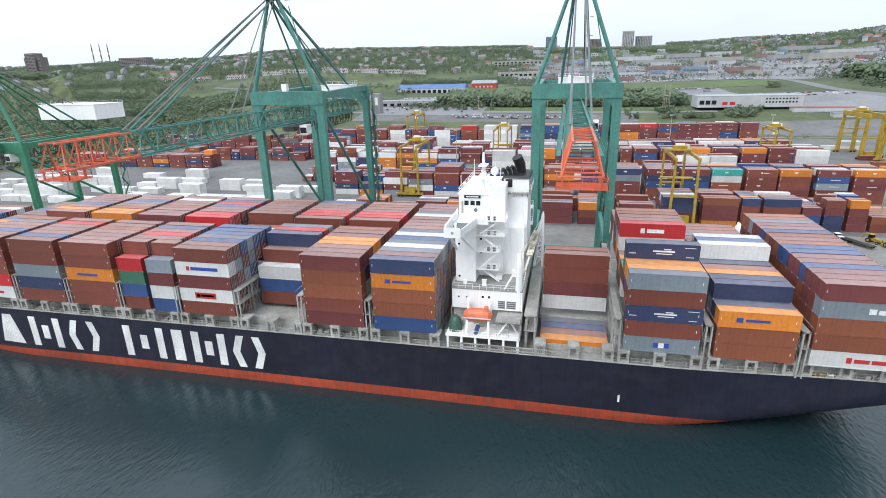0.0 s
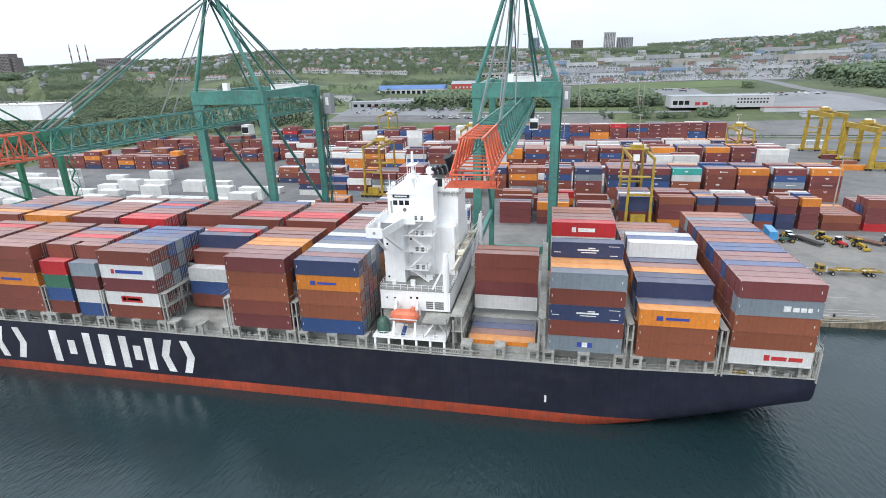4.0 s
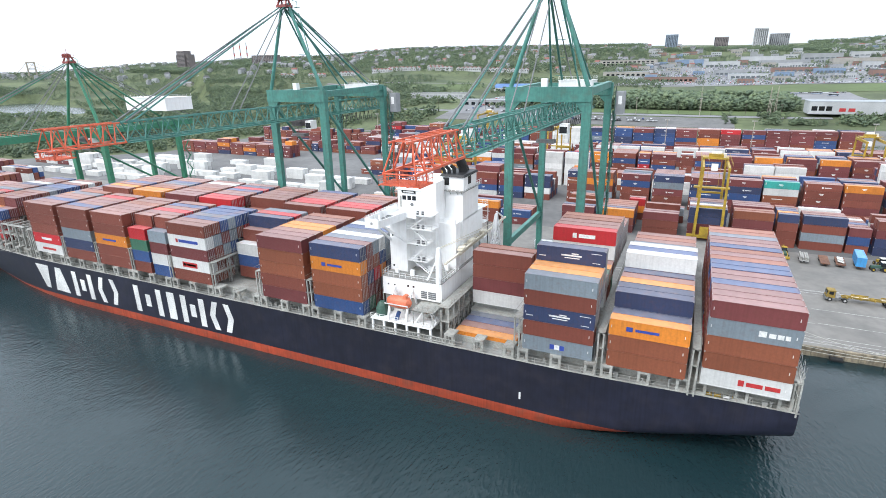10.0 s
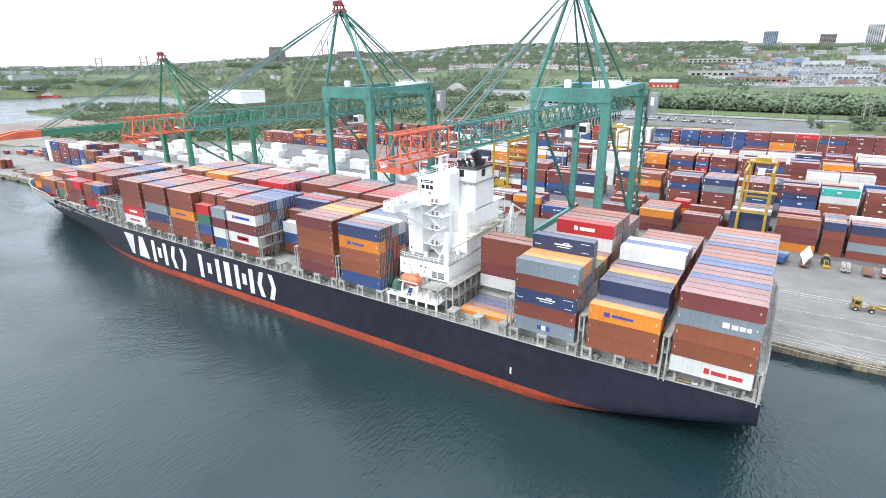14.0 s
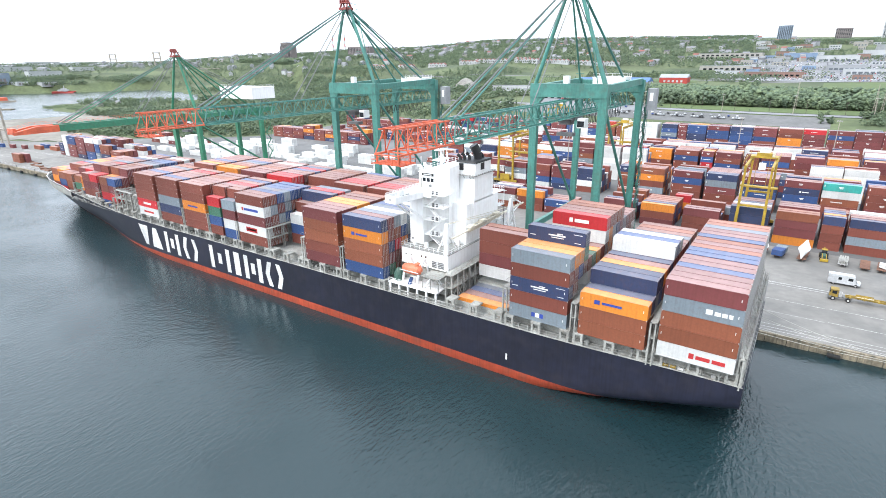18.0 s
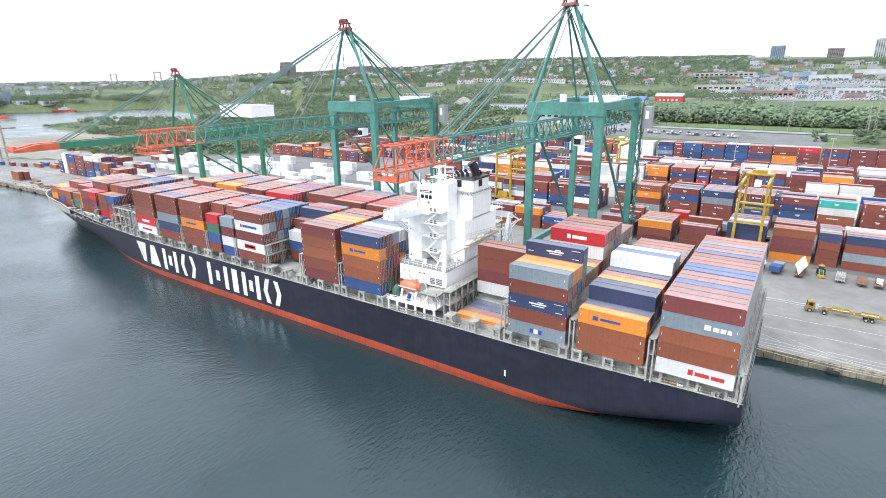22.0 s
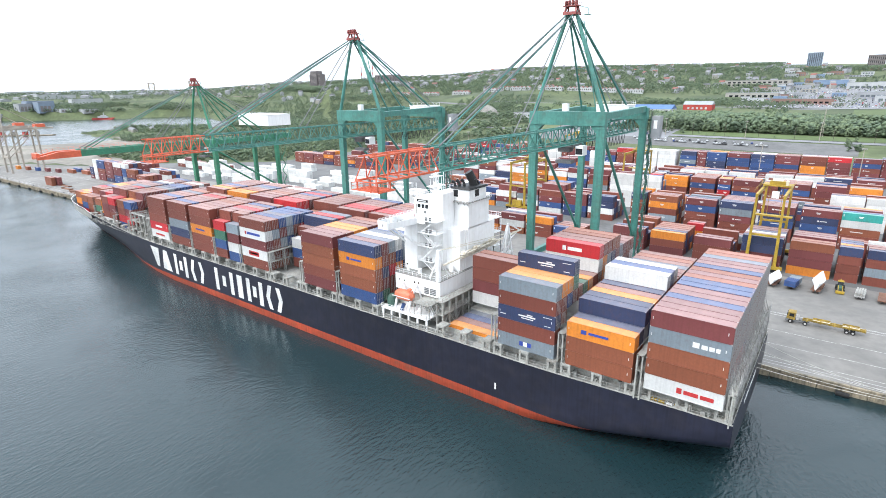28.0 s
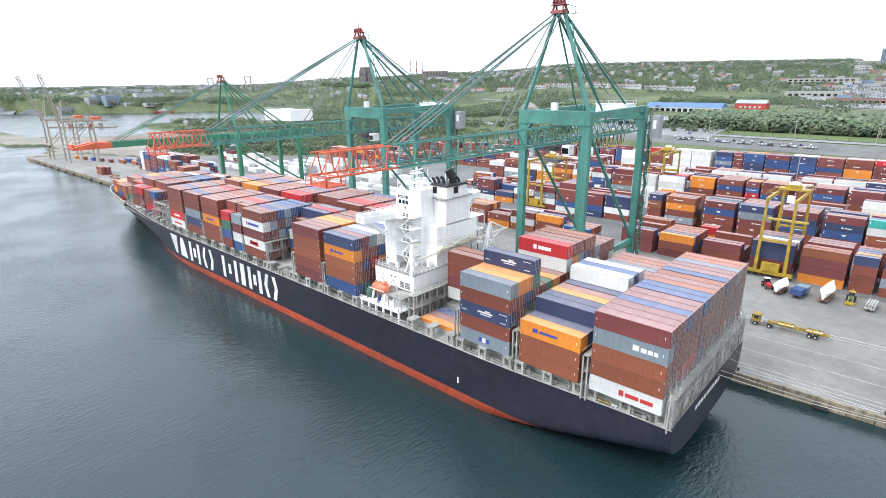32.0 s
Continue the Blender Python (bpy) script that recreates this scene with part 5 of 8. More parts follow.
def stern_gear():
    """Mooring deck at the stern, rails and ropes to the quay."""
    g = Geo()
    for i in range(9):
        y = 1.4 + 4.85 * i
        g.beam((54.7, y, 12.8), (54.5, y, HATCH + 2.7), 0.3)
        if i < 8:
            g.beam((54.7, y, 12.8), (54.6, y + 2.42, HATCH + 2.0), 0.2)
            g.beam((54.7, y + 4.85, 12.8), (54.6, y + 2.42, HATCH + 2.0), 0.2)
    g.beam((54.5, 0.8, HATCH + 2.7), (54.5, 41.4, HATCH + 2.7), 0.8, 0.16)
    g.beam((54.6, 0.9, HATCH + 0.6), (54.6, 41.2, HATCH + 0.6), 0.4, 0.16)
    for c in range(18):
        y = row_y(min(c, 16)) - 1.25 + 2.5 * (c == 17)
        g.box(54.5, 54.72, y - 0.1, y + 0.1, 12.7, HATCH + TIER)
        g.beam((54.6, y, HATCH + TIER), (54.6, y, HATCH + TIER + 1.1), 0.08)
    part("stern_frame", g, M_LASH, ship, "grey steel frame behind the last bay")
    r = Geo()
    rail_run(r, [(55.1, 1.2, 12.8), (55.1, 40.4, 12.8)], 1.05, 1.5)
    for z in (HATCH + 3.2, HATCH + 3.7):
        r.beam((54.85, 0.8, z), (54.85, 41.4, z), 0.08)
    part("railing", r, M_LASH, ship)
    for c in range(17):
        rod = Geo()
        y = row_y(c)
        for e in (-1, 1):
            rod.beam((54.6, y - 1.1 * e, HATCH + 0.3), (53.6, y + 1.0 * e, HATCH + TIER + 0.15), 0.07)
            rod.beam((54.6, y - 1.1 * e, HATCH + 2.9), (53.6, y + 1.0 * e, HATCH + 2 * TIER + 0.1), 0.07)
        part("lashing_rod", rod, M_LASH, ship)
    for x, y in ((50, 4), (50, 12), (52, 28), (46, 6.2)):
        w = Geo()
        w.tube((x, y - 0.9, 13.3), (x, y + 0.9, 13.3), 0.55, 10)
        w.box(x - 0.8, x + 0.8, y - 1.1, y - 0.95, 12.6, 13.9)
        w.box(x - 0.8, x + 0.8, y + 0.95, y + 1.1, 12.6, 13.9)
        part("mooring_winch", w, M_DGREEN, ship, "mooring winch on the stern deck")
    for k in range(5):
        w = Geo()
        x = 42.6 + 1.25 * k
        w.tube((x, 1.3, 12.95), (x + 0.7, 1.3, 12.95), 0.22, 8)
        w.box(x - 0.08, x + 0.02, 1.0, 1.6, 12.55, 13.2)
        w.box(x + 0.7, x + 0.8, 1.0, 1.6, 12.55, 13.2)
        part("rope_stopper", w, M_YELLOW if k != 2 else M_WHITE, ship, "small painted rope fitting at the deck edge")
    for i in range(9):
        t = Geo()
        y = 12.0 + 1.55 * i
        t.box(STERN + 0.03, STERN + 0.08, y, y + 0.9, 11.1, 11.9)
        part("stern_marking", t, M_MARKW, ship, "white painted plain bar on the transom")
    rope = Geo()
    for a, b in (((55.1, 36, 12.9), (79, 47.4, 3.4)), ((55.1, 32, 12.8), (79, 47.3, 3.4)), ((55.1, 26, 12.8), (90.5, 46.8, 3.4)), ((55.1, 24, 12.8), (90.5, 46.6, 3.4))):
        a, b = Vector(a), Vector(b)
        prev = a
        for i in range(1, 9):
            t = i / 8
            p = a.lerp(b, t) - Vector((0, 0, 1.6 * 4 * t * (1 - t) * 0.5))
            rope.tube(prev, p, 0.05, 5)
            prev = p
    part("mooring_rope", rope, M_ROPE, ship, "pale mooring ropes to the quay")


stern_gear()


def marks_on_containers():
    """Line names as plain bars in their colours on the port faces."""
    def bars(key, spec):
        ob = PORT.get(key)
        if not ob:
            return
        for m, x0, x1, z0, z1 in spec:
            g = Geo()
            g.box(x0, x1, -WID / 2 - 0.012, -WID / 2 + 0.02, z0, z1)
            part("marking", g, m, ob, "plain painted lettering bar")
    bars(("m", 0, 0), [(M_MARKR, -0.9, -0.1, 0.9, 1.9), (M_MARKR, 0.2, 2.4, 1.0, 1.7), (M_MARKR, 2.7, 4.7, 1.0, 1.7)])
    bars(("m", 0, 3), [(M_MARKW, 0.6, 1.6, 1.0, 1.9), (M_MARKW, 1.9, 2.8, 1.0, 1.7), (M_MARKW, 3.0, 3.8, 1.0, 1.7), (M_MARKW, 4.0, 4.6, 1.0, 1.7)])
    bars(("h", 0, 2), [(M_MARKB, -3.4, -2.4, 1.0, 1.8), (M_MARKB, -2.0, 1.6, 1.15, 1.6)])
    bars(("c", 0, 3), [(M_MARKB, -3.4, -2.4, 1.0, 1.8), (M_MARKB, -2.0, 1.6, 1.15, 1.6)])
    bars(("g", 0, 0), [(M_MARKB, -1.2, -0.4, 0.9, 1.8), (M_MARKW, -0.4, 0.5, 0.9, 1.8), (M_MARKB, 0.5, 1.3, 0.9, 1.8)])
    for k in (("g", 0, 2), ("g", 3, 5)):
        bars(k, [(M_MARKW, -1.6, 2.0, 1.35, 1.62), (M_MARKW, -1.0, 1.6, 0.95, 1.1), (M_MARKW, 0.2, 1.4, 1.75, 1.95), (M_MARKW, 3.6, 5.4, 2.2, 2.3), (M_MARKW, 3.9, 5.2, 0.5, 0.6), (M_MARKW, -5.6, -4.4, 0.9, 1.05)])
    bars(("g", 8, 5), [(M_MARKW, -2.2, -1.4, 0.9, 1.9), (M_MARKW, -1.0, 2.2, 1.0, 1.75)])
    bars(("p", 0, 1), [(M_MARKR, -2.6, 2.2, 0.7, 2.0), (M_MARKW, -2.2, -1.5, 1.0, 1.7), (M_MARKW, -1.2, 1.8, 1.1, 1.6)])
    bars(("p", 0, 3), [(M_MARKR, -3.6, -2.9, 1.0, 1.9), (M_MARKB, -2.6, 3.6, 1.1, 1.8)])
    bars(("t", 0, 1), [(M_MARKW, -2.4, 2.2, 1.0, 1.7)])
    bars(("t", 0, 0), [(M_MARKR, -3.0, 3.0, 1.0, 1.6)])
    bars(("r", 0, 2), [(M_MARKB, -3.2, 2.0, 1.1, 1.6)])
    for key, ob in list(PORT.items()):
        if ob and key[1] == 0 and len(key) == 3:
            g = Geo()
            g.box(5.3, 5.41, -WID / 2 - 0.012, -WID / 2 + 0.02, 1.3, 1.75)
            part("marking", g, M_MARKW, ob, "small white serial bar")
            g = Geo()
            g.box(-5.75, -5.64, -WID / 2 - 0.012, -WID / 2 + 0.02, 1.3, 1.75)
            part("marking", g, M_MARKW, ob, "small white serial bar")


marks_on_containers()

# ---- ship-to-shore cranes ----
def truss(g, y0, y1, xa, xb, z0, z1, n, t=0.28, mi=0):
    """A box lattice along y between two chords high and two low."""
    for x in (xa, xb):
        g.beam((x, y0, z0), (x, y1, z0), t * 1.7, t * 1.9, mi)
        g.beam((x * 0.55 + (xa + xb) * 0.225, y0, z1), (x * 0.55 + (xa + xb) * 0.225, y1, z1), t * 1.4, t * 1.4, mi)
    ha, hb = xa * 0.55 + (xa + xb) * 0.225, xb * 0.55 + (xa + xb) * 0.225
    for i in range(n):
        a, b = y0 + (y1 - y0) * i / n, y0 + (y1 - y0) * (i + 1) / n
        m = (a + b) / 2
        for x, h in ((xa, ha), (xb, hb)):
            g.beam((x, a, z0), (h, m, z1), t, t, mi)
            g.beam((h, m, z1), (x, b, z0), t, t, mi)
        g.beam((ha, m, z1), (hb, m, z1), t * 0.8, t * 0.8, mi)
        g.beam((ha, m, z1), (hb, m + (b - a), z1), t * 0.6, t * 0.6, mi) if i < n - 1 else None
        g.beam((xa, a, z0), (xb, a, z0), t, t, mi)


def sts_crane(xc, yf, yr, zp, apex, boom_z, tip, orange_from, box_boom=False, paint=None, label="", lean=-0.4):
    paint = paint or M_CGREEN
    cr = thing("quay_crane", label, "quay crane", (xc, yf, 3.0), "cranes on the quay")
    ax = lean
    O = lambda x, y, z: (x, y - yf, z - 3.0)
    hw = 9.35
    for sx in (-hw, hw):
        for y in (yf, yr):
            g = Geo()
            k = 0.92 if y == yf else 0.8
            g.hexa([O(sx - k, y - 0.7, 4.6), O(sx + k, y - 0.7, 4.6), O(sx + k, y + 0.7, 4.6), O(sx - k, y + 0.7, 4.6),
                    O(sx - k - 0.15, y - 0.8, zp - 0.5), O(sx + k + 0.15, y - 0.8, zp - 0.5), O(sx + k + 0.15, y + 0.8, zp - 0.5), O(sx - k - 0.15, y + 0.8, zp - 0.5)])
            leg = part("leg", g, paint, cr)
            b = Geo()
            b.box(sx - 4.2, sx + 4.2, y - yf - 0.6, y - yf + 0.6, 1.3, 2.3)
            bog = part("bogie", b, paint, cr)
            for i in range(6):
                w = Geo()
                x = sx - 3.6 + 1.45 * i
                w.tube((x, y - yf - 0.25, 0.45), (x, y - yf + 0.25, 0.45), 0.45, 10)
                part("wheel", w, M_BAR, bog)
    for y in (yf, yr):
        g = Geo()
        g.box(-hw, hw, y - yf - 0.7, y - yf + 0.7, 2.1, 3.7)
        part("sill_beam", g, paint, cr)
        g = Geo()
        g.box(-hw - 1.1, hw + 1.1, y - yf - 1.0, y - yf + 1.0, zp - 3.0 - 3.4, zp - 3.0)
        for i in (-1, 1):
            g.hexa([O(i * hw, y - 0.7, zp - 6.2), O(i * (hw - 0.2), y - 0.7, zp - 6.2), O(i * (hw - 0.2), y + 0.7, zp - 6.2), O(i * hw, y + 0.7, zp - 6.2),
                    O(i * hw, y - 0.7, zp - 3.2), O(i * (hw - 3.0), y - 0.7, zp - 3.2), O(i * (hw - 3.0), y + 0.7, zp - 3.2), O(i * hw, y + 0.7, zp - 3.2)])
        part("portal_beam", g, paint, cr)
    for sx in (-hw, hw):
        g = Geo()
        g.beam(O(sx, yf, zp - 1.2), O(sx, yr, zp - 0.4), 1.3, 1.7)
        part("top_beam", g, paint, cr)
        g = Geo()
        g.beam(O(sx, yf, 18.0), O(sx, yr, 18.0), 1.1, 1.7)
        part("tie_beam", g, paint, cr)
        g = Geo()
        g.tube(O(sx, yf, zp - 4.2), O(sx, yr, 18.6), 0.42, 8)
        part("brace", g, paint, cr)
        g = Geo()
        g.tube(O(sx, yf, zp), O(ax + sx * 0.10, yf + 0.5, apex - 0.6), 0.54, 10, r2=0.44)
        part("mast_leg", g, paint, cr)
        g = Geo()
        g.tube(O(ax + sx * 0.10, yf + 0.6, apex - 1.0), O(sx * 0.45, yr, zp), 0.33, 8)
        part("back_stay", g, paint, cr)
        g = Geo()
        g.tube(O(ax + sx * 0.10, yf + 0.6, apex - 1.0), O(sx * 0.45, yf + (yr - yf) * 0.62, zp - 3.5), 0.26, 8)
        part("back_stay", g, paint, cr)
        g = Geo()
        g.tube(O(ax + sx * 0.10, yf + 0.6, apex - 0.8), O(sx * 0.3, yr + 13, boom_z + 4.2), 0.16, 6)
        part("stay_rope", g, M_CABLE, cr)
    g = Geo()
    for x in (-1.5, 1.5):
        g.beam((x, -1.0, apex - 4.4), (x * 0.7, 0.2, apex - 1.6), 0.35, 0.5)
        g.beam((x, 1.5, apex - 4.4), (x * 0.7, 0.2, apex - 1.6), 0.35, 0.5)
        g.beam((x, -1.2, apex - 4.2), (x, 1.7, apex - 4.2), 0.4, 0.6)
    for y in (-1.1, 1.6):
        g.beam((-1.7, y, apex - 4.2), (1.7, y, apex - 4.2), 0.4, 0.7)
    g.box(-1.9, 1.9, -0.9, 1.3, apex - 2.6, apex - 2.4)
    for x in (-1.3, -0.45, 0.45, 1.3):
        g.tube((x - 0.12, -0.3, apex - 1.9), (x + 0.12, -0.3, apex - 1.9), 0.75, 12)
    rail_run(g, [(-1.9, -0.9, apex - 2.4), (1.9, -0.9, apex - 2.4), (1.9, 1.3, apex - 2.4)], 1.0, 1.0)
    g.beam((0, 0, apex - 2), (0, 0, apex + 0.4), 0.12)
    for i in range(len(g.v)):
        g.v[i] = (g.v[i][0] + ax, g.v[i][1], g.v[i][2])
    head = part("apex_head", g, M_CRED, cr, "red mast head with sheaves")
    g = Geo()
    g.beam((ax + 1.6, 0.8, apex - 2.5), (ax + 4.0, 0.8, apex - 3.2), 0.14)
    g.beam((ax + 4.0, 0.8, apex - 3.2), (ax + 4.0, 0.8, apex - 4.6), 0.1)
    g.box(ax + 3.1, ax + 4.6, 0.3, 1.4, apex - 4.7, apex - 4.6)
    for i in range(5):
        g.beam((1.2 + 0.9 * (i % 2), 1.2, apex - 9 - 4 * i), (3.0, 2.2, apex - 9 - 4 * i), 0.1)
    g.beam((2.2, 1.8, apex - 6), (6.8, 2.0, zp - 3), 0.2)
    part("service_ladder", g, paint, cr)
    g = Geo()
    for i in range(int((zp - 12) / 3)):
        z = 2.5 + 3.0 * i
        a, b = (1.2, 3.4) if i % 2 else (3.4, 1.2)
        g.beam((hw + 1.5, yr - yf + a, z), (hw + 1.5, yr - yf + b, z + 3.0), 0.7, 0.1)
        g.box(hw + 1.1, hw + 1.9, yr - yf + 0.9, yr - yf + 3.7, z - 0.05, z + 0.03)
        g.beam((hw + 1.9, yr - yf + a, z + 1.0), (hw + 1.9, yr - yf + b, z + 4.0), 0.05)
    for a in (0.9, 3.7):
        g.beam((hw + 1.9, yr - yf + a, 1.5), (hw + 1.9, yr - yf + a, zp - 6), 0.1)
    tagged(part("stair_tower", g, paint, cr, "zigzag steel stairs up the leg"), kind="stuff")
    # Boom and trolley girder
    bz0, bz1 = boom_z, boom_z + 3.9
    if not box_boom:
        g = Geo()
        truss(g, orange_from - yf, yr - yf + 16, -2.3, 2.3, bz0 - 3, bz1 - 3, 26, 0.20)
        boom = part("boom", g, paint, cr, "green lattice boom")
        g = Geo()
        truss(g, tip - yf, orange_from - yf - 0.05, -2.3, 2.3, bz0 - 3, bz1 - 3, 6, 0.17)
        for i in range(14):
            g.beam((-2.9, tip - yf - 0.3 + 0.3 * i, bz0 - 4.4), (2.9, tip - yf - 0.3 + 0.3 * i, bz0 - 4.4), 0.1, 0.08)
        for x in (-2.9, -1.2, 1.2, 2.9):
            g.beam((x, tip - yf - 0.3, bz0 - 4.48), (x, tip - yf + 3.6, bz0 - 4.48), 0.16, 0.16)
        rail_run(g, [(-2.9, tip - yf - 0.3, bz0 - 4.35), (2.9, tip - yf - 0.3, bz0 - 4.35), (2.9, tip - yf + 3.6, bz0 - 4.35)], 1.1, 1.2)
        rail_run(g, [(-2.9, tip - yf - 0.3, bz0 - 4.35), (-2.9, tip - yf + 3.6, bz0 - 4.35), (2.9, tip - yf + 3.6, bz0 - 4.35)], 1.1, 1.2)
        for x in (-2.2, 2.2):
            for y in (0.3, 3.2):
                g.beam((x, tip - yf + y, bz0 - 4.4), (x, tip - yf + y, bz0 - 3), 0.2)
        tagged(part("boom_tip", g, M_CORANGE, boom, "orange lattice boom tip"), kind="stuff")
        w = Geo()
        for x in (-3.0, 3.0):
            w.box(x - 0.35, x + 0.35, orange_from - yf, yr - yf + 14, bz0 - 3.15, bz0 - 3.08)
            rail_run(w, [(x * 1.1, orange_from - yf, bz0 - 3.08), (x * 1.1, yr - yf + 14, bz0 - 3.08)], 1.0, 2.4)
        tagged(part("boom_walkway", w, paint, boom, "green walkway with railings along the boom"), kind="stuff")
    else:
        g = Geo()
        for x in (-2.4, 2.4):
            g.box(x - 0.7, x + 0.7, orange_from - yf, yr - yf + 14, bz0 - 2.7, bz0 - 0.4)
        for i in range(10):
            y = orange_from - yf + (yr - orange_from + 12) * i / 9
            g.beam((-2.4, y, bz0 - 1), (2.4, y, bz0 - 1), 0.5)
        boom = part("boom", g, paint, cr, "green box-girder boom")
        g = Geo()
        for x in (-2.4, 2.4):
            a, m, c = tip - yf, tip - yf + 7, orange_from - yf - 0.05
            lo, hi = bz0 - 2.72, bz0 - 0.38
            g.hexa([(x - 0.72, a, lo), (x + 0.72, a, lo), (x + 0.72, m, lo), (x - 0.72, m, lo), (x - 0.72, a, lo + 0.9), (x + 0.72, a, lo + 0.9), (x + 0.72, m, hi), (x - 0.72, m, hi)])
            g.box(x - 0.72, x + 0.72, m, c, lo, hi)
        rail_run(g, [(-3.1, tip - yf, bz0 - 1.8), (-3.1, tip - yf + 7, bz0 - 0.3), (-3.1, orange_from - yf, bz0 - 0.3)], 1.05, 1.6)
        for x in (-3.1, 3.1):
            rail_run(g, [(x, orange_from - yf, bz0 - 0.35), (x, yr - yf - 4, bz0 - 0.35)], 1.1, 2.0)
        g.beam((-2.4, tip - yf + 0.5, bz0 - 1.5), (2.4, tip - yf + 0.5, bz0 - 1.5), 1.0, 2.0)
        part("boom_tip", g, M_CORANGE, boom, "orange boom tip")
    top = (bz1 - 3) if not box_boom else bz0 - 0.4
    for x in (-1, 1):
        for yb, r in ((orange_from + 3, 0.17), (orange_from + 1.2, 0.14), ((orange_from + yf) / 2 + 4, 0.14)):
            g = Geo()
            g.tube((ax + x * 0.9, 0.2, apex - 4.0), (x * (2.4 if box_boom else 1.5), yb - yf, top + 0.2), r, 6)
            part("forestay", g, paint if r > 0.15 else M_CABLE, cr)
    # Trolley, cab and festoon cables
    g = Geo()
    g.box(-3.2, 3.2, -2.6, 3.0, bz0 - 3.9, bz0 - 3.2)
    g.box(-1.5, 1.5, -1.5, 1.5, bz0 - 5.3, bz0 - 3.9)
    for x in (-1.8, 1.8):
        for y in (-1.4, 1.4):
            g.tube((x, y, bz0 - 7.5), (x, y, bz0 - 3.9), 0.05, 5)
    g.box(-2.2, 2.2, -1.2, 1.2, bz0 - 8.3, bz0 - 7.5)
    part("trolley", g, M_CABLE, cr, "dark trolley under the boom")
    g = Geo()
    g.box(3.4, 5.4, -1.6, 1.2, bz0 - 6.0, bz0 - 3.6)
    cab = part("cab", g, M_WHITE, cr, "white operator cab")
    g = Geo()
    g.box(3.5, 5.3, -1.64, -1.56, bz0 - 5.7, bz0 - 4.2)
    part("window", g, M_GLASS, cab)
    g = Geo()
    for i in range(11):
        y = yr - yf - 26 + 2.6 * i
        for a, b in (((y, 0), (y + 0.8, -2.6)), ((y + 0.8, -2.6), (y + 1.7, -2.6)), ((y + 1.7, -2.6), (y + 2.6, 0))):
            g.tube((3.2, a[0], bz0 - 3.2 + a[1]), (3.2, b[0], bz0 - 3.2 + b[1]), 0.09, 5)
    me = g.mesh("festoon_cable", M_BLACK)
    for x in (0, -6.4):
        tagged(part("festoon_cable", me, None, cr, "looped black festoon cables", pose(x, 0, 0)), kind="stuff")
    return cr


def lift_shaft(cr, x, y, z1):
    """A drab lift shaft beside a rear leg, with a pale house at its head."""
    g = Geo()
    for a in (-0.7, 0.7):
        for b in (-0.7, 0.7):
            g.beam((x + a, y + b, 1.0), (x + a, y + b, z1), 0.16)
    for i in range(int(z1 / 2)):
        for b in (-0.7, 0.7):
            g.beam((x - 0.7, y + b, 1.0 + 2 * i), (x + 0.7, y + b, 3.0 + 2 * i), 0.08)
        for a in (-0.7, 0.7):
            g.beam((x + a, y - 0.7, 3.0 + 2 * i), (x + a, y + 0.7, 1.0 + 2 * i), 0.08)
    tagged(part("lift_shaft", g, M_DRAB, cr, "drab grey-green lattice lift shaft"), kind="stuff")
    g = Geo()
    g.box(x + 0.8, x + 3.2, y - 0.2, y + 3.0, z1 - 7.5, z1 - 1.2)
    h = part("electrical_house", g, M_WALL["grey"], cr, "pale grey electrical house behind the rear leg")
    g = Geo()
    g.box(x + 1.5, x + 2.5, y - 0.26, y - 0.16, z1 - 4.8, z1 - 2.4)
    part("door", g, M_WHITE, h)


def machinery(cr, x0, x1, y0, y1, z0, z1, label):
    g = Geo()
    g.box(x0, x1, y0, y1, z0, z1)
    g.box(x0 - 0.15, x1 + 0.15, y0 - 0.15, y1 + 0.15, z1, z1 + 0.2)
    h = part("machinery_house", g, M_WHITE, cr, label)
    r = Geo()
    rail_run(r, [(x0, y0, z1 + 0.2), (x1, y0, z1 + 0.2), (x1, y1, z1 + 0.2)], 1.0, 2.0)
    part("railing", r, M_WHITE, h)


ca = sts_crane(3.1, 48.5, 82.0, 58.3, 82.8, 50.4, -25.2, -9.4, label="tall green quay crane with an orange lattice boom tip")
machinery(ca, -5, 5, 32, 38, 53.6, 55.9, "white machinery house")
cb = sts_crane(-71.8, 47.6, 81.0, 57.6, 81.4, 49.6, -24.0, -9.4, label="tall green quay crane with its orange boom over the ship", lean=-1.4)
machinery(cb, -5, 5, 32, 38, 52.9, 55.1, "white machinery house")
lift_shaft(ca, 10.4, 35.2, 54.0)
lift_shaft(cb, 10.4, 35.0, 53.4)
cc = sts_crane(-171.4, 45.6, 78.0, 44.0, 68.4, 41.2, -18.5, -4.5, True, M_CGREEN2, label="lower bright green quay crane with a box-girder boom")
machinery(cc, -12, 12, 27, 40, 45.4, 50.4, "large white machinery house")
for ob, x, y, z in ((ca, -1.5, 2.0, 55.3), (cb, -1.5, 2.0, 54.6)):
    g = Geo()
    g.box(x - 0.7, x + 0.7, y - 0.7, y + 0.7, z, z + 1.9)
    part("checker_cabin", g, M_WHITE, ob, "small white cabin on the portal")


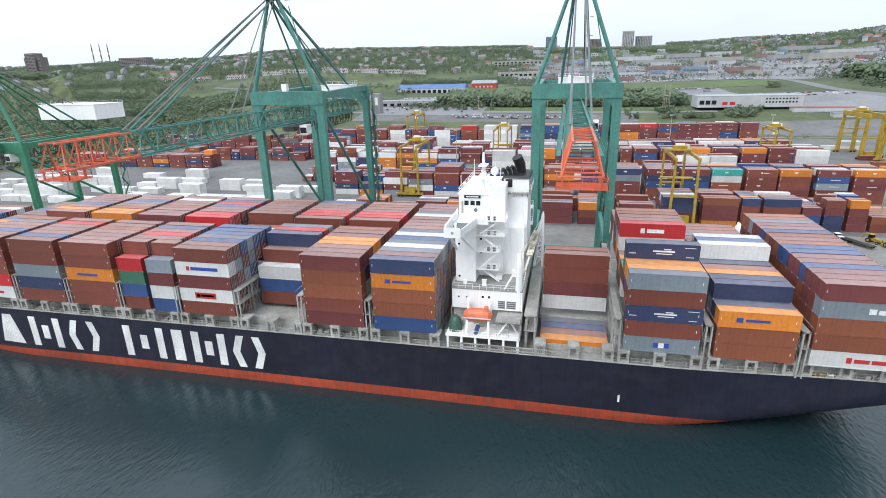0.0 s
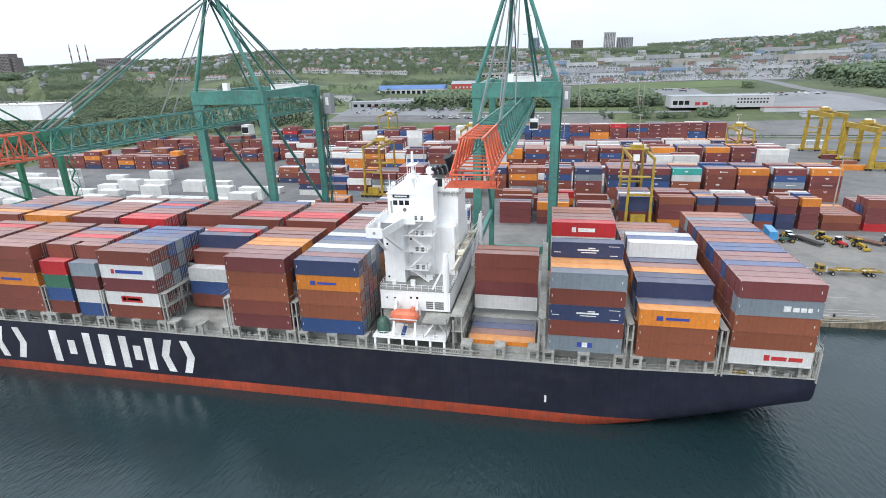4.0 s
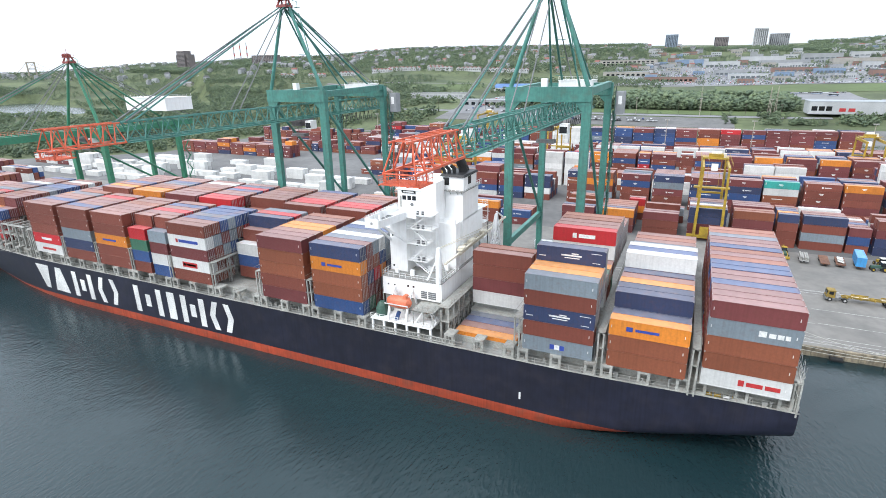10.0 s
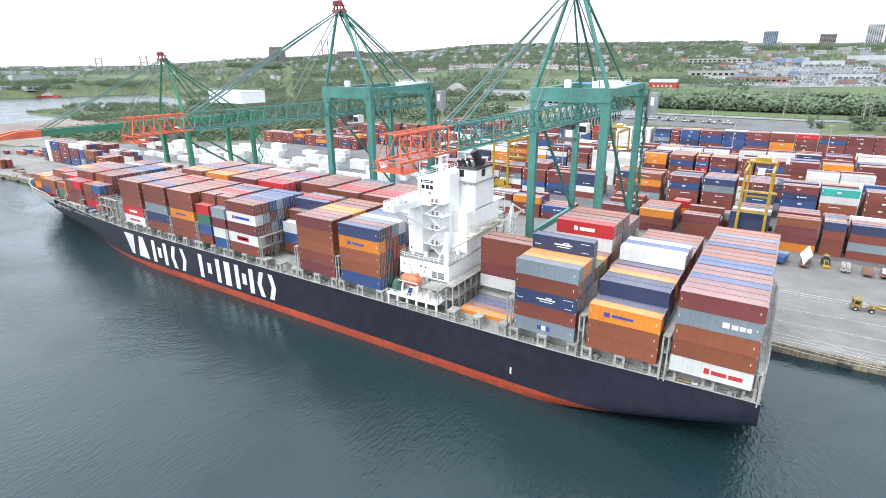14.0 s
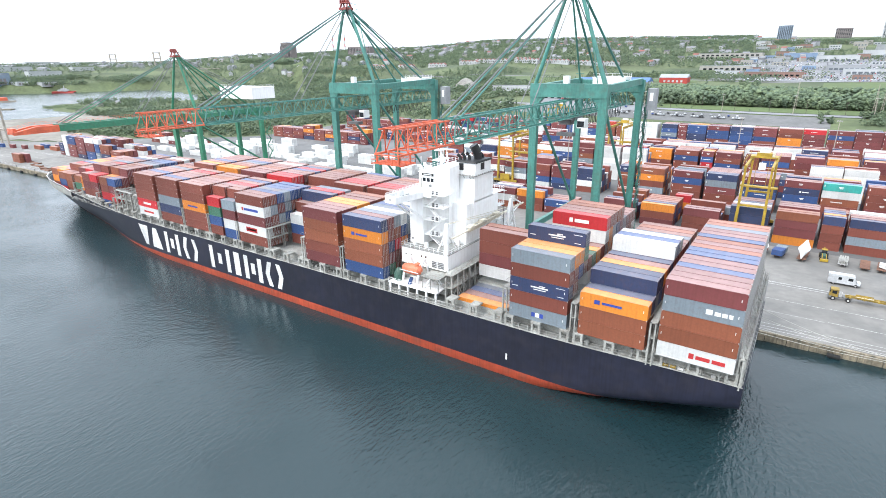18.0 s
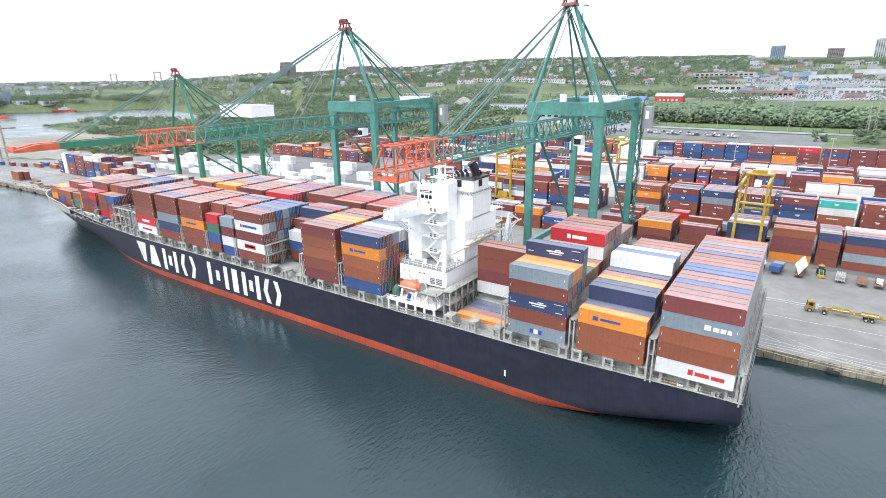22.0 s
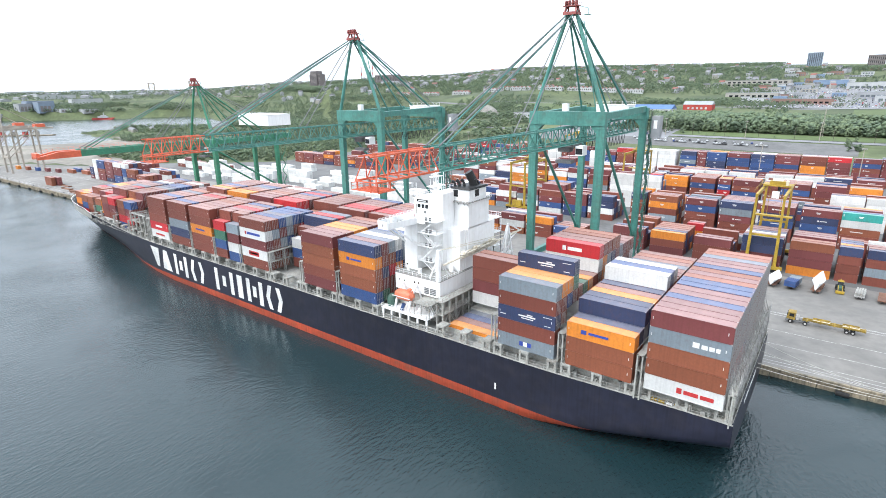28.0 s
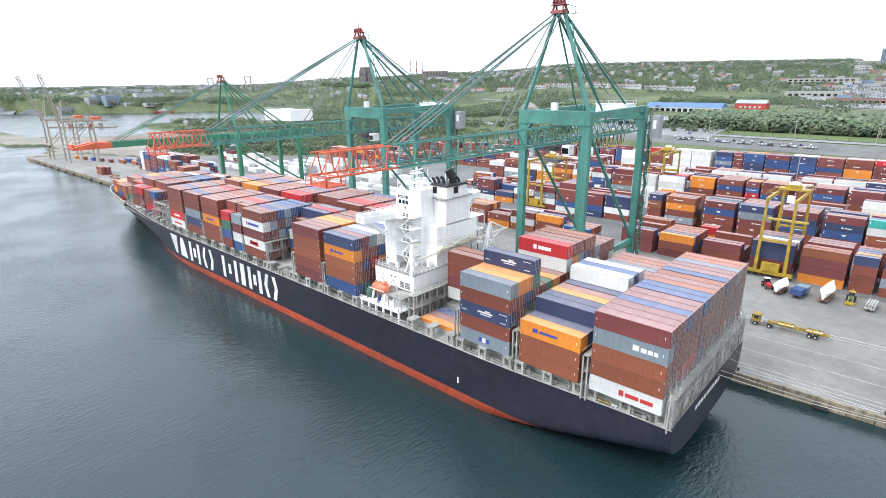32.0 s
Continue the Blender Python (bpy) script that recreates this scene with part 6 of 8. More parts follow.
def far_crane(x, y, lean):
    """A pale old crane with its boom raised."""
    cr = thing("quay_crane", "old pale grey-brown quay crane with its boom raised", "quay crane", (x, y, 3.0), "cranes on the quay")
    for sx in (-7, 7):
        for yy in (0, 22):
            g = Geo()
            g.box(sx - 0.6, sx + 0.6, yy - 0.6, yy + 0.6, 0, 36)
            part("leg", g, M_CGREY, cr)
    for z in (12, 33):
        for yy in (0, 22):
            g = Geo()
            g.box(-7, 7, yy - 0.6, yy + 0.6, z, z + 1.6)
            part("cross_beam", g, M_CGREY, cr)
    for sx in (-7, 7):
        g = Geo()
        g.beam((sx, 0, 12), (sx, 22, 34), 0.6)
        g.beam((sx, -2, 34.5), (sx, 34, 34.5), 1.0, 1.4)
        part("side_beam", g, M_CGREY, cr)
    g = Geo()
    truss(g, 0, 39, -2.2, 2.2, -1.0, 1.0, 10, 0.22)
    b = part("boom", g, M_CGREY, cr, "raised lattice boom")
    b.matrix_basis = Matrix.Translation((0, -1, 35)) @ Matrix.Rotation(radians(180 - 72 - lean), 4, "X")
    g = Geo()
    g.beam((-5, 0, 36), (0, 3, 52), 0.6)
    g.beam((5, 0, 36), (0, 3, 52), 0.6)
    g.beam((0, 3, 52), (0, 30, 35), 0.4)
    part("mast", g, M_CGREY, cr)
    g = Geo()
    g.box(-3.5, 3.5, 23, 30, 35.2, 37.6)
    part("machinery_house", g, M_CORANGE, cr, "orange machinery house")


far_crane(-520, 46, 0)
far_crane(-480, 49, 7)

# ---- container yard ----
rngy = random.Random(77)


def lane_y(x, y):
    """The lanes of the yard draw away from the quay towards the east."""
    return y + (x - 40) * line(y, [(118, 0.0225), (158, 0.035), (228, 0.065), (316, 0.10)])


def block(x0, x1, y0, deep, heights, mix, near=False, gap=0.75, tops=None, short=0.12, seed=1):
    """Rows of stacked containers along the quay; heights by slot."""
    rng = random.Random(seed)
    x, i = x0, 0
    while x < x1:
        length = 6.06 if rng.random() < short else LEN
        n = heights[i % len(heights)]
        for d in range(deep):
            nd = max(1, n - (rng.random() < 0.3) - (d > 3 and rng.random() < 0.3))
            for k in range(nd):
                key = rng.choice(mix)
                if k == nd - 1 and tops and rng.random() < 0.5:
                    key = rng.choice(tops)
                yy = lane_y(max(x, -60), y0) + WID / 2 + 2.85 * d
                if near and d == 0:
                    container(key, x + length / 2, yy, 3.0 + TIER * k, length, 0, "containers stacked in the yard", "in the yard")
                else:
                    far_box(key, x + length / 2, yy, 3.0 + TIER * k, length, mark=rng.random() * (d == 0))
        x += length + gap
        i += 1


YMIX = [B] * 8 + [MR] * 10 + [T] * 4 + [O] * 2 + [BL] * 3 + [N] * 4 + [GB] * 2 + [W] * 2
BACK = [MR] * 6 + [B] * 5 + [BL] * 5 + [N] * 3 + [T] * 2 + [R]
LETTER = {"b": B, "m": MR, "t": T, "o": O, "n": N, "u": BL, "g": GB, "w": W, "r": R, "e": TE, "k": GN}


def yard_row(y0, deep, slots, near=False, seed=1):
    """A block by slots: start, colours of the front column from below, length."""
    rng = random.Random(seed)
    for x, word, *rest in slots:
        length = rest[0] if rest else LEN
        n = len(word)
        for d in range(deep):
            nd = n if d < 2 else max(1, n - (rng.random() < 0.35))
            for k in range(nd):
                key = LETTER[word[k]] if d == 0 else rng.choice(YMIX)
                c = (x + length / 2, lane_y(max(x, -60), y0) + WID / 2 + 2.85 * d, 3.0 + TIER * k)
                if near and d == 0:
                    container(key, *c, length, 0, "containers stacked in the yard", "in the yard")
                else:
                    far_box(key, *c, length, mark=rng.random() * (d == 0 and word[k] != "w"))


S, XL = 6.06, 13.72
yard_row(122.0, 6, [(-7.3, "mmm"), (7.2, "mbo"), (22.6, "bbm"), (38.0, "mmnn"), (52.2, "ommt"), (65.6, "bbbn", S), (72.9, "bgbn"), (85.9, "bum", S), (93.2, "nnmb", S), (100.8, "mmmo", S), (108.4, "bt"), (122.0, "rmmb"), (136.4, "mbm")], True, 3)
yard_row(142.0, 2, [(-8, "mot"), (5.2, "mb"), (15.6, "bor", S), (22.8, "bn", S), (30.3, "bg", S), (66, "bmb")], True, 4)
yard_row(165.0, 6, [(-14.4, "bbbtn", S), (-6.4, "bgbot"), (9.2, "bbbum"), (22.7, "bbmgn"), (37.5, "bbunm"), (51.9, "bmunm"), (64.9, "bbtwe"), (79.1, "bmbbb"), (92.3, "bmbbo"), (107.0, "bbgum"), (121.2, "bbmmo")], False, 5)
block(-112, -30, 164.0, 6, [4, 3, 4, 4, 5, 4], YMIX, seed=5)
block(-96, -22, 118.5, 4, [2, 3, 2, 3, 3, 2, 1], YMIX, seed=6)
yard_row(201.0, 4, [(59.9, "wwwww"), (72.5, "wwwww"), (112.0, "wwwwww", XL), (-23.4, "wwwwww"), (-36.8, "wwwwww")], False, 7)
yard_row(228.0, 6, [(-24, "bbbmr", S), (-16.5, "bbboo"), (-3.0, "bbbub"), (3.9 + 6.5, "bbrum", S), (17.2, "bbubm"), (31.5, "bbbbb", S), (38.8, "bbbum"), (52.8, "bbbmm"), (66.3, "bbmbo"), (80.8, "bbbmm"), (94.8, "bbmmo"), (108.5, "bbmbm"), (122.2, "bbbbm")], False, 8)
block(-150, -40, 228.0, 6, [4, 5, 4, 4, 5, 4, 5, 5], YMIX, tops=[W, W, T, MR], seed=8)
block(-145, -52, 194.0, 4, [2, 3, 2, 3, 2, 3], YMIX, tops=[W, B], seed=28)
block(-10, 56, 196.0, 4, [3, 3, 2, 3, 4], YMIX, tops=[W, B], seed=29)
yard_row(277.0, 6, [(-33, "bbmm"), (-19.5, "bbww", XL), (-5.5, "bbww"), (7.5, "bbww", XL), (21.4, "bmg", 4.6), (26.5, "bmww", XL), (40.9, "bbww", XL), (54.9, "bbmn"), (69.0, "bmbm"), (83.6, "bbww", XL), (97.9, "bmww"), (111.5, "bbnn"), (125.5, "bmmb")], False, 9)
block(-190, -40, 274.0, 6, [4, 4, 5, 3, 4], YMIX, tops=[W, W, MR], seed=9)
yard_row(330.0, 5, [(-32.5, "mmugun", 10.6), (-21.5, "mmmmmm", S - 0.3), (-15.5, "mmnnuu"), (-2.9, "mmbuum", XL), (11.1, "mmuuun", XL), (25.0, "mmbumm", XL), (39.2, "bboobb", XL), (53.3, "mmmmmr"), (66.5, "mmmbum", XL), (80.6, "bbmmmm", XL), (94.6, "bbbmmm", XL), (108.6, "bbuubm"), (122.5, "bbbbmm")], False, 11)
block(-215, -62, 330.0, 5, [5, 6, 5, 5, 6], BACK, seed=11, gap=0.9)
for x in (-128, -92, -53.5, -40.8):
    for k in range(5 + (x > -60)):
        for d in range(4):
            far_box(W, x, 320.6 + 2.85 * d, 3 + TIER * k)
# pale reefers in long low rows on the open ground
rng = random.Random(31)
for y, x0, x1, hi in ((126, -345, -118, 1), (138, -335, -112, 2), (150, -330, -122, 2), (163, -322, -128, 2), (176, -318, -150, 1), (189, -318, -170, 2)):
    x = x0
    while x < x1:
        if rng.random() < 0.72:
            for k in range(rng.choice((1, 1, hi))):
                for d in range(2):
                    far_box(W, x, y + 2.7 * d, 3 + TIER * k)
        x += rng.choice((12.6, 12.9, 13.4, 17.0))
block(-338, -234, 230.0, 4, [3, 3, 3, 4, 3], [MR, MR, B, MR, MR, N, B, MR, O], seed=13)
block(-300, -178, 265.0, 4, [3, 2, 3, 2], [MR, B, MR, T, B, N], seed=12)
block(-330, -205, 318.0, 4, [4, 3, 4], [MR, MR, B, B, T, B, N], seed=14)
yard_row(78.0, 4, [(-392, "mnn", S), (-384.5, "wwwww", S), (-377.5, "mmbuu"), (-364, "nmmmm"), (-350.5, "uummw"), (-337, "gguuw", S), (-330, "bnbt"), (-316, "bob")], False, 15)
yard_row(98.0, 3, [(-396, "mbm"), (-382, "mwww"), (-368, "bbmw"), (-354, "wwmm"), (-340, "bmw"), (-326, "wwb")], False, 17)
block(-400, -330, 150.0, 3, [2, 3, 2], [W, W, MR, B], seed=16)
for x, y, key, n in ((-503, 61, O, 1), (-489, 64, T, 1), (-476, 67, BL, 1), (-463, 70, MR, 1), (-449, 73, MR, 1), (-436, 78, T, 1), (-440, 84, BL, 1), (-424, 88, MR, 1), (-418, 82, T, 1), (-381, 46, T, 2), (-378, 49, MR, 2)):
    for k in range(n):
        far_box(key, x, y, 3 + TIER * k, S if x < -440 else LEN)
for x, y, a in ((-352, 46, 4), (-338, 45, -3), (-326, 47, 8), (-365, 50, 2), (-330, 43, 0)):
    v = Geo()
    v.box(-6, 6, -1.2, 1.2, 0.0, 0.35)
    for e in (-5.9, 5.7):
        v.box(e, e + 0.2, -1.2, 1.2, 0.35, 0.8)
    r = part("flat_rack", v, M_RUST, at=pose(x, y, 3.0, 0, 0, a))
    tagged(r, "empty rusty steel flat rack lying on the apron", "flat rack", "flat racks")
for x, y, key, n in ((190, 329, W, 2), (190, 332, W, 2), (179, 330, W, 1), (178, 262, T, 1), (182, 285, MR, 1), (176, 248, O, 1), (198, 262, BL, 1)):
    for k in range(n):
        far_box(key, x, y, 3 + TIER * k)
tagged(part("container_stack", stack, J_MATS), "long rows of stacked brown, blue and white containers in the yard", "container stacks", kind="stuff")


def yard_gantry(x, y, wide=24.0, high=23.6, rz=0, label="yellow rubber-tyred yard gantry straddling container rows", k=0.32):
    """Rubber-tyred gantry, its span across the rows."""
    ga = thing("yard_gantry", label, "gantry crane", (x, y, 3.0), "yard gantries", rz)
    h = wide / 2
    for sy in (-h, h):
        for sx in (-4.3, 4.3):
            g = Geo()
            g.hexa([(sx - k * 1.6, sy - 0.5, 1.6), (sx + k * 1.6, sy - 0.5, 1.6), (sx + k * 1.6, sy + 0.5, 1.6), (sx - k * 1.6, sy + 0.5, 1.6),
                    (sx * 0.92 - k, sy - 0.5, high), (sx * 0.92 + k, sy - 0.5, high), (sx * 0.92 + k, sy + 0.5, high), (sx * 0.92 - k, sy + 0.5, high)])
            part("leg", g, M_YELLOW, ga)
        g = Geo()
        g.box(-6.6, 6.6, sy - 0.6, sy + 0.6, 1.2, 2.2)
        sill = part("sill_beam", g, M_YELLOW, ga)
        g = Geo()
        g.box(-4.1, 4.1, sy - 0.35, sy + 0.35, 12.2, 12.9)
        part("cross_beam", g, M_YELLOW, ga)
        for sx in (-5.9, -4.0, 4.0, 5.9):
            w = Geo()
            w.tube((sx, sy - 0.3, 0.75), (sx, sy + 0.3, 0.75), 0.75, 12)
            part("wheel", w, M_RUBBER, sill)
    for sx in (-4.0, 4.0):
        g = Geo()
        g.box(sx - k - 0.05, sx + k + 0.05, -h - 0.8, h + 0.8, high - 1.6 * (k > 0.6), high + 1.15)
        part("girder", g, M_YELLOW, ga)
        r = Geo()
        rail_run(r, [(sx + (0.9 if sx > 0 else -0.9), -h, high + 1.5), (sx + (0.9 if sx > 0 else -0.9), h, high + 1.5)], 1.0, 3.0)
        part("walkway_rail", r, M_YELLOW, ga)
    g = Geo()
    g.box(-4.3, 4.3, 2.0, 6.8, high + 1.6, high + 2.1)
    g.box(-2.4, 2.4, 2.8, 5.8, high + 2.1, high + 3.3)
    tr = part("trolley", g, M_YELLOW, ga, "yellow hoist trolley")
    g = Geo()
    g.tube((-1.6, 4.3, high + 3.4), (1.6, 4.3, high + 3.4), 0.8, 10)
    g.box(2.5, 3.3, 3.0, 5.0, high + 2.1, high + 3.6)
    part("hoist_drum", g, M_BUFF, tr)
    g = Geo()
    g.box(-1.1, 1.1, 2.0, 4.0, high - 2.6, high - 0.3)
    part("cab", g, M_WHITE, ga, "white operator cab")
    g = Geo()
    g.box(-2.6, 2.6, -h - 0.9, -h + 0.9, 2.2, 5.0)
    part("engine_house", g, M_YELLOW, ga, "yellow engine house on the sill")
    g = Geo()
    g.box(-6.1, 6.1, 2.9, 5.1, high - 9.5, high - 9.0)
    for a in (-2, 2):
        for b in (3.2, 4.8):
            g.tube((a, b, high - 9), (a, b, high + 1.6), 0.04, 5)
    part("spreader", g, M_YELLOW, ga, "yellow container spreader")
    return ga


yard_gantry(44.6, 132.6, 25.2, 25.4)
yard_gantry(119.0, 257.5, 21.0, 21.0)
yard_gantry(-72.0, 170.5)
yard_gantry(-118.0, 338.0)
yard_gantry(-36.0, 238.0)
yard_gantry(187.0, 261.5, 33, 22, k=0.95, label="heavy yellow yard gantry parked beyond the stacks")
yard_gantry(182.0, 303.0, 30, 26, k=0.8, label="heavy yellow yard gantry parked beyond the stacks")


def light_pole(x, y, h=28):
    g = Geo()
    g.tube((0, 0, 0), (0, 0, h), 0.32, 8, r2=0.14)
    ob = part("light_mast", g, M_CGREY, at=pose(x, y, ground_z(x, y)))
    tagged(ob, "tall slim yard light mast", "light mast", "light masts")
    g = Geo()
    g.box(-1.4, 1.4, -0.25, 0.25, h - 0.2, h + 0.2)
    for i in range(4):
        g.box(-1.3 + 0.75 * i, -0.9 + 0.75 * i, -0.5, -0.2, h - 0.5, h + 0.1)
    part("lamp_head", g, M_LASH, ob)


for x, y in ((113, 128), (20, 300), (-60, 215), (-120, 250), (70, 304), (-200, 300), (130, 300), (-20, 515), (40, 517), (-95, 516), (100, 514)):
    light_pole(x, y, 26 if y < 310 else 17)

# ---- vegetation ----
def tuft(g, c, r, rng, mi):
    """An uneven clump of leaves."""
    k = len(g.v)
    for d in ((1, 0, 0), (0, 1, 0), (-1, 0, 0), (0, -1, 0), (0, 0, 1), (0, 0, -1)):
        s = r * rng.uniform(0.55, 1.25)
        g.v.append((c[0] + d[0] * s + rng.uniform(-0.3, 0.3) * r, c[1] + d[1] * s + rng.uniform(-0.3, 0.3) * r, c[2] + d[2] * s * 0.8 + rng.uniform(-0.2, 0.2) * r))
    for a in ((0, 1, 4), (1, 2, 4), (2, 3, 4), (3, 0, 4), (1, 0, 5), (2, 1, 5), (3, 2, 5), (0, 3, 5)):
        g.f.append((k + a[0], k + a[1], k + a[2]))
        g.m.append(mi)


def crown(g, x, y, z, h, w, n, rng, mi=None):
    kind = rng.choices((0, 1, 2), (5, 3, 3))[0] if mi is None else mi
    for i in range(n):
        t = (i + 0.5) / n
        rr = w * 0.5 * math.sin(math.pi * (0.12 + 0.80 * t)) ** 0.7
        a = rng.uniform(0, 6.283)
        q = rr * math.sqrt(rng.random())
        tuft(g, (x + q * math.cos(a), y + q * math.sin(a), z + h * (0.22 + 0.72 * t)), w * rng.uniform(0.11, 0.21), rng, kind)


def tree_mesh(seed):
    rng = random.Random(seed)
    tr, cr = Geo(), Geo()
    h = 10.0
    tr.tube((0, 0, -1.0), (0.1, 0, h * 0.45), 0.22, 6, r2=0.13)
    tr.tube((0.1, 0, h * 0.45), (0.0, 0.2, h * 0.85), 0.13, 5, r2=0.04)
    for i in range(5):
        a = 1.26 * i
        z = h * (0.32 + 0.08 * i)
        tr.tube((0.08, 0, z), (1.7 * math.cos(a), 1.7 * math.sin(a), z + 1.5), 0.07, 5, r2=0.02)
    crown(cr, 0, 0, 0.0, h, rng.uniform(6.5, 8.5), 42, rng, seed % 3)
    leaves = cr.mesh("crown", M_LEAF)
    leaves.shade_smooth()
    return tr.mesh("trunk", M_BARK), leaves


def woods():
    rng = random.Random(101)
    meshes = [tree_mesh(i) for i in range(6)]
    for i in range(150):
        x = -75 + 1.36 * i + rng.uniform(-2, 2)
        y = 549 + 10 * noise.noise((x / 40, 0.0, 8.0)) + rng.uniform(0, 14) + (12 if i % 2 else 0)
        tr, cr = meshes[rng.randrange(6)]
        t = part("tree", tr, None, at=pose(x, y, ground_z(x, y), 0, 0, rng.uniform(0, 360)) @ Matrix.Scale(rng.uniform(0.6, 1.05), 4))
        tagged(t, "leafy green broadleaf tree at the edge of the wood", "tree", "trees behind the yard")
        part("crown", cr, None, t, "ragged green leaves")
    g = Geo()

    def scatter(n, x0, x1, y0, y1, h0, h1, clumps, keep=lambda x, y: True):
        for _ in range(n):
            x, y = rng.uniform(x0, x1), rng.uniform(y0, y1)
            if not keep(x, y) or shore_far(x, y) < 4:
                continue
            h = rng.uniform(h0, h1)
            crown(g, x, y, ground_z(x, y) - 0.16 * h, h, h * rng.uniform(0.75, 1.1), clumps, rng)

    thick = lambda x, y: noise.noise((x / 55, y / 55, 2.0)) > -0.28
    patch = lambda x, y: noise.noise((x / 90, y / 90, 5.0)) > 0.0
    scatter(1900, -150, 128, 556, 665, 9, 17, 22, thick)
    scatter(260, 60, 190, 486, 520, 4, 8, 14, lambda x, y: noise.noise((x / 35, y / 35, 4.0)) > -0.1)
    scatter(90, -150, 125, 522, 548, 1.5, 4, 8, lambda x, y: noise.noise((x / 30, y / 30, 4.0)) > 0.15)
    scatter(45, -190, -80, 525, 560, 5, 8, 14)
    scatter(4600, -860, -235, 405, 780, 7, 12, 9, lambda x, y: y > 418 and thick(x, y) and (x > -700 or y > 470) and (x < -430 or noise.noise((x / 40, y / 40, 2.5)) > 0.12))
    scatter(900, -735, -560, 235, 420, 5, 10, 9)
    scatter(1500, -600, -352, 138, 405, 5, 10, 9, lambda x, y: x < yard_left(y) - 7 and x > -600 + 0.5 * (235 - min(y, 235)))
    scatter(420, -985, -790, 290, 440, 6, 11, 9, lambda x, y: noise.noise((x / 50, y / 50, 6.0)) > -0.1 and y > 315)
    scatter(160, -940, -800, 262, 300, 2, 5, 6)
    scatter(500, -560, -300, 405, 470, 3, 6, 9)
    scatter(2400, -1150, -560, 560, 1000, 7, 12, 7, lambda x, y: patch(x, y) and y > 0.3 * (-x) + 180)
    scatter(2200, -560, 60, 600, 1060, 6, 11, 7, lambda x, y: noise.noise((x / 90, y / 90, 5.0)) > -0.12 and not (y > 855 and x > -460 and x < -110) and not (-300 < x < -90 and y < 850) and not (y > 780 and y < 1000 and x > -20))
    scatter(400, -320, -110, 930, 1040, 7, 12, 8, thick)
    hill = lambda x, y: -50 < math.degrees(math.atan2(x - 40, y + 80)) < -5 and noise.noise((x / 160, y / 160, 1.0)) > -0.5
    scatter(22000, -1900, 160, 1150, 2500, 8, 15, 5, hill)
    scatter(1500, -1500, -300, 1060, 1350, 8, 13, 5, hill)
    right = lambda x, y: 8 < math.degrees(math.atan2(x - 40, y + 80)) < 40
    scatter(8500, 300, 1500, 1480, 2700, 9, 16, 4, lambda x, y: right(x, y) and noise.noise((x / 130, y / 130, 7.0)) > -0.4)
    scatter(260, 405, 580, 700, 940, 17, 28, 26, lambda x, y: x > 405 + 0.12 * (y - 700))
    scatter(240, 380, 580, 690, 960, 7, 12, 10, lambda x, y: x > 375 + 0.12 * (y - 700))
    scatter(60, 270, 300, 760, 800, 8, 12, 12, lambda x, y: math.hypot(x - 282, y - 776) < 9)
    scatter(2400, -100, 780, 985, 1800, 5, 11, 8, lambda x, y: noise.noise((x / 55, y / 55, 3.0)) > 0.12)
    scatter(1500, -110, 780, 960, 1780, 4, 9, 7)
    scatter(2600, -1500, -760, 640, 1100, 6, 11, 5, lambda x, y: noise.noise((x / 110, y / 110, 3.0)) > -0.2)
    # a belt of trees along the far shore, open in places
    for _ in range(2400):
        y = rng.uniform(-300, 720)
        x = line(y, FARSHORE) - rng.uniform(14, 190)
        if noise.noise((x / 90, y / 90, 8.0)) > -0.2:
            h = rng.uniform(8, 14)
            crown(g, x, y, ground_z(x, y) - 0.16 * h, h, h * rng.uniform(0.9, 1.3), 5, rng)
    scatter(14000, -3400, -1450, -200, 2200, 9, 16, 3, lambda x, y: noise.noise((x / 170, y / 170, 4.0)) > -0.2)
    scatter(5000, -2600, -1000, 900, 2800, 9, 15, 3, lambda x, y: noise.noise((x / 190, y / 190, 9.0)) > -0.15)
    scatter(2600, -330, 420, 1740, 2000, 8, 15, 5, lambda x, y: noise.noise((x / 120, y / 120, 2.0)) > -0.35)
    scatter(700, -1640, -1400, 1130, 1258, 13, 19, 8)
    wood = part("woodland", g, M_LEAF)
    wood.data.shade_smooth()
    tagged(wood, "dense green summer woodland over the hills", "woodland", kind="stuff")
    s = Geo()
    for _ in range(900):
        x, y = rng.uniform(-330, 190), rng.uniform(388, 408)
        crown(s, x, y, ground_z(x, y) - 0.2, rng.uniform(0.8, 2.2), rng.uniform(1.2, 2.8), 3, rng)
    tagged(part("scrub", s, M_LEAF), "low scrub and weeds along the yard fence", "scrub", kind="stuff")


woods()


# ---- buildings behind the yard ----
def lay(x0, x1, y0, y1, m, name, label, lift=0.25, nx=12, ny=12):
    """A paved or mown area that follows the ground."""
    g = Geo()
    for i in range(nx):
        for j in range(ny):
            a, b = x0 + (x1 - x0) * i / nx, x0 + (x1 - x0) * (i + 1) / nx
            c, d = y0 + (y1 - y0) * j / ny, y0 + (y1 - y0) * (j + 1) / ny
            g.face([(a, c, ground_z(a, c) + lift), (b, c, ground_z(b, c) + lift), (b, d, ground_z(b, d) + lift), (a, d, ground_z(a, d) + lift)])
    setting(name, g, m, label, "pavement")


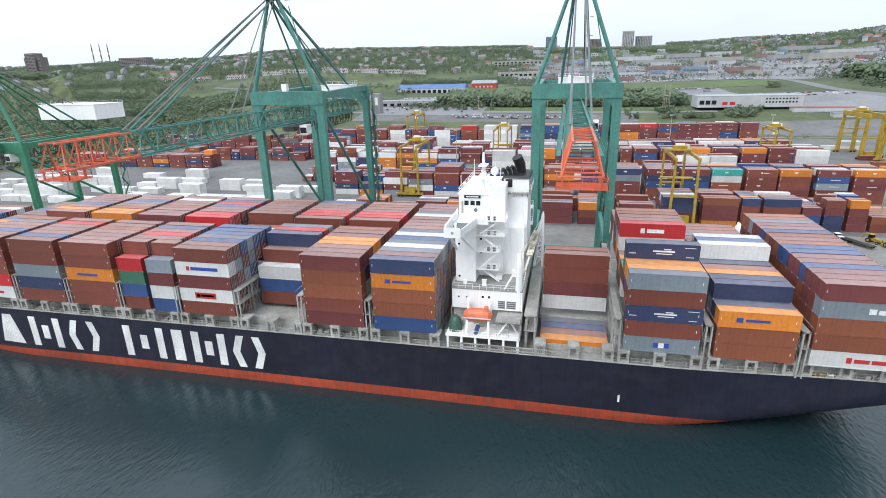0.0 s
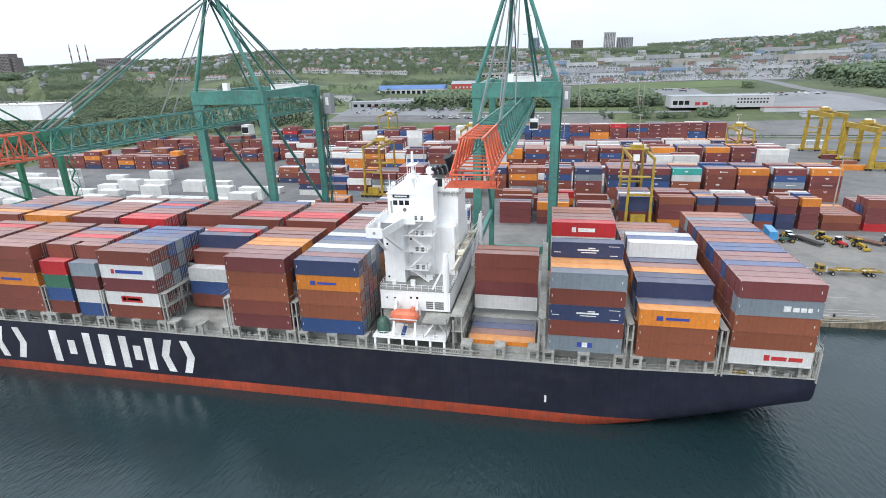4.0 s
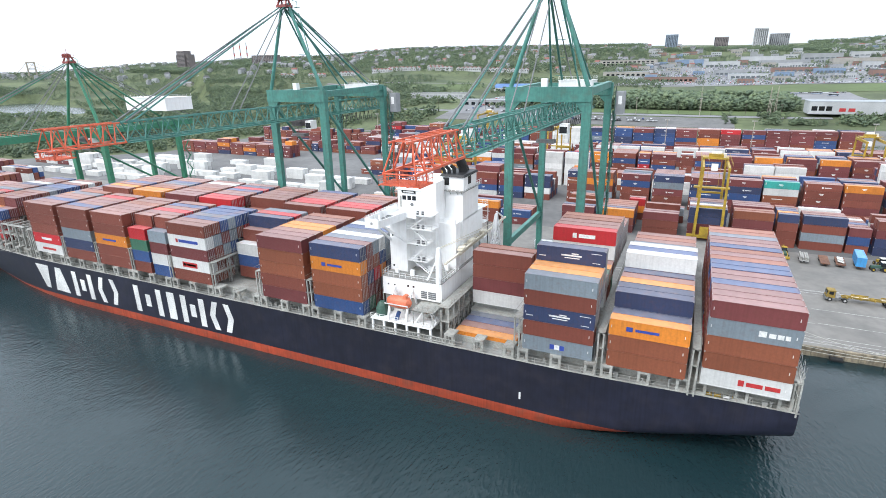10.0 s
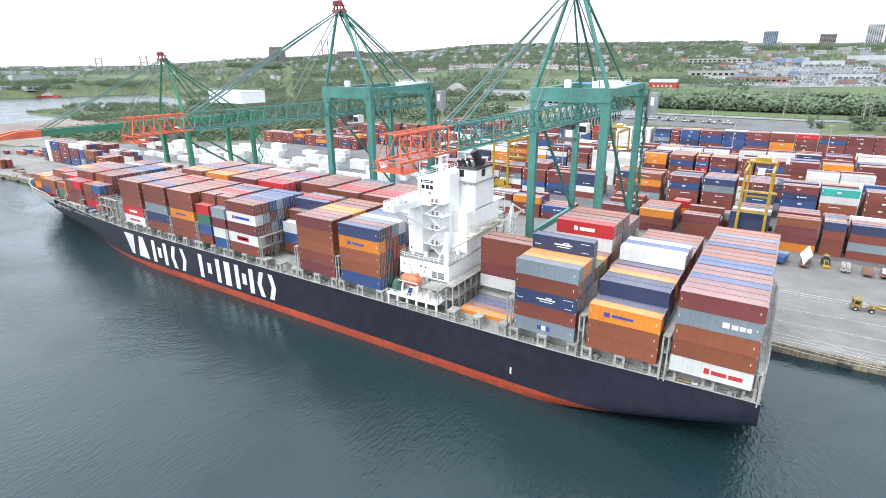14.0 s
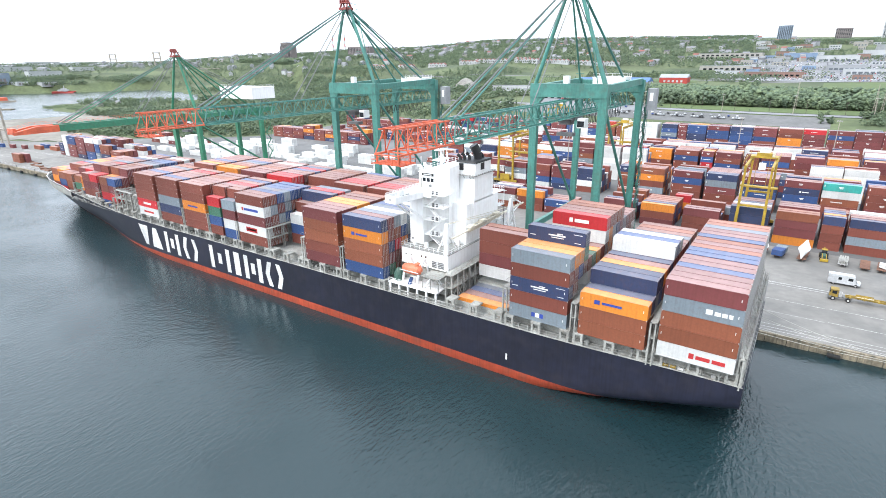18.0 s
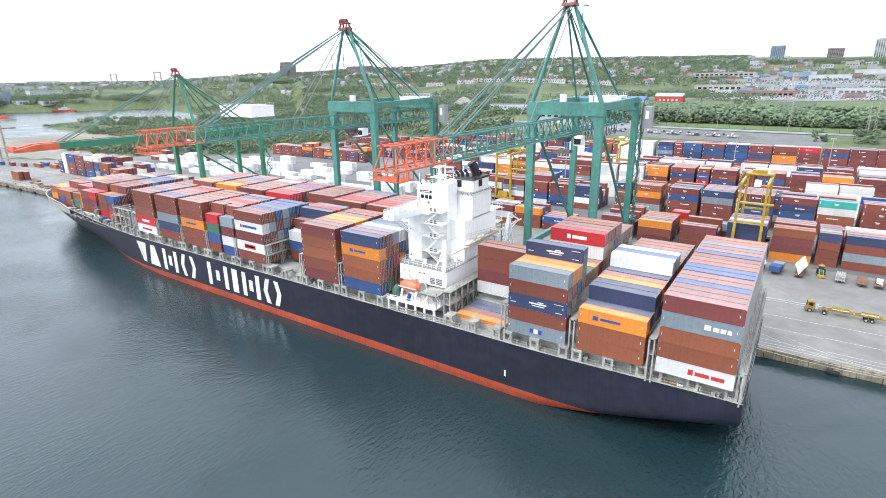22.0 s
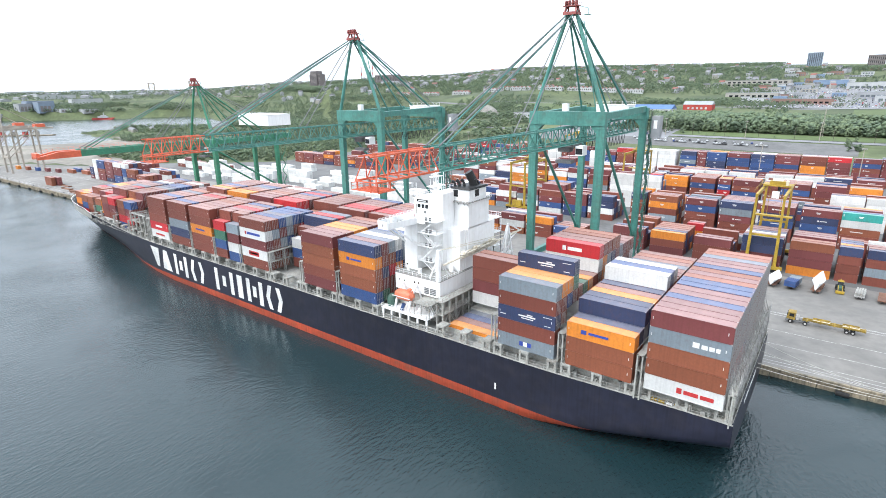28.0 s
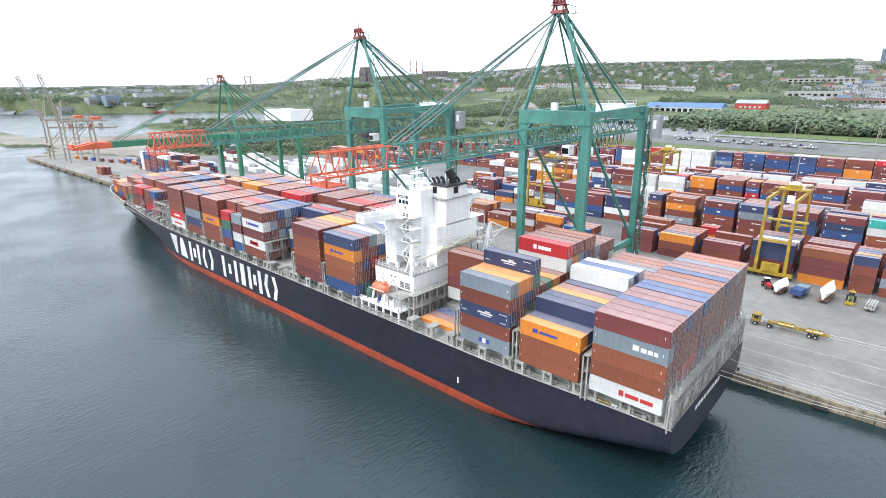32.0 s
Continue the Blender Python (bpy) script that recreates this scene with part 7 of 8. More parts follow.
M_MOWN = mat("mown_grass", (0.085, 0.118, 0.042), 0.95, 0, 0.02, 0.2, 0.12)
lay(-100, 760, 930, 1420, M_LOT, "car_park_1", "wide grey car parks of a shopping district", 0.5, 40, 30)
lay(60, 300, 800, 905, M_MOWN, "lawn_1", "mown green verge", 0.4)
lay(80, 215, 690, 790, M_LOT, "car_park_2", "asphalt bus park", 0.4)
lay(225, 330, 500, 690, M_LOT, "car_park_3", "asphalt truck park", 0.4)
lay(-560, 420, 392, 399, M_ROAD, "road_1", "narrow road behind the container yard", 0.2, 60, 1)
lay(330, 348, 400, 1300, M_ROAD, "road_2", "road climbing into the town", 0.45, 2, 50)
lay(-700, 30, 905, 917, M_ROAD, "road_3", "road along the hillside", 0.5, 50, 1)
lay(-460, -110, 860, 904, M_MOWN, "lawn_2", "sloping green field", 0.4, 20, 6)
lay(-700, -300, 770, 850, M_MOWN, "lawn_3", "open green field", 0.4, 20, 6)
lay(-230, -90, 500, 700, M_LOT, "car_park_4", "gravel car park", 0.4, 12, 10)
lay(-955, -835, 272, 318, M_MOWN, "lawn_4", "green lawn on the wooded point", 0.2, 8, 4)
lay(-230, 125, 522, 550, M_MOWN, "lawn_5", "rough mown verge between the road and the wood", 0.25, 24, 6)
lay(-230, 70, 470, 508, M_YARD, "car_park_6", "grey staff car park behind the yard", 0.25, 24, 8)
lay(-400, 150, 512, 520, M_LOT, "road_5", "pale road between the car park and the verge", 0.3, 24, 2)
lay(150, 460, 402, 470, M_YARD, "road_4", "wide grey access road beside the yard", 0.35, 20, 8)
lay(-95, 30, 672, 705, M_LOT, "car_park_5", "pale gravel lot", 0.4, 12, 6)


def building(name, label, x0, x1, y0, y1, h, wall, roof, category="building", group="", gable=False, panes=(), z=None):
    """Walls, roof and single panes; panes: (face, from, to, height, count, w, h, colour)."""
    base = min(ground_z(x, y) for x in (x0, x1) for y in (y0, y1)) if z is None else z
    xc, yc = (x0 + x1) / 2, (y0 + y1) / 2
    b = thing(name, label, category, (xc, yc, base), group)
    a, d = (x1 - x0) / 2, (y1 - y0) / 2
    g = Geo()
    g.box(-a, a, -d, d, -2, h)
    w = part("wall", g, wall, b)
    g = Geo()
    if gable:
        g.face([(-a - 0.4, -d - 0.4, h), (a + 0.4, -d - 0.4, h), (a + 0.4, 0, h + gable), (-a - 0.4, 0, h + gable)])
        g.face([(a + 0.4, d + 0.4, h), (-a - 0.4, d + 0.4, h), (-a - 0.4, 0, h + gable), (a + 0.4, 0, h + gable)])
        g.face([(-a - 0.05, -d, h), (-a - 0.05, 0, h + gable - 0.1), (-a - 0.05, d, h)])
        g.face([(a + 0.05, -d, h), (a + 0.05, d, h), (a + 0.05, 0, h + gable - 0.1)])
    else:
        g.box(-a - 0.2, a + 0.2, -d - 0.2, d + 0.2, h, h + 0.5)
    part("roof", g, roof, b)
    for face, s, e, zz, n, pw, ph, pm in panes:
        for i in range(n):
            c = s + (e - s) * (i + 0.5) / n
            p = Geo()
            if face == "front":
                p.box(c - pw / 2, c + pw / 2, -d - 0.12, -d + 0.1, zz, zz + ph)
            else:
                p.box(a - 0.1, a + 0.12, c - pw / 2, c + pw / 2, zz, zz + ph)
            part("window", p, pm, b)
    return b


building("warehouse", "long low white warehouse with dark loading doors", 131, 228, 520, 548, 9.0, M_WALL["white"], M_TROOF["pale"], "warehouse", z=19.5,
         panes=[("front", -47, -30, 1.0, 3, 4.5, 4.0, M_GLASS), ("front", 14, 44, 5.4, 10, 1.6, 1.5, M_GLASS), ("front", 14, 44, 2.2, 10, 1.6, 1.5, M_GLASS), ("front", -26, -12, 0.4, 2, 5, 3, M_MARKR)])
building("store_building", "long building with a blue roof and white columns", -268, -158, 775, 805, 8.0, M_WALL["white"], M_TROOF["blue"], gable=6.0,
         panes=[("front", -50, 52, 0.8, 12, 5.5, 5.0, M_GLASS)])
building("barn", "red clad building with a pale roof", -160, -118, 850, 875, 9.0, M_WALL["red"], M_TROOF["pale"], gable=5, panes=[("front", -16, 16, 2, 5, 3, 3, M_WALL["white"])])
building("shed", "long low pale grey storage shed", -236, -138, 560, 580, 7.0, M_WALL["grey"], M_TROOF["pale"], panes=[("front", -45, 45, 0.5, 10, 5, 4, M_GLASS)])
building("shed", "low white workshop with a pale gabled roof", -132, -95, 665, 690, 6.0, M_WALL["white"], M_TROOF["pale"], gable=3)
building("house", "white gabled house among the trees", -108, -92, 700, 712, 6.0, M_WALL["white"], M_TROOF["grey"], "house", gable=3)
building("shed", "long white shed beside the rail line", -350, -262, 640, 655, 8.0, M_WALL["white"], M_TROOF["grey"], panes=[("front", -40, 40, 2.5, 12, 5, 3, M_WALL["grey"])])
building("fire_hall", "low white building with red trim", 215, 268, 505, 516, 4.0, M_WALL["white"], M_TROOF["red"])
building("shed", "low white site office beside the lot", 240, 262, 480, 488, 3.5, M_WALL["white"], M_TROOF["pale"])
building("brick_hall", "red-brick low hall on the rise", -60, 30, 1040, 1070, 10, M_WALL["brick"], M_TROOF["dark"], panes=[("front", -40, 40, 3, 10, 5, 3, M_GLASS)])
building("school", "beige school with a grey roof", -190, -60, 1330, 1370, 16, M_WALL["beige"], M_TROOF["grey"], panes=[("front", -60, 60, 4, 12, 6, 4, M_GLASS), ("front", -60, 60, 10, 12, 6, 3, M_GLASS)])
building("store_building", "pale low commercial building", -150, -60, 1130, 1160, 10, M_WALL["beige"], M_TROOF["pale"], panes=[("front", -40, 40, 2, 8, 6, 4, M_GLASS)])


def tower_block(label, x0, x1, y, top, wall, depth=26, floors=14, cols=8):
    base = ground_z((x0 + x1) / 2, y) - 4
    h = top - base
    b = building("tower_block", label, x0, x1, y, y + depth, h, wall, M_TROOF["dark"], "tower block", z=base)
    g = Geo()
    w = x1 - x0
    for i in range(floors):
        for j in range(cols):
            c = -w / 2 + w * (j + 0.5) / cols
            z = h * 0.12 + h * 0.85 * i / floors
            g.box(c - w / cols * 0.33, c + w / cols * 0.33, -depth / 2 - 0.15, -depth / 2 + 0.1, z, z + h * 0.85 / floors * 0.55)
    tagged(part("window", g, M_GLASS, b), kind="stuff")


def terraces():
    """Terraced houses with reddish roofs along the slope."""
    rng = random.Random(55)
    spots = [(-870, 985), (-815, 1030), (-742, 1062), (-660, 1078), (-585, 1085), (-515, 1100), (-450, 1118), (-395, 1130), (-345, 1140), (-640, 1110), (-540, 1128), (-760, 1095)]
    for x, y in spots:
        n = rng.choice((4, 5, 5, 6))
        z = ground_z(x, y)
        t = thing("terrace", "terraced white houses with faded red gabled roofs", "terraced houses", (x, y, z), "terraces on the hillside", rng.uniform(-6, 6))
        for i in range(n):
            c = (i - (n - 1) / 2) * 10.0
            g = Geo()
            g.box(c - 4.9, c + 4.9, -5, 5, -3, 6.5)
            g.face([(c - 4.9, -5.01, 6.5), (c + 4.9, -5.01, 6.5), (c, -5.01, 9.6)])
            part("wall", g, M_WALL["white"], t)
            g = Geo()
            g.face([(c - 5.2, -5.5, 6.3), (c, -5.5, 9.9), (c, 5.5, 9.9), (c - 5.2, 5.5, 6.3)][::-1])
            g.face([(c + 5.2, -5.5, 6.3), (c + 5.2, 5.5, 6.3), (c, 5.5, 9.9), (c, -5.5, 9.9)][::-1])
            part("roof", g, M_TROOF["red"], t)
            for dx in (-2.3, 2.3):
                g = Geo()
                g.box(c + dx - 0.9, c + dx + 0.9, -5.12, -4.95, 2.5, 4.6)
                part("window", g, M_GLASS, t)


terraces()


def far_houses():
    rng = random.Random(66)
    walls, roofs = [M_WALL[k] for k in ("white", "grey", "beige")], [M_TROOF[k] for k in ("grey", "dark", "red")]
    g = Geo()

    def house(x, y, s, hgt):
        z = ground_z(x, y) - 1
        a = rng.uniform(-0.6, 0.6)
        ca, sa = math.cos(a), math.sin(a)
        P = lambda u, v, w: (x + u * ca - v * sa, y + u * sa + v * ca, z + w)
        d = s * 0.7
        wi, ri = rng.choice((0, 1, 1, 1, 2)), 3 + (0 if s > 8 else rng.choice((0, 0, 0, 1, 1, 1, 2)))
        g.hexa([P(-s, -d, -2), P(s, -d, -2), P(s, d, -2), P(-s, d, -2), P(-s, -d, hgt), P(s, -d, hgt), P(s, d, hgt), P(-s, d, hgt)], wi)
        g.face([P(-s - 0.4, -d - 0.4, hgt), P(s + 0.4, -d - 0.4, hgt), P(s + 0.4, 0, hgt + min(4.0, s * 0.6)), P(-s - 0.4, 0, hgt + min(4.0, s * 0.6))], ri)
        g.face([P(s + 0.4, d + 0.4, hgt), P(-s - 0.4, d + 0.4, hgt), P(-s - 0.4, 0, hgt + min(4.0, s * 0.6)), P(s + 0.4, 0, hgt + min(4.0, s * 0.6))], ri)
        g.face([P(s, -d, hgt), P(s, d, hgt), P(s, 0, hgt + min(3.8, s * 0.55))], wi)
        g.face([P(-s, d, hgt), P(-s, -d, hgt), P(-s, 0, hgt + min(3.8, s * 0.55))], wi)

    for _ in range(300):
        x, y = rng.uniform(-1300, 60), rng.uniform(1170, 2250)
        if -42 < math.degrees(math.atan2(x - 40, y + 80)) < 0:
            house(x, y, rng.uniform(4.5, 7), rng.uniform(7, 11))
    for _ in range(160):
        house(rng.uniform(420, 1300), rng.uniform(1500, 2300), rng.uniform(5, 8), rng.uniform(7, 11))
    for _ in range(230):
        x, y = rng.uniform(-2300, -900), rng.uniform(900, 2300)
        house(x, y, rng.uniform(5, 9), rng.uniform(7, 12))
    for _ in range(260):
        x, y = rng.uniform(-3300, -1950), rng.uniform(-100, 2000)
        if shore_far(x, y) > 10:
            house(x, y, rng.uniform(8.1, 20), rng.uniform(4, 8))
    tagged(part("distant_houses", g, walls + roofs), "many small pale houses scattered over the wooded hills", "distant houses", kind="stuff")


far_houses()


def town():
    rng = random.Random(12)
    kinds = [("white", "pale", "white flat-roofed shop building"), ("grey", "pale", "grey flat-roofed shop building"), ("brick", "dark", "red-brick flat-roofed shop building"), ("beige", "pale", "beige flat-roofed shop building"), ("blue", "pale", "blue-clad flat-roofed shop building")]
    fixed = [(300, 352, 1075, 1105, 11, 2), (225, 272, 1130, 1150, 9, 4), (160, 235, 1160, 1185, 9, 2), (85, 150, 1100, 1125, 9, 0), (395, 470, 1085, 1115, 10, 0), (60, 120, 1150, 1180, 10, 1), (150, 240, 1290, 1330, 13, 1), (290, 400, 1360, 1400, 14, 3), (430, 540, 1260, 1300, 12, 1), (470, 560, 1180, 1210, 16, 3), (560, 660, 1330, 1370, 14, 0), (40, 110, 1260, 1290, 12, 0), (-20, 40, 1330, 1350, 14, 4), (120, 210, 1420, 1450, 16, 0), (250, 330, 1480, 1510, 14, 1), (350, 430, 1500, 1530, 12, 0), (520, 640, 1480, 1520, 14, 1)]
    for x0, x1, y0, y1, h, k in fixed:
        w, r, lab = kinds[k]
        building("shop", lab, x0, x1, y0, y1, h, M_WALL[w], M_TROOF[r], "shop building", "shops in the town", panes=[("front", -(x1 - x0) * 0.45, (x1 - x0) * 0.45, 1.5, 7, (x1 - x0) / 11, 3.5, M_PANE)])
    for i in range(230):
        x, y = rng.uniform(-110, 760), rng.uniform(1010, 1800)
        if any(a - 25 < x < b + 25 and c - 25 < y < d + 25 for a, b, c, d, _, _ in fixed):
            continue
        w, r, lab = kinds[rng.choice((0, 0, 1, 1, 3, 3, 2, 4))]
        s = rng.uniform(6, 15)
        building("shop", lab, x - s, x + s, y - s * 0.5, y + s * 0.5, rng.uniform(5, 11), M_WALL[w], M_TROOF[r], "shop building", "shops in the town", panes=[("front", -s * 0.85, s * 0.85, 1.5, 4, s / 4, 3, M_PANE)])
    cars = Geo()

    def car(x, y, a):
        z = ground_z(x, y) + 0.55
        ca, sa = math.cos(a), math.sin(a)
        P = lambda u, v, w: (x + u * ca - v * sa, y + u * sa + v * ca, z + w)
        k = rng.choices(range(5), (5, 4, 4, 1, 1))[0]
        cars.hexa([P(-2.2, -0.9, 0.25), P(2.2, -0.9, 0.25), P(2.2, 0.9, 0.25), P(-2.2, 0.9, 0.25), P(-2.2, -0.9, 0.85), P(2.1, -0.9, 0.8), P(2.1, 0.9, 0.8), P(-2.2, 0.9, 0.85)], k)
        cars.hexa([P(-1.7, -0.8, 0.85), P(1.1, -0.8, 0.85), P(1.1, 0.8, 0.85), P(-1.7, 0.8, 0.85), P(-1.2, -0.7, 1.45), P(0.5, -0.7, 1.45), P(0.5, 0.7, 1.45), P(-1.2, 0.7, 1.45)], k)

    for row in range(34):
        y = 940 + 14 * row
        for i in range(182):
            x = -90 + 4.3 * i
            if rng.random() < 0.62 and noise.noise((x / 70, y / 40, 1.3)) > -0.12 and not any(a - 3 < x < b + 3 and c - 3 < y < d + 3 for a, b, c, d, _, _ in fixed):
                car(x, y + rng.uniform(-0.5, 0.5), 1.57 + rng.uniform(-0.05, 0.05))
    for i in range(60):
        car(85 + 2.1 * i + rng.uniform(-0.4, 0.4), 785, 1.57)
    for i in range(120):
        car(rng.uniform(-225, -95), 515 + 14 * rng.randrange(13), 1.57)
    for i in range(48):
        if i % 7 > 1:
            car(-120 + 2.6 * i + rng.uniform(-0.3, 0.3), 488.0, 1.57)
        if i % 3 == 0:
            car(-120 + 2.6 * i + rng.uniform(-0.3, 0.3), 495.5, 1.57)
    for i in range(40):
        car(rng.uniform(230, 325), rng.choice((640, 655, 672)), 0.1)
    tagged(part("parked_cars", cars, M_CAR), "hundreds of parked cars in the town's car parks", "parked cars", kind="stuff")
    for i, (x, y, a) in enumerate(((105, 760, 8), (125, 752, 8), (150, 770, -4), (176, 772, -4), (190, 748, 12), (132, 765, 5))):
        z = ground_z(x, y) + 0.4
        b = thing("bus", "white city bus with a blue stripe parked in the lot", "bus", (x, y, z), "parked buses", a)
        g = Geo()
        g.box(-6, 6, -1.25, 1.25, 0.4, 3.1)
        part("body", g, M_CAR[0], b)
        g = Geo()
        g.box(-5.8, 5.8, -1.3, 1.3, 1.5, 2.5)
        part("window_band", g, M_GLASS, b)
        g = Geo()
        g.box(-6.03, 6.03, -1.29, 1.29, 0.7, 1.2)
        part("stripe", g, M_WALL["blue"], b)
        for u in (-4, 4):
            g = Geo()
            g.tube((u, -1.35, 0.5), (u, 1.35, 0.5), 0.5, 10)
            part("wheel", g, M_RUBBER, b)


town()
tower_block("grey glass tower block on the far hill", -86, -47, 2013, 160, M_WALL["slate"], 26, 16, 8)
tower_block("dark grey tower block on the far hill", 66, 108, 2015, 147, M_WALL["dark"], 26, 10, 9)
tower_block("tall pale tower block on the far hill", 180, 218, 2009, 169, M_WALL["white"], 26, 18, 7)
tower_block("pale grey tower block on the far hill", 229, 284, 2054, 153, M_WALL["grey"], 26, 12, 10)
tower_block("brown stepped tower block above the wood", -1564, -1531, 1264, 133, M_WALL["dark"], 30, 14, 7)
tower_block("brown stepped tower block above the wood", -1576, -1565, 1270, 122, M_WALL["dark"], 26, 12, 4)
tower_block("brown stepped tower block above the wood", -1530, -1518, 1270, 122, M_WALL["dark"], 26, 12, 4)
tower_block("long brown brick apartment block", -1310, -1211, 1340, 114, M_WALL["dark"], 24, 9, 14)


def far_landmarks():
    for x, y in ((-2102, 2059), (-2078, 2078), (-2056, 2100)):
        c = thing("chimney", "tall red and white banded power station chimney", "chimney", (x, y, 92), "chimneys")
        for i in range(7):
            g = Geo()
            g.tube((0, 0, 16 * i), (0, 0, 16 * (i + 1)), 3.6 - 0.2 * i, 10, r2=3.4 - 0.2 * i)
            part("band", g, M_WALL["red"] if i % 2 else M_WALL["white"], c)
    c = thing("church", "small church with a spire on the ridge", "church", (-702, 1786, ground_z(-702, 1786)))
    g = Geo()
    g.box(-5, 5, -5, 5, -3, 24)
    part("tower", g, M_WALL["dark"], c)
    g = Geo()
    g.tube((0, 0, 24), (0, 0, 38), 5, 4, r2=0.1)
    part("spire", g, M_TROOF["grey"], c)
    # Suspension bridge across the narrows
    b = thing("suspension_bridge", "pale suspension bridge across the narrows", "bridge", (-1903, 994, 0))
    d = Vector((-0.993, 0.116, 0)).normalized()
    s = Vector((d.y, -d.x, 0))
    for k in (0, 420):
        for e in (-11, 11):
            g = Geo()
            p = d * k + s * e
            g.beam(p, p + Vector((0, 0, 106)), 3.4, 3.4)
            part("pylon_leg", g, M_CGREY, b)
        for z in (60, 84, 103):
            g = Geo()
            g.beam(d * k - s * 11 + Vector((0, 0, z)), d * k + s * 11 + Vector((0, 0, z)), 2.5, 3)
            part("pylon_beam", g, M_CGREY, b)
    g = Geo()
    g.beam(d * -420 + Vector((0, 0, 50)), d * 800 + Vector((0, 0, 50)), 24, 3)
    part("deck", g, M_CGREY, b)
    for i in range(9):
        g = Geo()
        p = d * (480 + 42 * i)
        g.beam(p + Vector((0, 0, -2)), p + Vector((0, 0, 49)), 5, 12)
        part("pier", g, M_CGREY, b)
    for e in (-11, 11):
        g = Geo()
        prev = None
        for i in range(25):
            u = -210 + 840 * i / 24
            t = u / 420
            z = 54 + 50 * (2 * t - 1) ** 2 if 0 <= t <= 1 else (104 - 52 * (-t / 0.5) if t < 0 else 104 - 52 * ((t - 1) / 0.5))
            p = d * u + s * e + Vector((0, 0, z))
            if prev is not None:
                g.beam(prev, p, 0.9)
            prev = p
        tagged(part("main_cable", g, M_CGREY, b), kind="stuff")
    rng = random.Random(8)
    for x, y, w, h, k, lab in ((-1672, 333, 36, 23, "grey", "big grey dockyard hall"), (-1632, 389, 28, 19, "grey", "grey dockyard hall"), (-1594, 420, 30, 25, "slate", "blue-grey tall dockyard hall"), (-1745, 268, 22, 12, "white", "white quayside shed"), (-1560, 452, 24, 9, "white", "white quayside shed"), (-1530, 500, 40, 8, "white", "long white quayside shed"), (-1640, 425, 60, 24, "slate", "wide slate-grey dockyard hall")):
        building("dockyard_hall", lab + " across the water", x - 20, x + 20, y - w / 2, y + w / 2, h, M_WALL[k], M_TROOF["grey"], "hall", "dockyard halls", panes=[("side", -w * 0.4, w * 0.4, 2.0, 3, w / 5, h * 0.55, M_WALL["dark"])])
    g = Geo()
    for i in range(8):
        p, q = Vector((-1045 + 10.5 * i, 160 + 9.3 * i, 0)), Vector((-1045 + 10.5 * (i + 1) - 0.3, 160 + 9.3 * (i + 1) - 0.3, 0))
        g.beam(p + Vector((0, 0, 0.5)), q + Vector((0, 0, 0.5)), 12, 3.4)
    setting("finger_pier", g, M_QUAY, "low concrete pier out in the bay", "pier")
    for i in range(4):
        x, y = -1020 + 13 * i, 183 + 11.5 * i
        building("shed", "small weathered shed on the pier", x - 4, x + 4, y - 3, y + 3, 5, M_WALL["beige" if i % 2 else "red"], M_TROOF["grey"], z=2.2)
    for x, y, l, paint in ((-1770, 205, 90, "grey"), (-1700, 262, 60, "grey"), (-1466, 508, 52, "red")):
        v = thing("moored_ship", paint + "-hulled small ship moored across the water", "ship", (x, y, 0), "", 48)
        g = Geo()
        g.hexa([(-l / 2, -6, -1), (l / 2 - 10, -6, -1), (l / 2 - 10, 6, -1), (-l / 2, 6, -1), (-l / 2, -7, 0.09 * l), (l / 2, -3, 0.1 * l), (l / 2, 3, 0.1 * l), (-l / 2, 7, 0.09 * l)])
        part("hull", g, M_WALL[paint], v)
        g = Geo()
        g.box(-l / 4, l / 6, -5, 5, 0.085 * l, 0.17 * l)
        g.box(-l / 8, l / 12, -4, 4, 0.17 * l, 0.22 * l)
        g.tube((0, 0, 0.22 * l), (0, 0, 0.35 * l), 0.8, 6)
        part("superstructure", g, M_WALL["grey" if paint == "grey" else "white"], v)
    for x, y in ((-905, 330), (-880, 352), (-870, 318)):
        building("house", "small pale house on the grassy point", x - 5, x + 5, y - 4, y + 4, 4.5, M_WALL["beige"], M_TROOF["grey"], "house", gable=2.5)

    heap = Geo()
    rr = random.Random(5)
    rings = []
    for q, h in ((1.0, -1), (0.8, 4), (0.55, 9), (0.3, 13.5), (0.08, 16)):
        rings.append([(-405 + 27 * q * math.cos(0.524 * i) * rr.uniform(0.9, 1.1), 655 + 20 * q * math.sin(0.524 * i) * rr.uniform(0.9, 1.1), ground_z(-405, 655) + h) for i in range(12)])
    heap.loft(rings)
    tagged(part("gravel_heap", heap, M_STONE), "grey gravel heap behind the yard", "gravel heap")
    for x, y, w, h in FAR_WHITE:
        building("warehouse", "long white warehouse on the far hillside", x - 14, x + 14, y - w / 2, y + w / 2, h, M_WALL["white"], M_TROOF["pale"], "warehouse", "far warehouses")


FAR_WHITE = [(-1730, 570, 80, 14), (-2020, 590, 110, 14), (-2540, 870, 120, 15), (-2290, 857, 90, 14), (-2750, 720, 130, 15), (-1850, 720, 60, 13)]
far_landmarks()


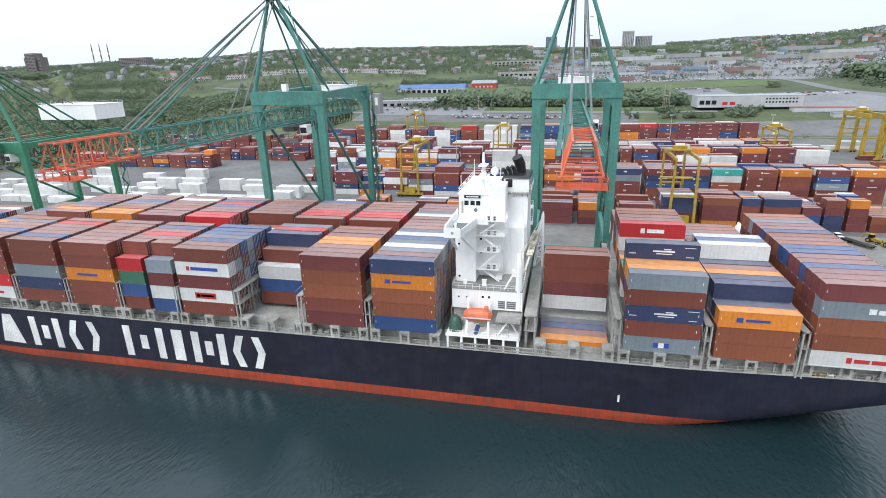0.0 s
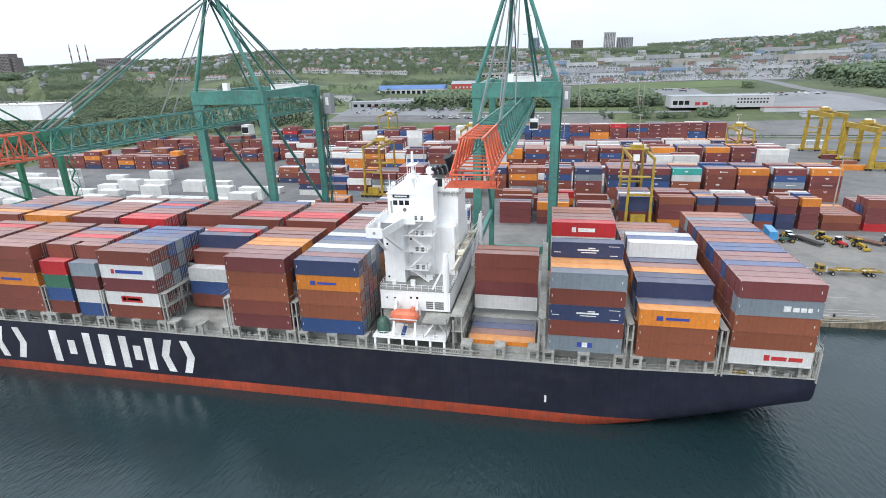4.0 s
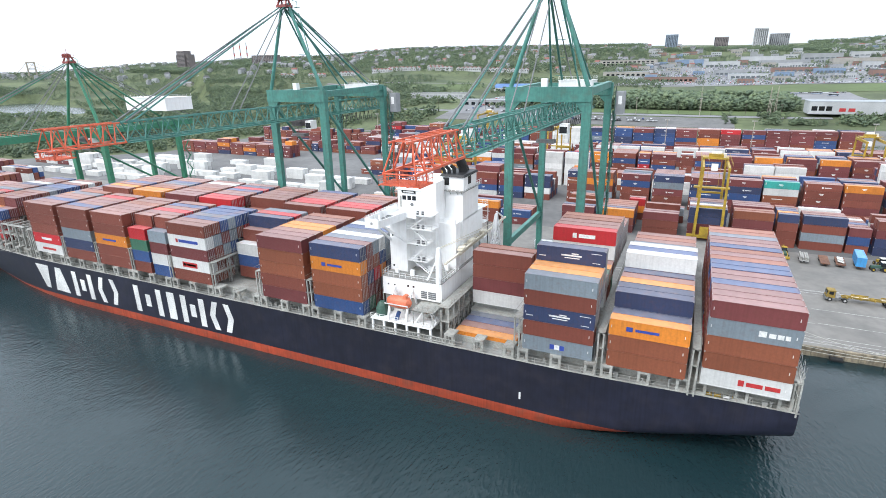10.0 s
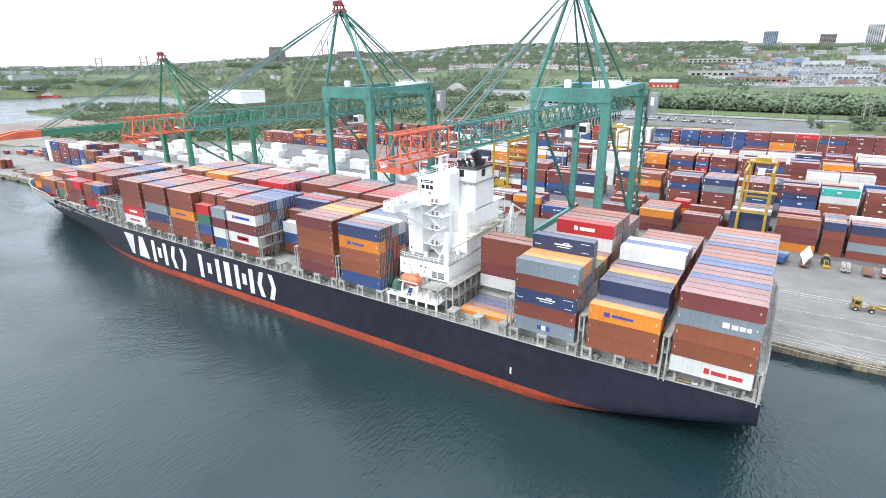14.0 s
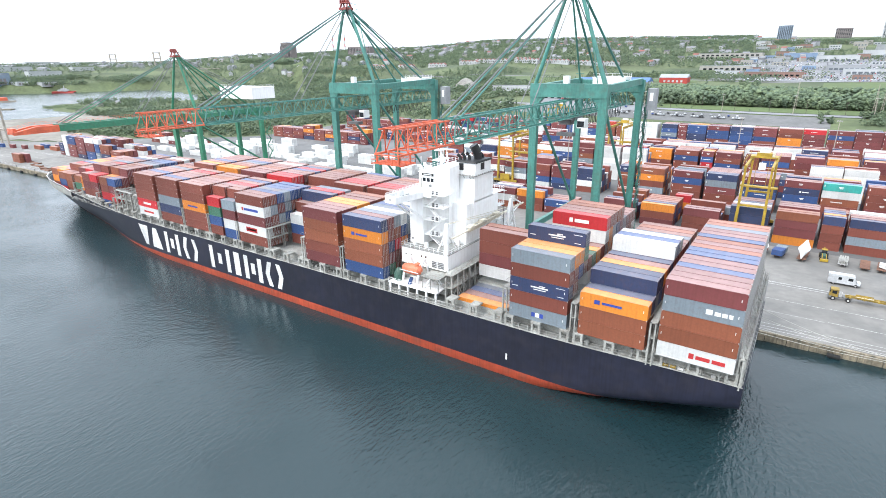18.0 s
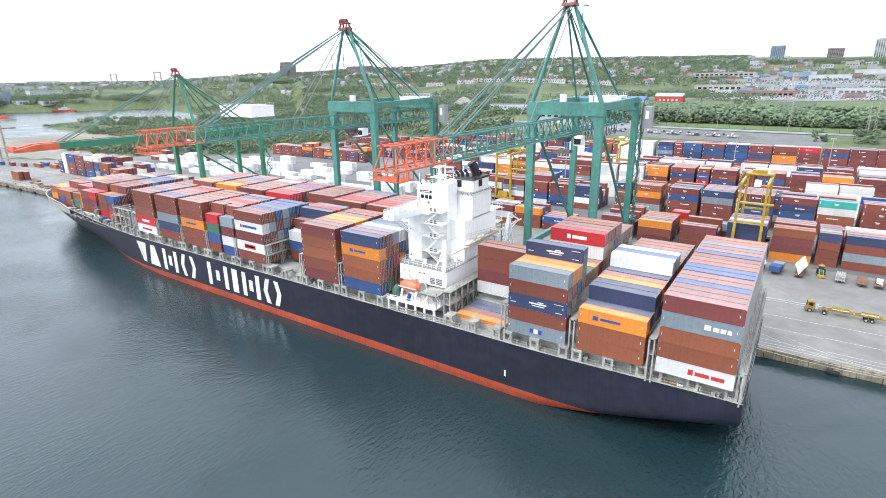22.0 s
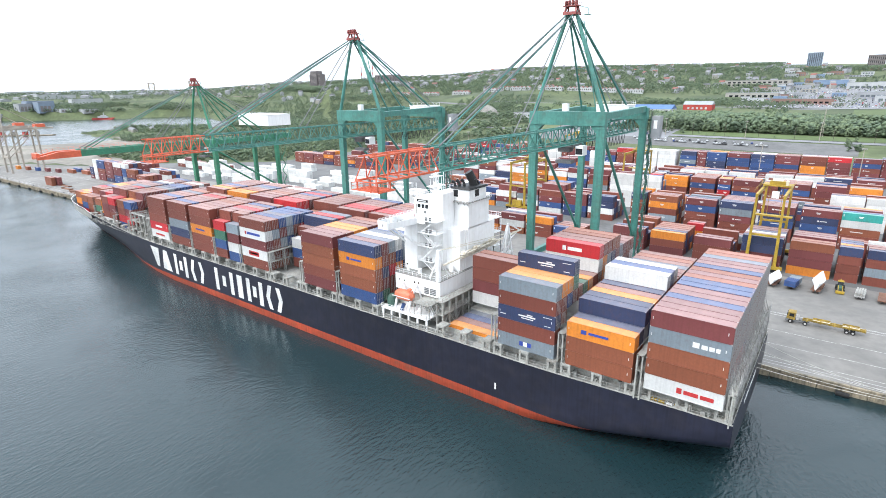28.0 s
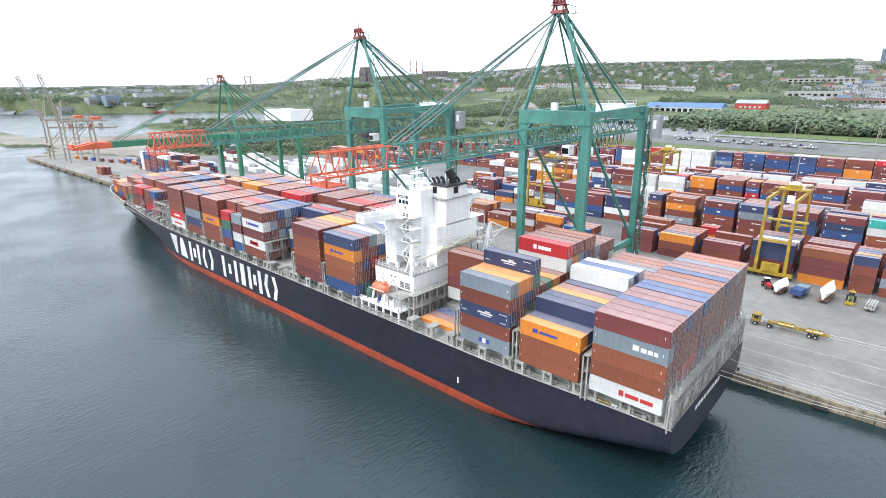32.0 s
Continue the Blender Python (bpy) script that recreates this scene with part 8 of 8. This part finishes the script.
def poles():
    """Wooden power poles and a lattice mast behind the yard."""
    for i in range(16):
        x = -250 + 30 * i
        y = 524 + 3 * math.sin(i)
        g = Geo()
        g.tube((0, 0, -1), (0, 0, 12), 0.2, 6, r2=0.13)
        p = part("power_pole", g, M_BARK, at=pose(x, y, ground_z(x, y)))
        tagged(p, "wooden power pole beside the road", "power pole", "power poles")
        g = Geo()
        g.box(-1.3, 1.3, -0.08, 0.08, 10.8, 11.0)
        part("cross_arm", g, M_BARK, p)
    for x, y in ((100, 530), (106, 534), (40, 545)):
        m = thing("lattice_mast", "slim steel lattice mast behind the yard", "mast", (x, y, ground_z(x, y)), "lattice masts")
        g = Geo()
        for a in (-0.9, 0.9):
            for b in (-0.9, 0.9):
                g.beam((a, b, -1), (a * 0.2, b * 0.2, 26), 0.16)
        for i in range(8):
            k = 1 - 0.8 * i / 8
            g.beam((-0.9 * k, -0.9 * k, 26 * i / 8), (0.9 * k, -0.9 * k, 26 * (i + 1) / 8), 0.1)
            g.beam((-0.9 * k, 0.9 * k, 26 * i / 8), (-0.9 * k, -0.9 * k, 26 * (i + 1) / 8), 0.1)
        part("lattice", g, M_CGREY, m)


poles()

# ---- vehicles and cargo on the apron ----
def wheel_part(parent, x, y, r, w=0.5, rim=None):
    g = Geo()
    g.tube((x, y - w / 2, r), (x, y + w / 2, r), r, 14)
    t = part("wheel", g, M_RUBBER, parent)
    g = Geo()
    g.tube((x, y - w / 2 - 0.02, r), (x, y + w / 2 + 0.02, r), r * 0.5, 10)
    part("rim", g, rim or M_BAR, t)


def terminal_truck():
    """Yard tractor with a skeletal trailer, its front at x = 0, heading to -x."""
    v = thing("terminal_truck", "yellow terminal tractor pulling an empty yellow skeletal trailer", "truck", (0, 0, 3.0))
    g = Geo()
    g.box(0.3, 5.6, -0.5, 0.5, 0.75, 1.05)
    g.box(0.2, 1.0, -1.15, 1.15, 0.55, 1.2)
    part("tractor_frame", g, M_CABLE, v, "dark tractor frame")
    g = Geo()
    g.hexa([(0.4, -1.15, 1.1), (2.4, -1.15, 1.1), (2.4, 1.15, 1.1), (0.4, 1.15, 1.1), (0.7, -1.1, 2.9), (2.35, -1.1, 2.9), (2.35, 1.1, 2.9), (0.7, 1.1, 2.9)])
    cab = part("cab", g, M_TRUCK, v, "yellow cab")
    g = Geo()
    g.box(0.62, 2.45, -1.2, 1.2, 2.9, 3.02)
    part("roof", g, M_TRUCK, cab, "dirty yellow cab roof")
    for y in (-1.16, 1.10):
        g = Geo()
        g.box(1.0, 2.0, y, y + 0.06, 1.9, 2.7)
        part("side_window", g, M_GLASS, cab)
    g = Geo()
    g.box(0.45, 0.62, -1.0, 1.0, 1.9, 2.7)
    part("windscreen", g, M_GLASS, cab)
    g = Geo()
    g.box(2.6, 3.2, -0.9, -0.5, 1.05, 2.5)
    part("air_tank", g, M_BAR, v)
    for x, y in ((1.4, -0.95), (1.4, 0.95), (4.7, -0.95), (4.7, 0.95)):
        wheel_part(v, x, y, 0.55, 0.5)
    g = Geo()
    for y in (-0.5, 0.5):
        g.beam((4.0, y, 1.35), (6.0, y, 1.5), 0.2, 0.4)
        g.beam((6.0, y, 1.45), (17.5, y, 1.35), 0.22, 0.5)
    for x in (5, 8, 11, 14, 17.3):
        g.beam((x, -1.2, 1.4), (x, 1.2, 1.4), 0.3, 0.3)
    tr = part("trailer_frame", g, M_TRUCK, v, "yellow skeletal trailer frame")
    for x0, x1 in ((6.2, 10.0), (12.6, 16.2)):
        for y in (-1.15, 1.05):
            g = Geo()
            g.box(x0, x1, y, y + 0.12, 1.5, 1.9)
            part("guide_rail", g, M_TRUCK, tr)
        g = Geo()
        g.box(x0, x1, -1.05, 1.05, 1.45, 1.52)
        part("bed_plate", g, M_BUFF, tr, "dirty pale bed plate")
    for x in (13.6, 14.9):
        for y in (-0.95, 0.95):
            wheel_part(v, x, y, 0.52, 0.5)
    return v


def delivery_van():
    """Step van heading to +x, its middle at the origin."""
    v = thing("step_van", "white boxy step van driving along the quay", "van", (0, 0, 3.0))
    g = Geo()
    g.box(-3.6, 2.2, -1.15, 1.15, 0.6, 3.1)
    g.hexa([(2.2, -1.15, 0.6), (3.0, -1.1, 0.6), (3.0, 1.1, 0.6), (2.2, 1.15, 0.6), (2.2, -1.15, 3.1), (2.45, -1.1, 3.0), (2.45, 1.1, 3.0), (2.2, 1.15, 3.1)])
    g.box(3.0, 3.9, -0.95, 0.95, 0.6, 1.45)
    body = part("body", g, M_CAR[0], v, "white van body")
    for x0, x1, y in ((1.0, 2.1, -1.17), (1.0, 2.1, 1.11), (-1.3, -0.5, -1.17)):
        g = Geo()
        g.box(x0, x1, y, y + 0.06, 1.7, 2.5)
        part("side_window", g, M_GLASS, body)
    g = Geo()
    g.hexa([(2.96, -0.95, 1.5), (3.0, -0.95, 1.5), (3.0, 0.95, 1.5), (2.96, 0.95, 1.5), (2.52, -0.95, 2.8), (2.56, -0.95, 2.8), (2.56, 0.95, 2.8), (2.52, 0.95, 2.8)])
    part("windscreen", g, M_GLASS, body)
    for y in (-0.7, 0.7):
        g = Geo()
        g.tube((3.88, y, 1.1), (3.94, y, 1.1), 0.14, 8)
        part("headlight", g, M_BAR, body)
    g = Geo()
    g.box(3.8, 4.0, -1.0, 1.0, 0.55, 0.75)
    part("bumper", g, M_CABLE, body)
    for x in (-2.2, 2.9):
        for y in (-0.95, 0.95):
            wheel_part(v, x, y, 0.45, 0.35)
    return v


def tractor(x, y, rz, paint, label, loader=None, scale=1.0):
    v = thing("tractor", label, "tractor", (x, y, 3.0), "machines on the quay", rz)
    g = Geo()
    g.hexa([(-0.2, -0.5, 0.9), (2.3, -0.45, 0.9), (2.3, 0.45, 0.9), (-0.2, 0.5, 0.9), (-0.2, -0.45, 1.8), (2.3, -0.38, 1.6), (2.3, 0.38, 1.6), (-0.2, 0.45, 1.8)])
    part("bonnet", g, paint, v)
    g = Geo()
    g.box(-1.7, -0.1, -0.75, 0.75, 0.9, 1.6)
    part("chassis", g, paint, v)
    g = Geo()
    g.hexa([(-1.6, -0.75, 1.6), (-0.2, -0.75, 1.6), (-0.2, 0.75, 1.6), (-1.6, 0.75, 1.6), (-1.5, -0.68, 2.8), (-0.4, -0.68, 2.8), (-0.4, 0.68, 2.8), (-1.5, 0.68, 2.8)])
    c = part("cab_glass", g, M_GLASS, v, "dark glazed cab")
    g = Geo()
    g.box(-1.7, -0.2, -0.8, 0.8, 2.8, 2.95)
    part("cab_roof", g, loader or M_MARKW, c)
    for yy in (-0.95, 0.95):
        wheel_part(v, -1.2, yy, 0.85, 0.5, M_YELLOW)
        wheel_part(v, 1.7, yy, 0.55, 0.4, M_YELLOW)
    if loader:
        g = Geo()
        for yy in (-0.55, 0.55):
            g.beam((0.2, yy, 1.7), (2.6, yy, 1.5), 0.16, 0.22)
            g.beam((2.6, yy, 1.5), (3.3, yy, 0.5), 0.16, 0.22)
        g.box(3.1, 3.9, -1.1, 1.1, 0.2, 0.9)
        part("loader_bucket", g, loader, v)
        g = Geo()
        g.beam((-1.8, 0, 1.2), (-2.6, 0, 3.0), 0.3)
        g.beam((-2.6, 0, 3.0), (-3.8, 0, 1.6), 0.25)
        g.box(-4.1, -3.5, -0.35, 0.35, 0.9, 1.6)
        part("backhoe_arm", g, loader, v)


def trailer(x, y, rz, length, paint, label, load=None, wide=2.5, name="trailer"):
    v = thing(name, label, "trailer", (x, y, 3.0), "trailers on the quay", rz)
    g = Geo()
    g.box(-length / 2, length / 2, -wide / 2, wide / 2, 0.9, 1.1)
    for yy in (-0.5, 0.5):
        g.box(-length / 2, length / 2, yy - 0.1, yy + 0.1, 0.6, 0.9)
    part("deck", g, paint, v)
    for xx in (length / 2 - 1.2, length / 2 - 2.4):
        for yy in (-wide / 2 + 0.25, wide / 2 - 0.25):
            wheel_part(v, xx, yy, 0.45, 0.4)
    for yy in (-0.8, 0.8):
        g = Geo()
        g.box(-length / 2 + 1.0, -length / 2 + 1.15, yy - 0.08, yy + 0.08, 0, 0.9)
        part("landing_leg", g, M_CABLE, v)
    return v


def boat_hull(v, length, beam, paint, z=1.2, h=2.6):
    rings = []
    for t in (0, 0.12, 0.3, 0.55, 0.8, 0.95, 1.0):
        x = -length / 2 + length * t
        w = beam / 2 * (math.sin(math.pi * min(1, 0.08 + 0.92 * t)) ** 0.6 if t < 1 else 0.05)
        rings.append([(x, -w * 0.15, z), (x, -w, z + h * 0.6), (x, -w * 0.35, z + h), (x, w * 0.35, z + h), (x, w, z + h * 0.6), (x, w * 0.15, z)])
    g = Geo()
    g.loft(rings)
    part("wrapped_boat", g, paint, v, "boat in white shrink wrap")


def apron_cargo():
    tractor(46.5, 109.5, -60, M_MARKR, "red tractor with black tyres parked on the quay")
    v = trailer(50.5, 107.5, 82, 7, M_RUST, "low trailer carrying a white-wrapped boat")
    boat_hull(v, 8.5, 3.6, M_TARP, 1.1, 2.8)
    v = trailer(55.5, 108.0, 80, 6.5, M_RUST, "flat trailer with a blue tarpaulin load")
    g = Geo()
    g.box(-3.6, 3.6, -1.5, 1.5, 1.1, 2.8)
    part("load", g, SIDE["greyblue"], v, "grey covered load")
    g = Geo()
    g.box(-3.8, 0.2, -1.55, 1.55, 1.12, 2.9)
    part("tarpaulin", g, SIDE["blue"], v, "blue tarpaulin")
    v = trailer(62.0, 109.5, 84, 9, M_RUST, "rusty trailer carrying an upright white boat")
    boat_hull(v, 9.5, 3.4, M_TARP, 1.2, 3.8)
    tractor(67.5, 112.5, -88, M_DGREEN, "dark green tractor with a yellow backhoe", M_YELLOW)
    v = trailer(72.5, 109.8, 86, 7, M_BAR, "trailer stacked with grey steel racks")
    for i in range(4):
        g = Geo()
        g.box(-3.2, 3.2, -1.15 + 0.6 * i, -0.7 + 0.6 * i, 1.1, 1.9 + 0.1 * (i % 2))
        part("steel_rack", g, M_LASH, v)
    trailer(78.0, 110.0, 86, 8.5, M_RUST, "empty rusty flat trailer")
    v = trailer(82.2, 110.2, 84, 8.0, M_RUST, "flat trailer with scrap machinery parts")
    rng = random.Random(3)
    for i in range(7):
        g = Geo()
        x = rng.uniform(-3, 3)
        g.tube((x, -0.8, 1.4), (x + rng.uniform(-1, 1), 0.8, 1.6), rng.uniform(0.15, 0.35), 8)
        part("scrap_piece", g, M_LASH if i % 2 else M_MARKW, v)
    ob = container(AZ, 87.0, 110.5, 4.1, 9.2, 0, "containers on the apron", "on a low trailer", 84)
    trailer(87.0, 109.5, 84, 7, M_RUST, "low trailer under a light blue box")
    tractor(91.5, 107.5, 185, M_DGREEN, "dark green tractor with yellow wheel rims", None)
    tractor(93.0, 112.5, 100, M_YELLOW, "yellow and green farm machine on the quay", None)
    trailer(98.0, 108.0, 118, 10.5, M_BLACK, "black flat trailer standing empty")
    tractor(104.0, 111.0, -60, M_YELLOW, "yellow wheel loader with a raised bucket", M_YELLOW)
    tractor(106.5, 105.5, -70, M_MARKR, "small red tractor among the machines", None)
    tractor(111.5, 104.0, -80, M_YELLOW, "yellow backhoe loader with a black bucket", M_YELLOW)
    trailer(116.0, 110.5, 130, 11, M_RUST, "brown flat trailer standing empty")
    tractor(122.0, 109.0, -100, SIDE["blue"], "blue tractor with a white roof", None)
    v = thing("box_truck", "white truck with a green covered body", "truck", (128.0, 107.5, 3.0), "machines on the quay", -35)
    g = Geo()
    g.box(-5, 1.4, -1.25, 1.25, 1.1, 3.4)
    part("covered_body", g, SIDE["green"], v, "green tarpaulin body")
    g = Geo()
    g.hexa([(1.6, -1.2, 0.6), (3.7, -1.2, 0.6), (3.7, 1.2, 0.6), (1.6, 1.2, 0.6), (1.6, -1.15, 3.2), (3.4, -1.15, 3.2), (3.4, 1.15, 3.2), (1.6, 1.15, 3.2)])
    c = part("cab", g, M_CAR[0], v, "white cab")
    g = Geo()
    g.hexa([(3.66, -1.0, 1.7), (3.72, -1.0, 1.7), (3.72, 1.0, 1.7), (3.66, 1.0, 1.7), (3.46, -1.0, 2.8), (3.52, -1.0, 2.8), (3.52, 1.0, 2.8), (3.46, 1.0, 2.8)])
    part("windscreen", g, M_GLASS, c)
    for x in (-3.8, -2.6, 2.6):
        for y in (-1.0, 1.0):
            wheel_part(v, x, y, 0.5, 0.4)
    v = trailer(134.0, 109.0, 130, 8, M_DGREEN, "green tipping trailer on the quay")
    g = Geo()
    g.box(-3.5, 3.5, -1.2, 1.2, 1.1, 2.4)
    part("tipping_body", g, M_DGREEN, v)
    # orange and brown flats, and blue reach equipment at the far end of the yard
    for x, y, rz, p, lab in ((-118, 100, 4, M_RUST, "rusty spreader frame on the apron"), (-100, 104, 0, M_RUST, "rusty gear rack on the apron")):
        t = trailer(x, y, rz, 9, p, lab, name="gear_rack")
        for i in range(5):
            g = Geo()
            g.box(-4 + 1.8 * i, -3.2 + 1.8 * i, -1.1, 1.1, 1.1, 2.0 + 0.5 * (i % 2))
            part("spreader_part", g, M_RUST, t)


apron_cargo()
truck = terminal_truck()
van = delivery_van()


def motions():
    """The terminal truck creeps along the quay and the van drives by."""
    rows = ((0, 92.0), (2, 91.0), (3.5, 88.5), (5.5, 82.5), (6.5, 78.5), (7.5, 75.5), (8.5, 73.2), (10, 72.4), (12, 72.0), (14, 71.8), (16.5, 70.2), (17.5, 68.9), (19, 67.0), (21, 64.6), (23, 62.4), (25.5, 59.4), (28, 56.2), (30, 52.6), (32, 49.2))
    walk(truck, [(t, pose(x, 77.6, 3.0, 0, 0, 0.6)) for t, x in rows])
    vans = ((0, -95.0), (6, -42.0), (14.5, 37.0), (16.5, 57.6), (17, 62.7), (17.5, 67.2), (18.3, 75.1), (19, 81.8), (20, 91.5), (26, 150.0), (32, 210.0))
    walk(van, [(t, pose(x, 90.4, 3.0, 0, 0, 0.5)) for t, x in vans])


motions()
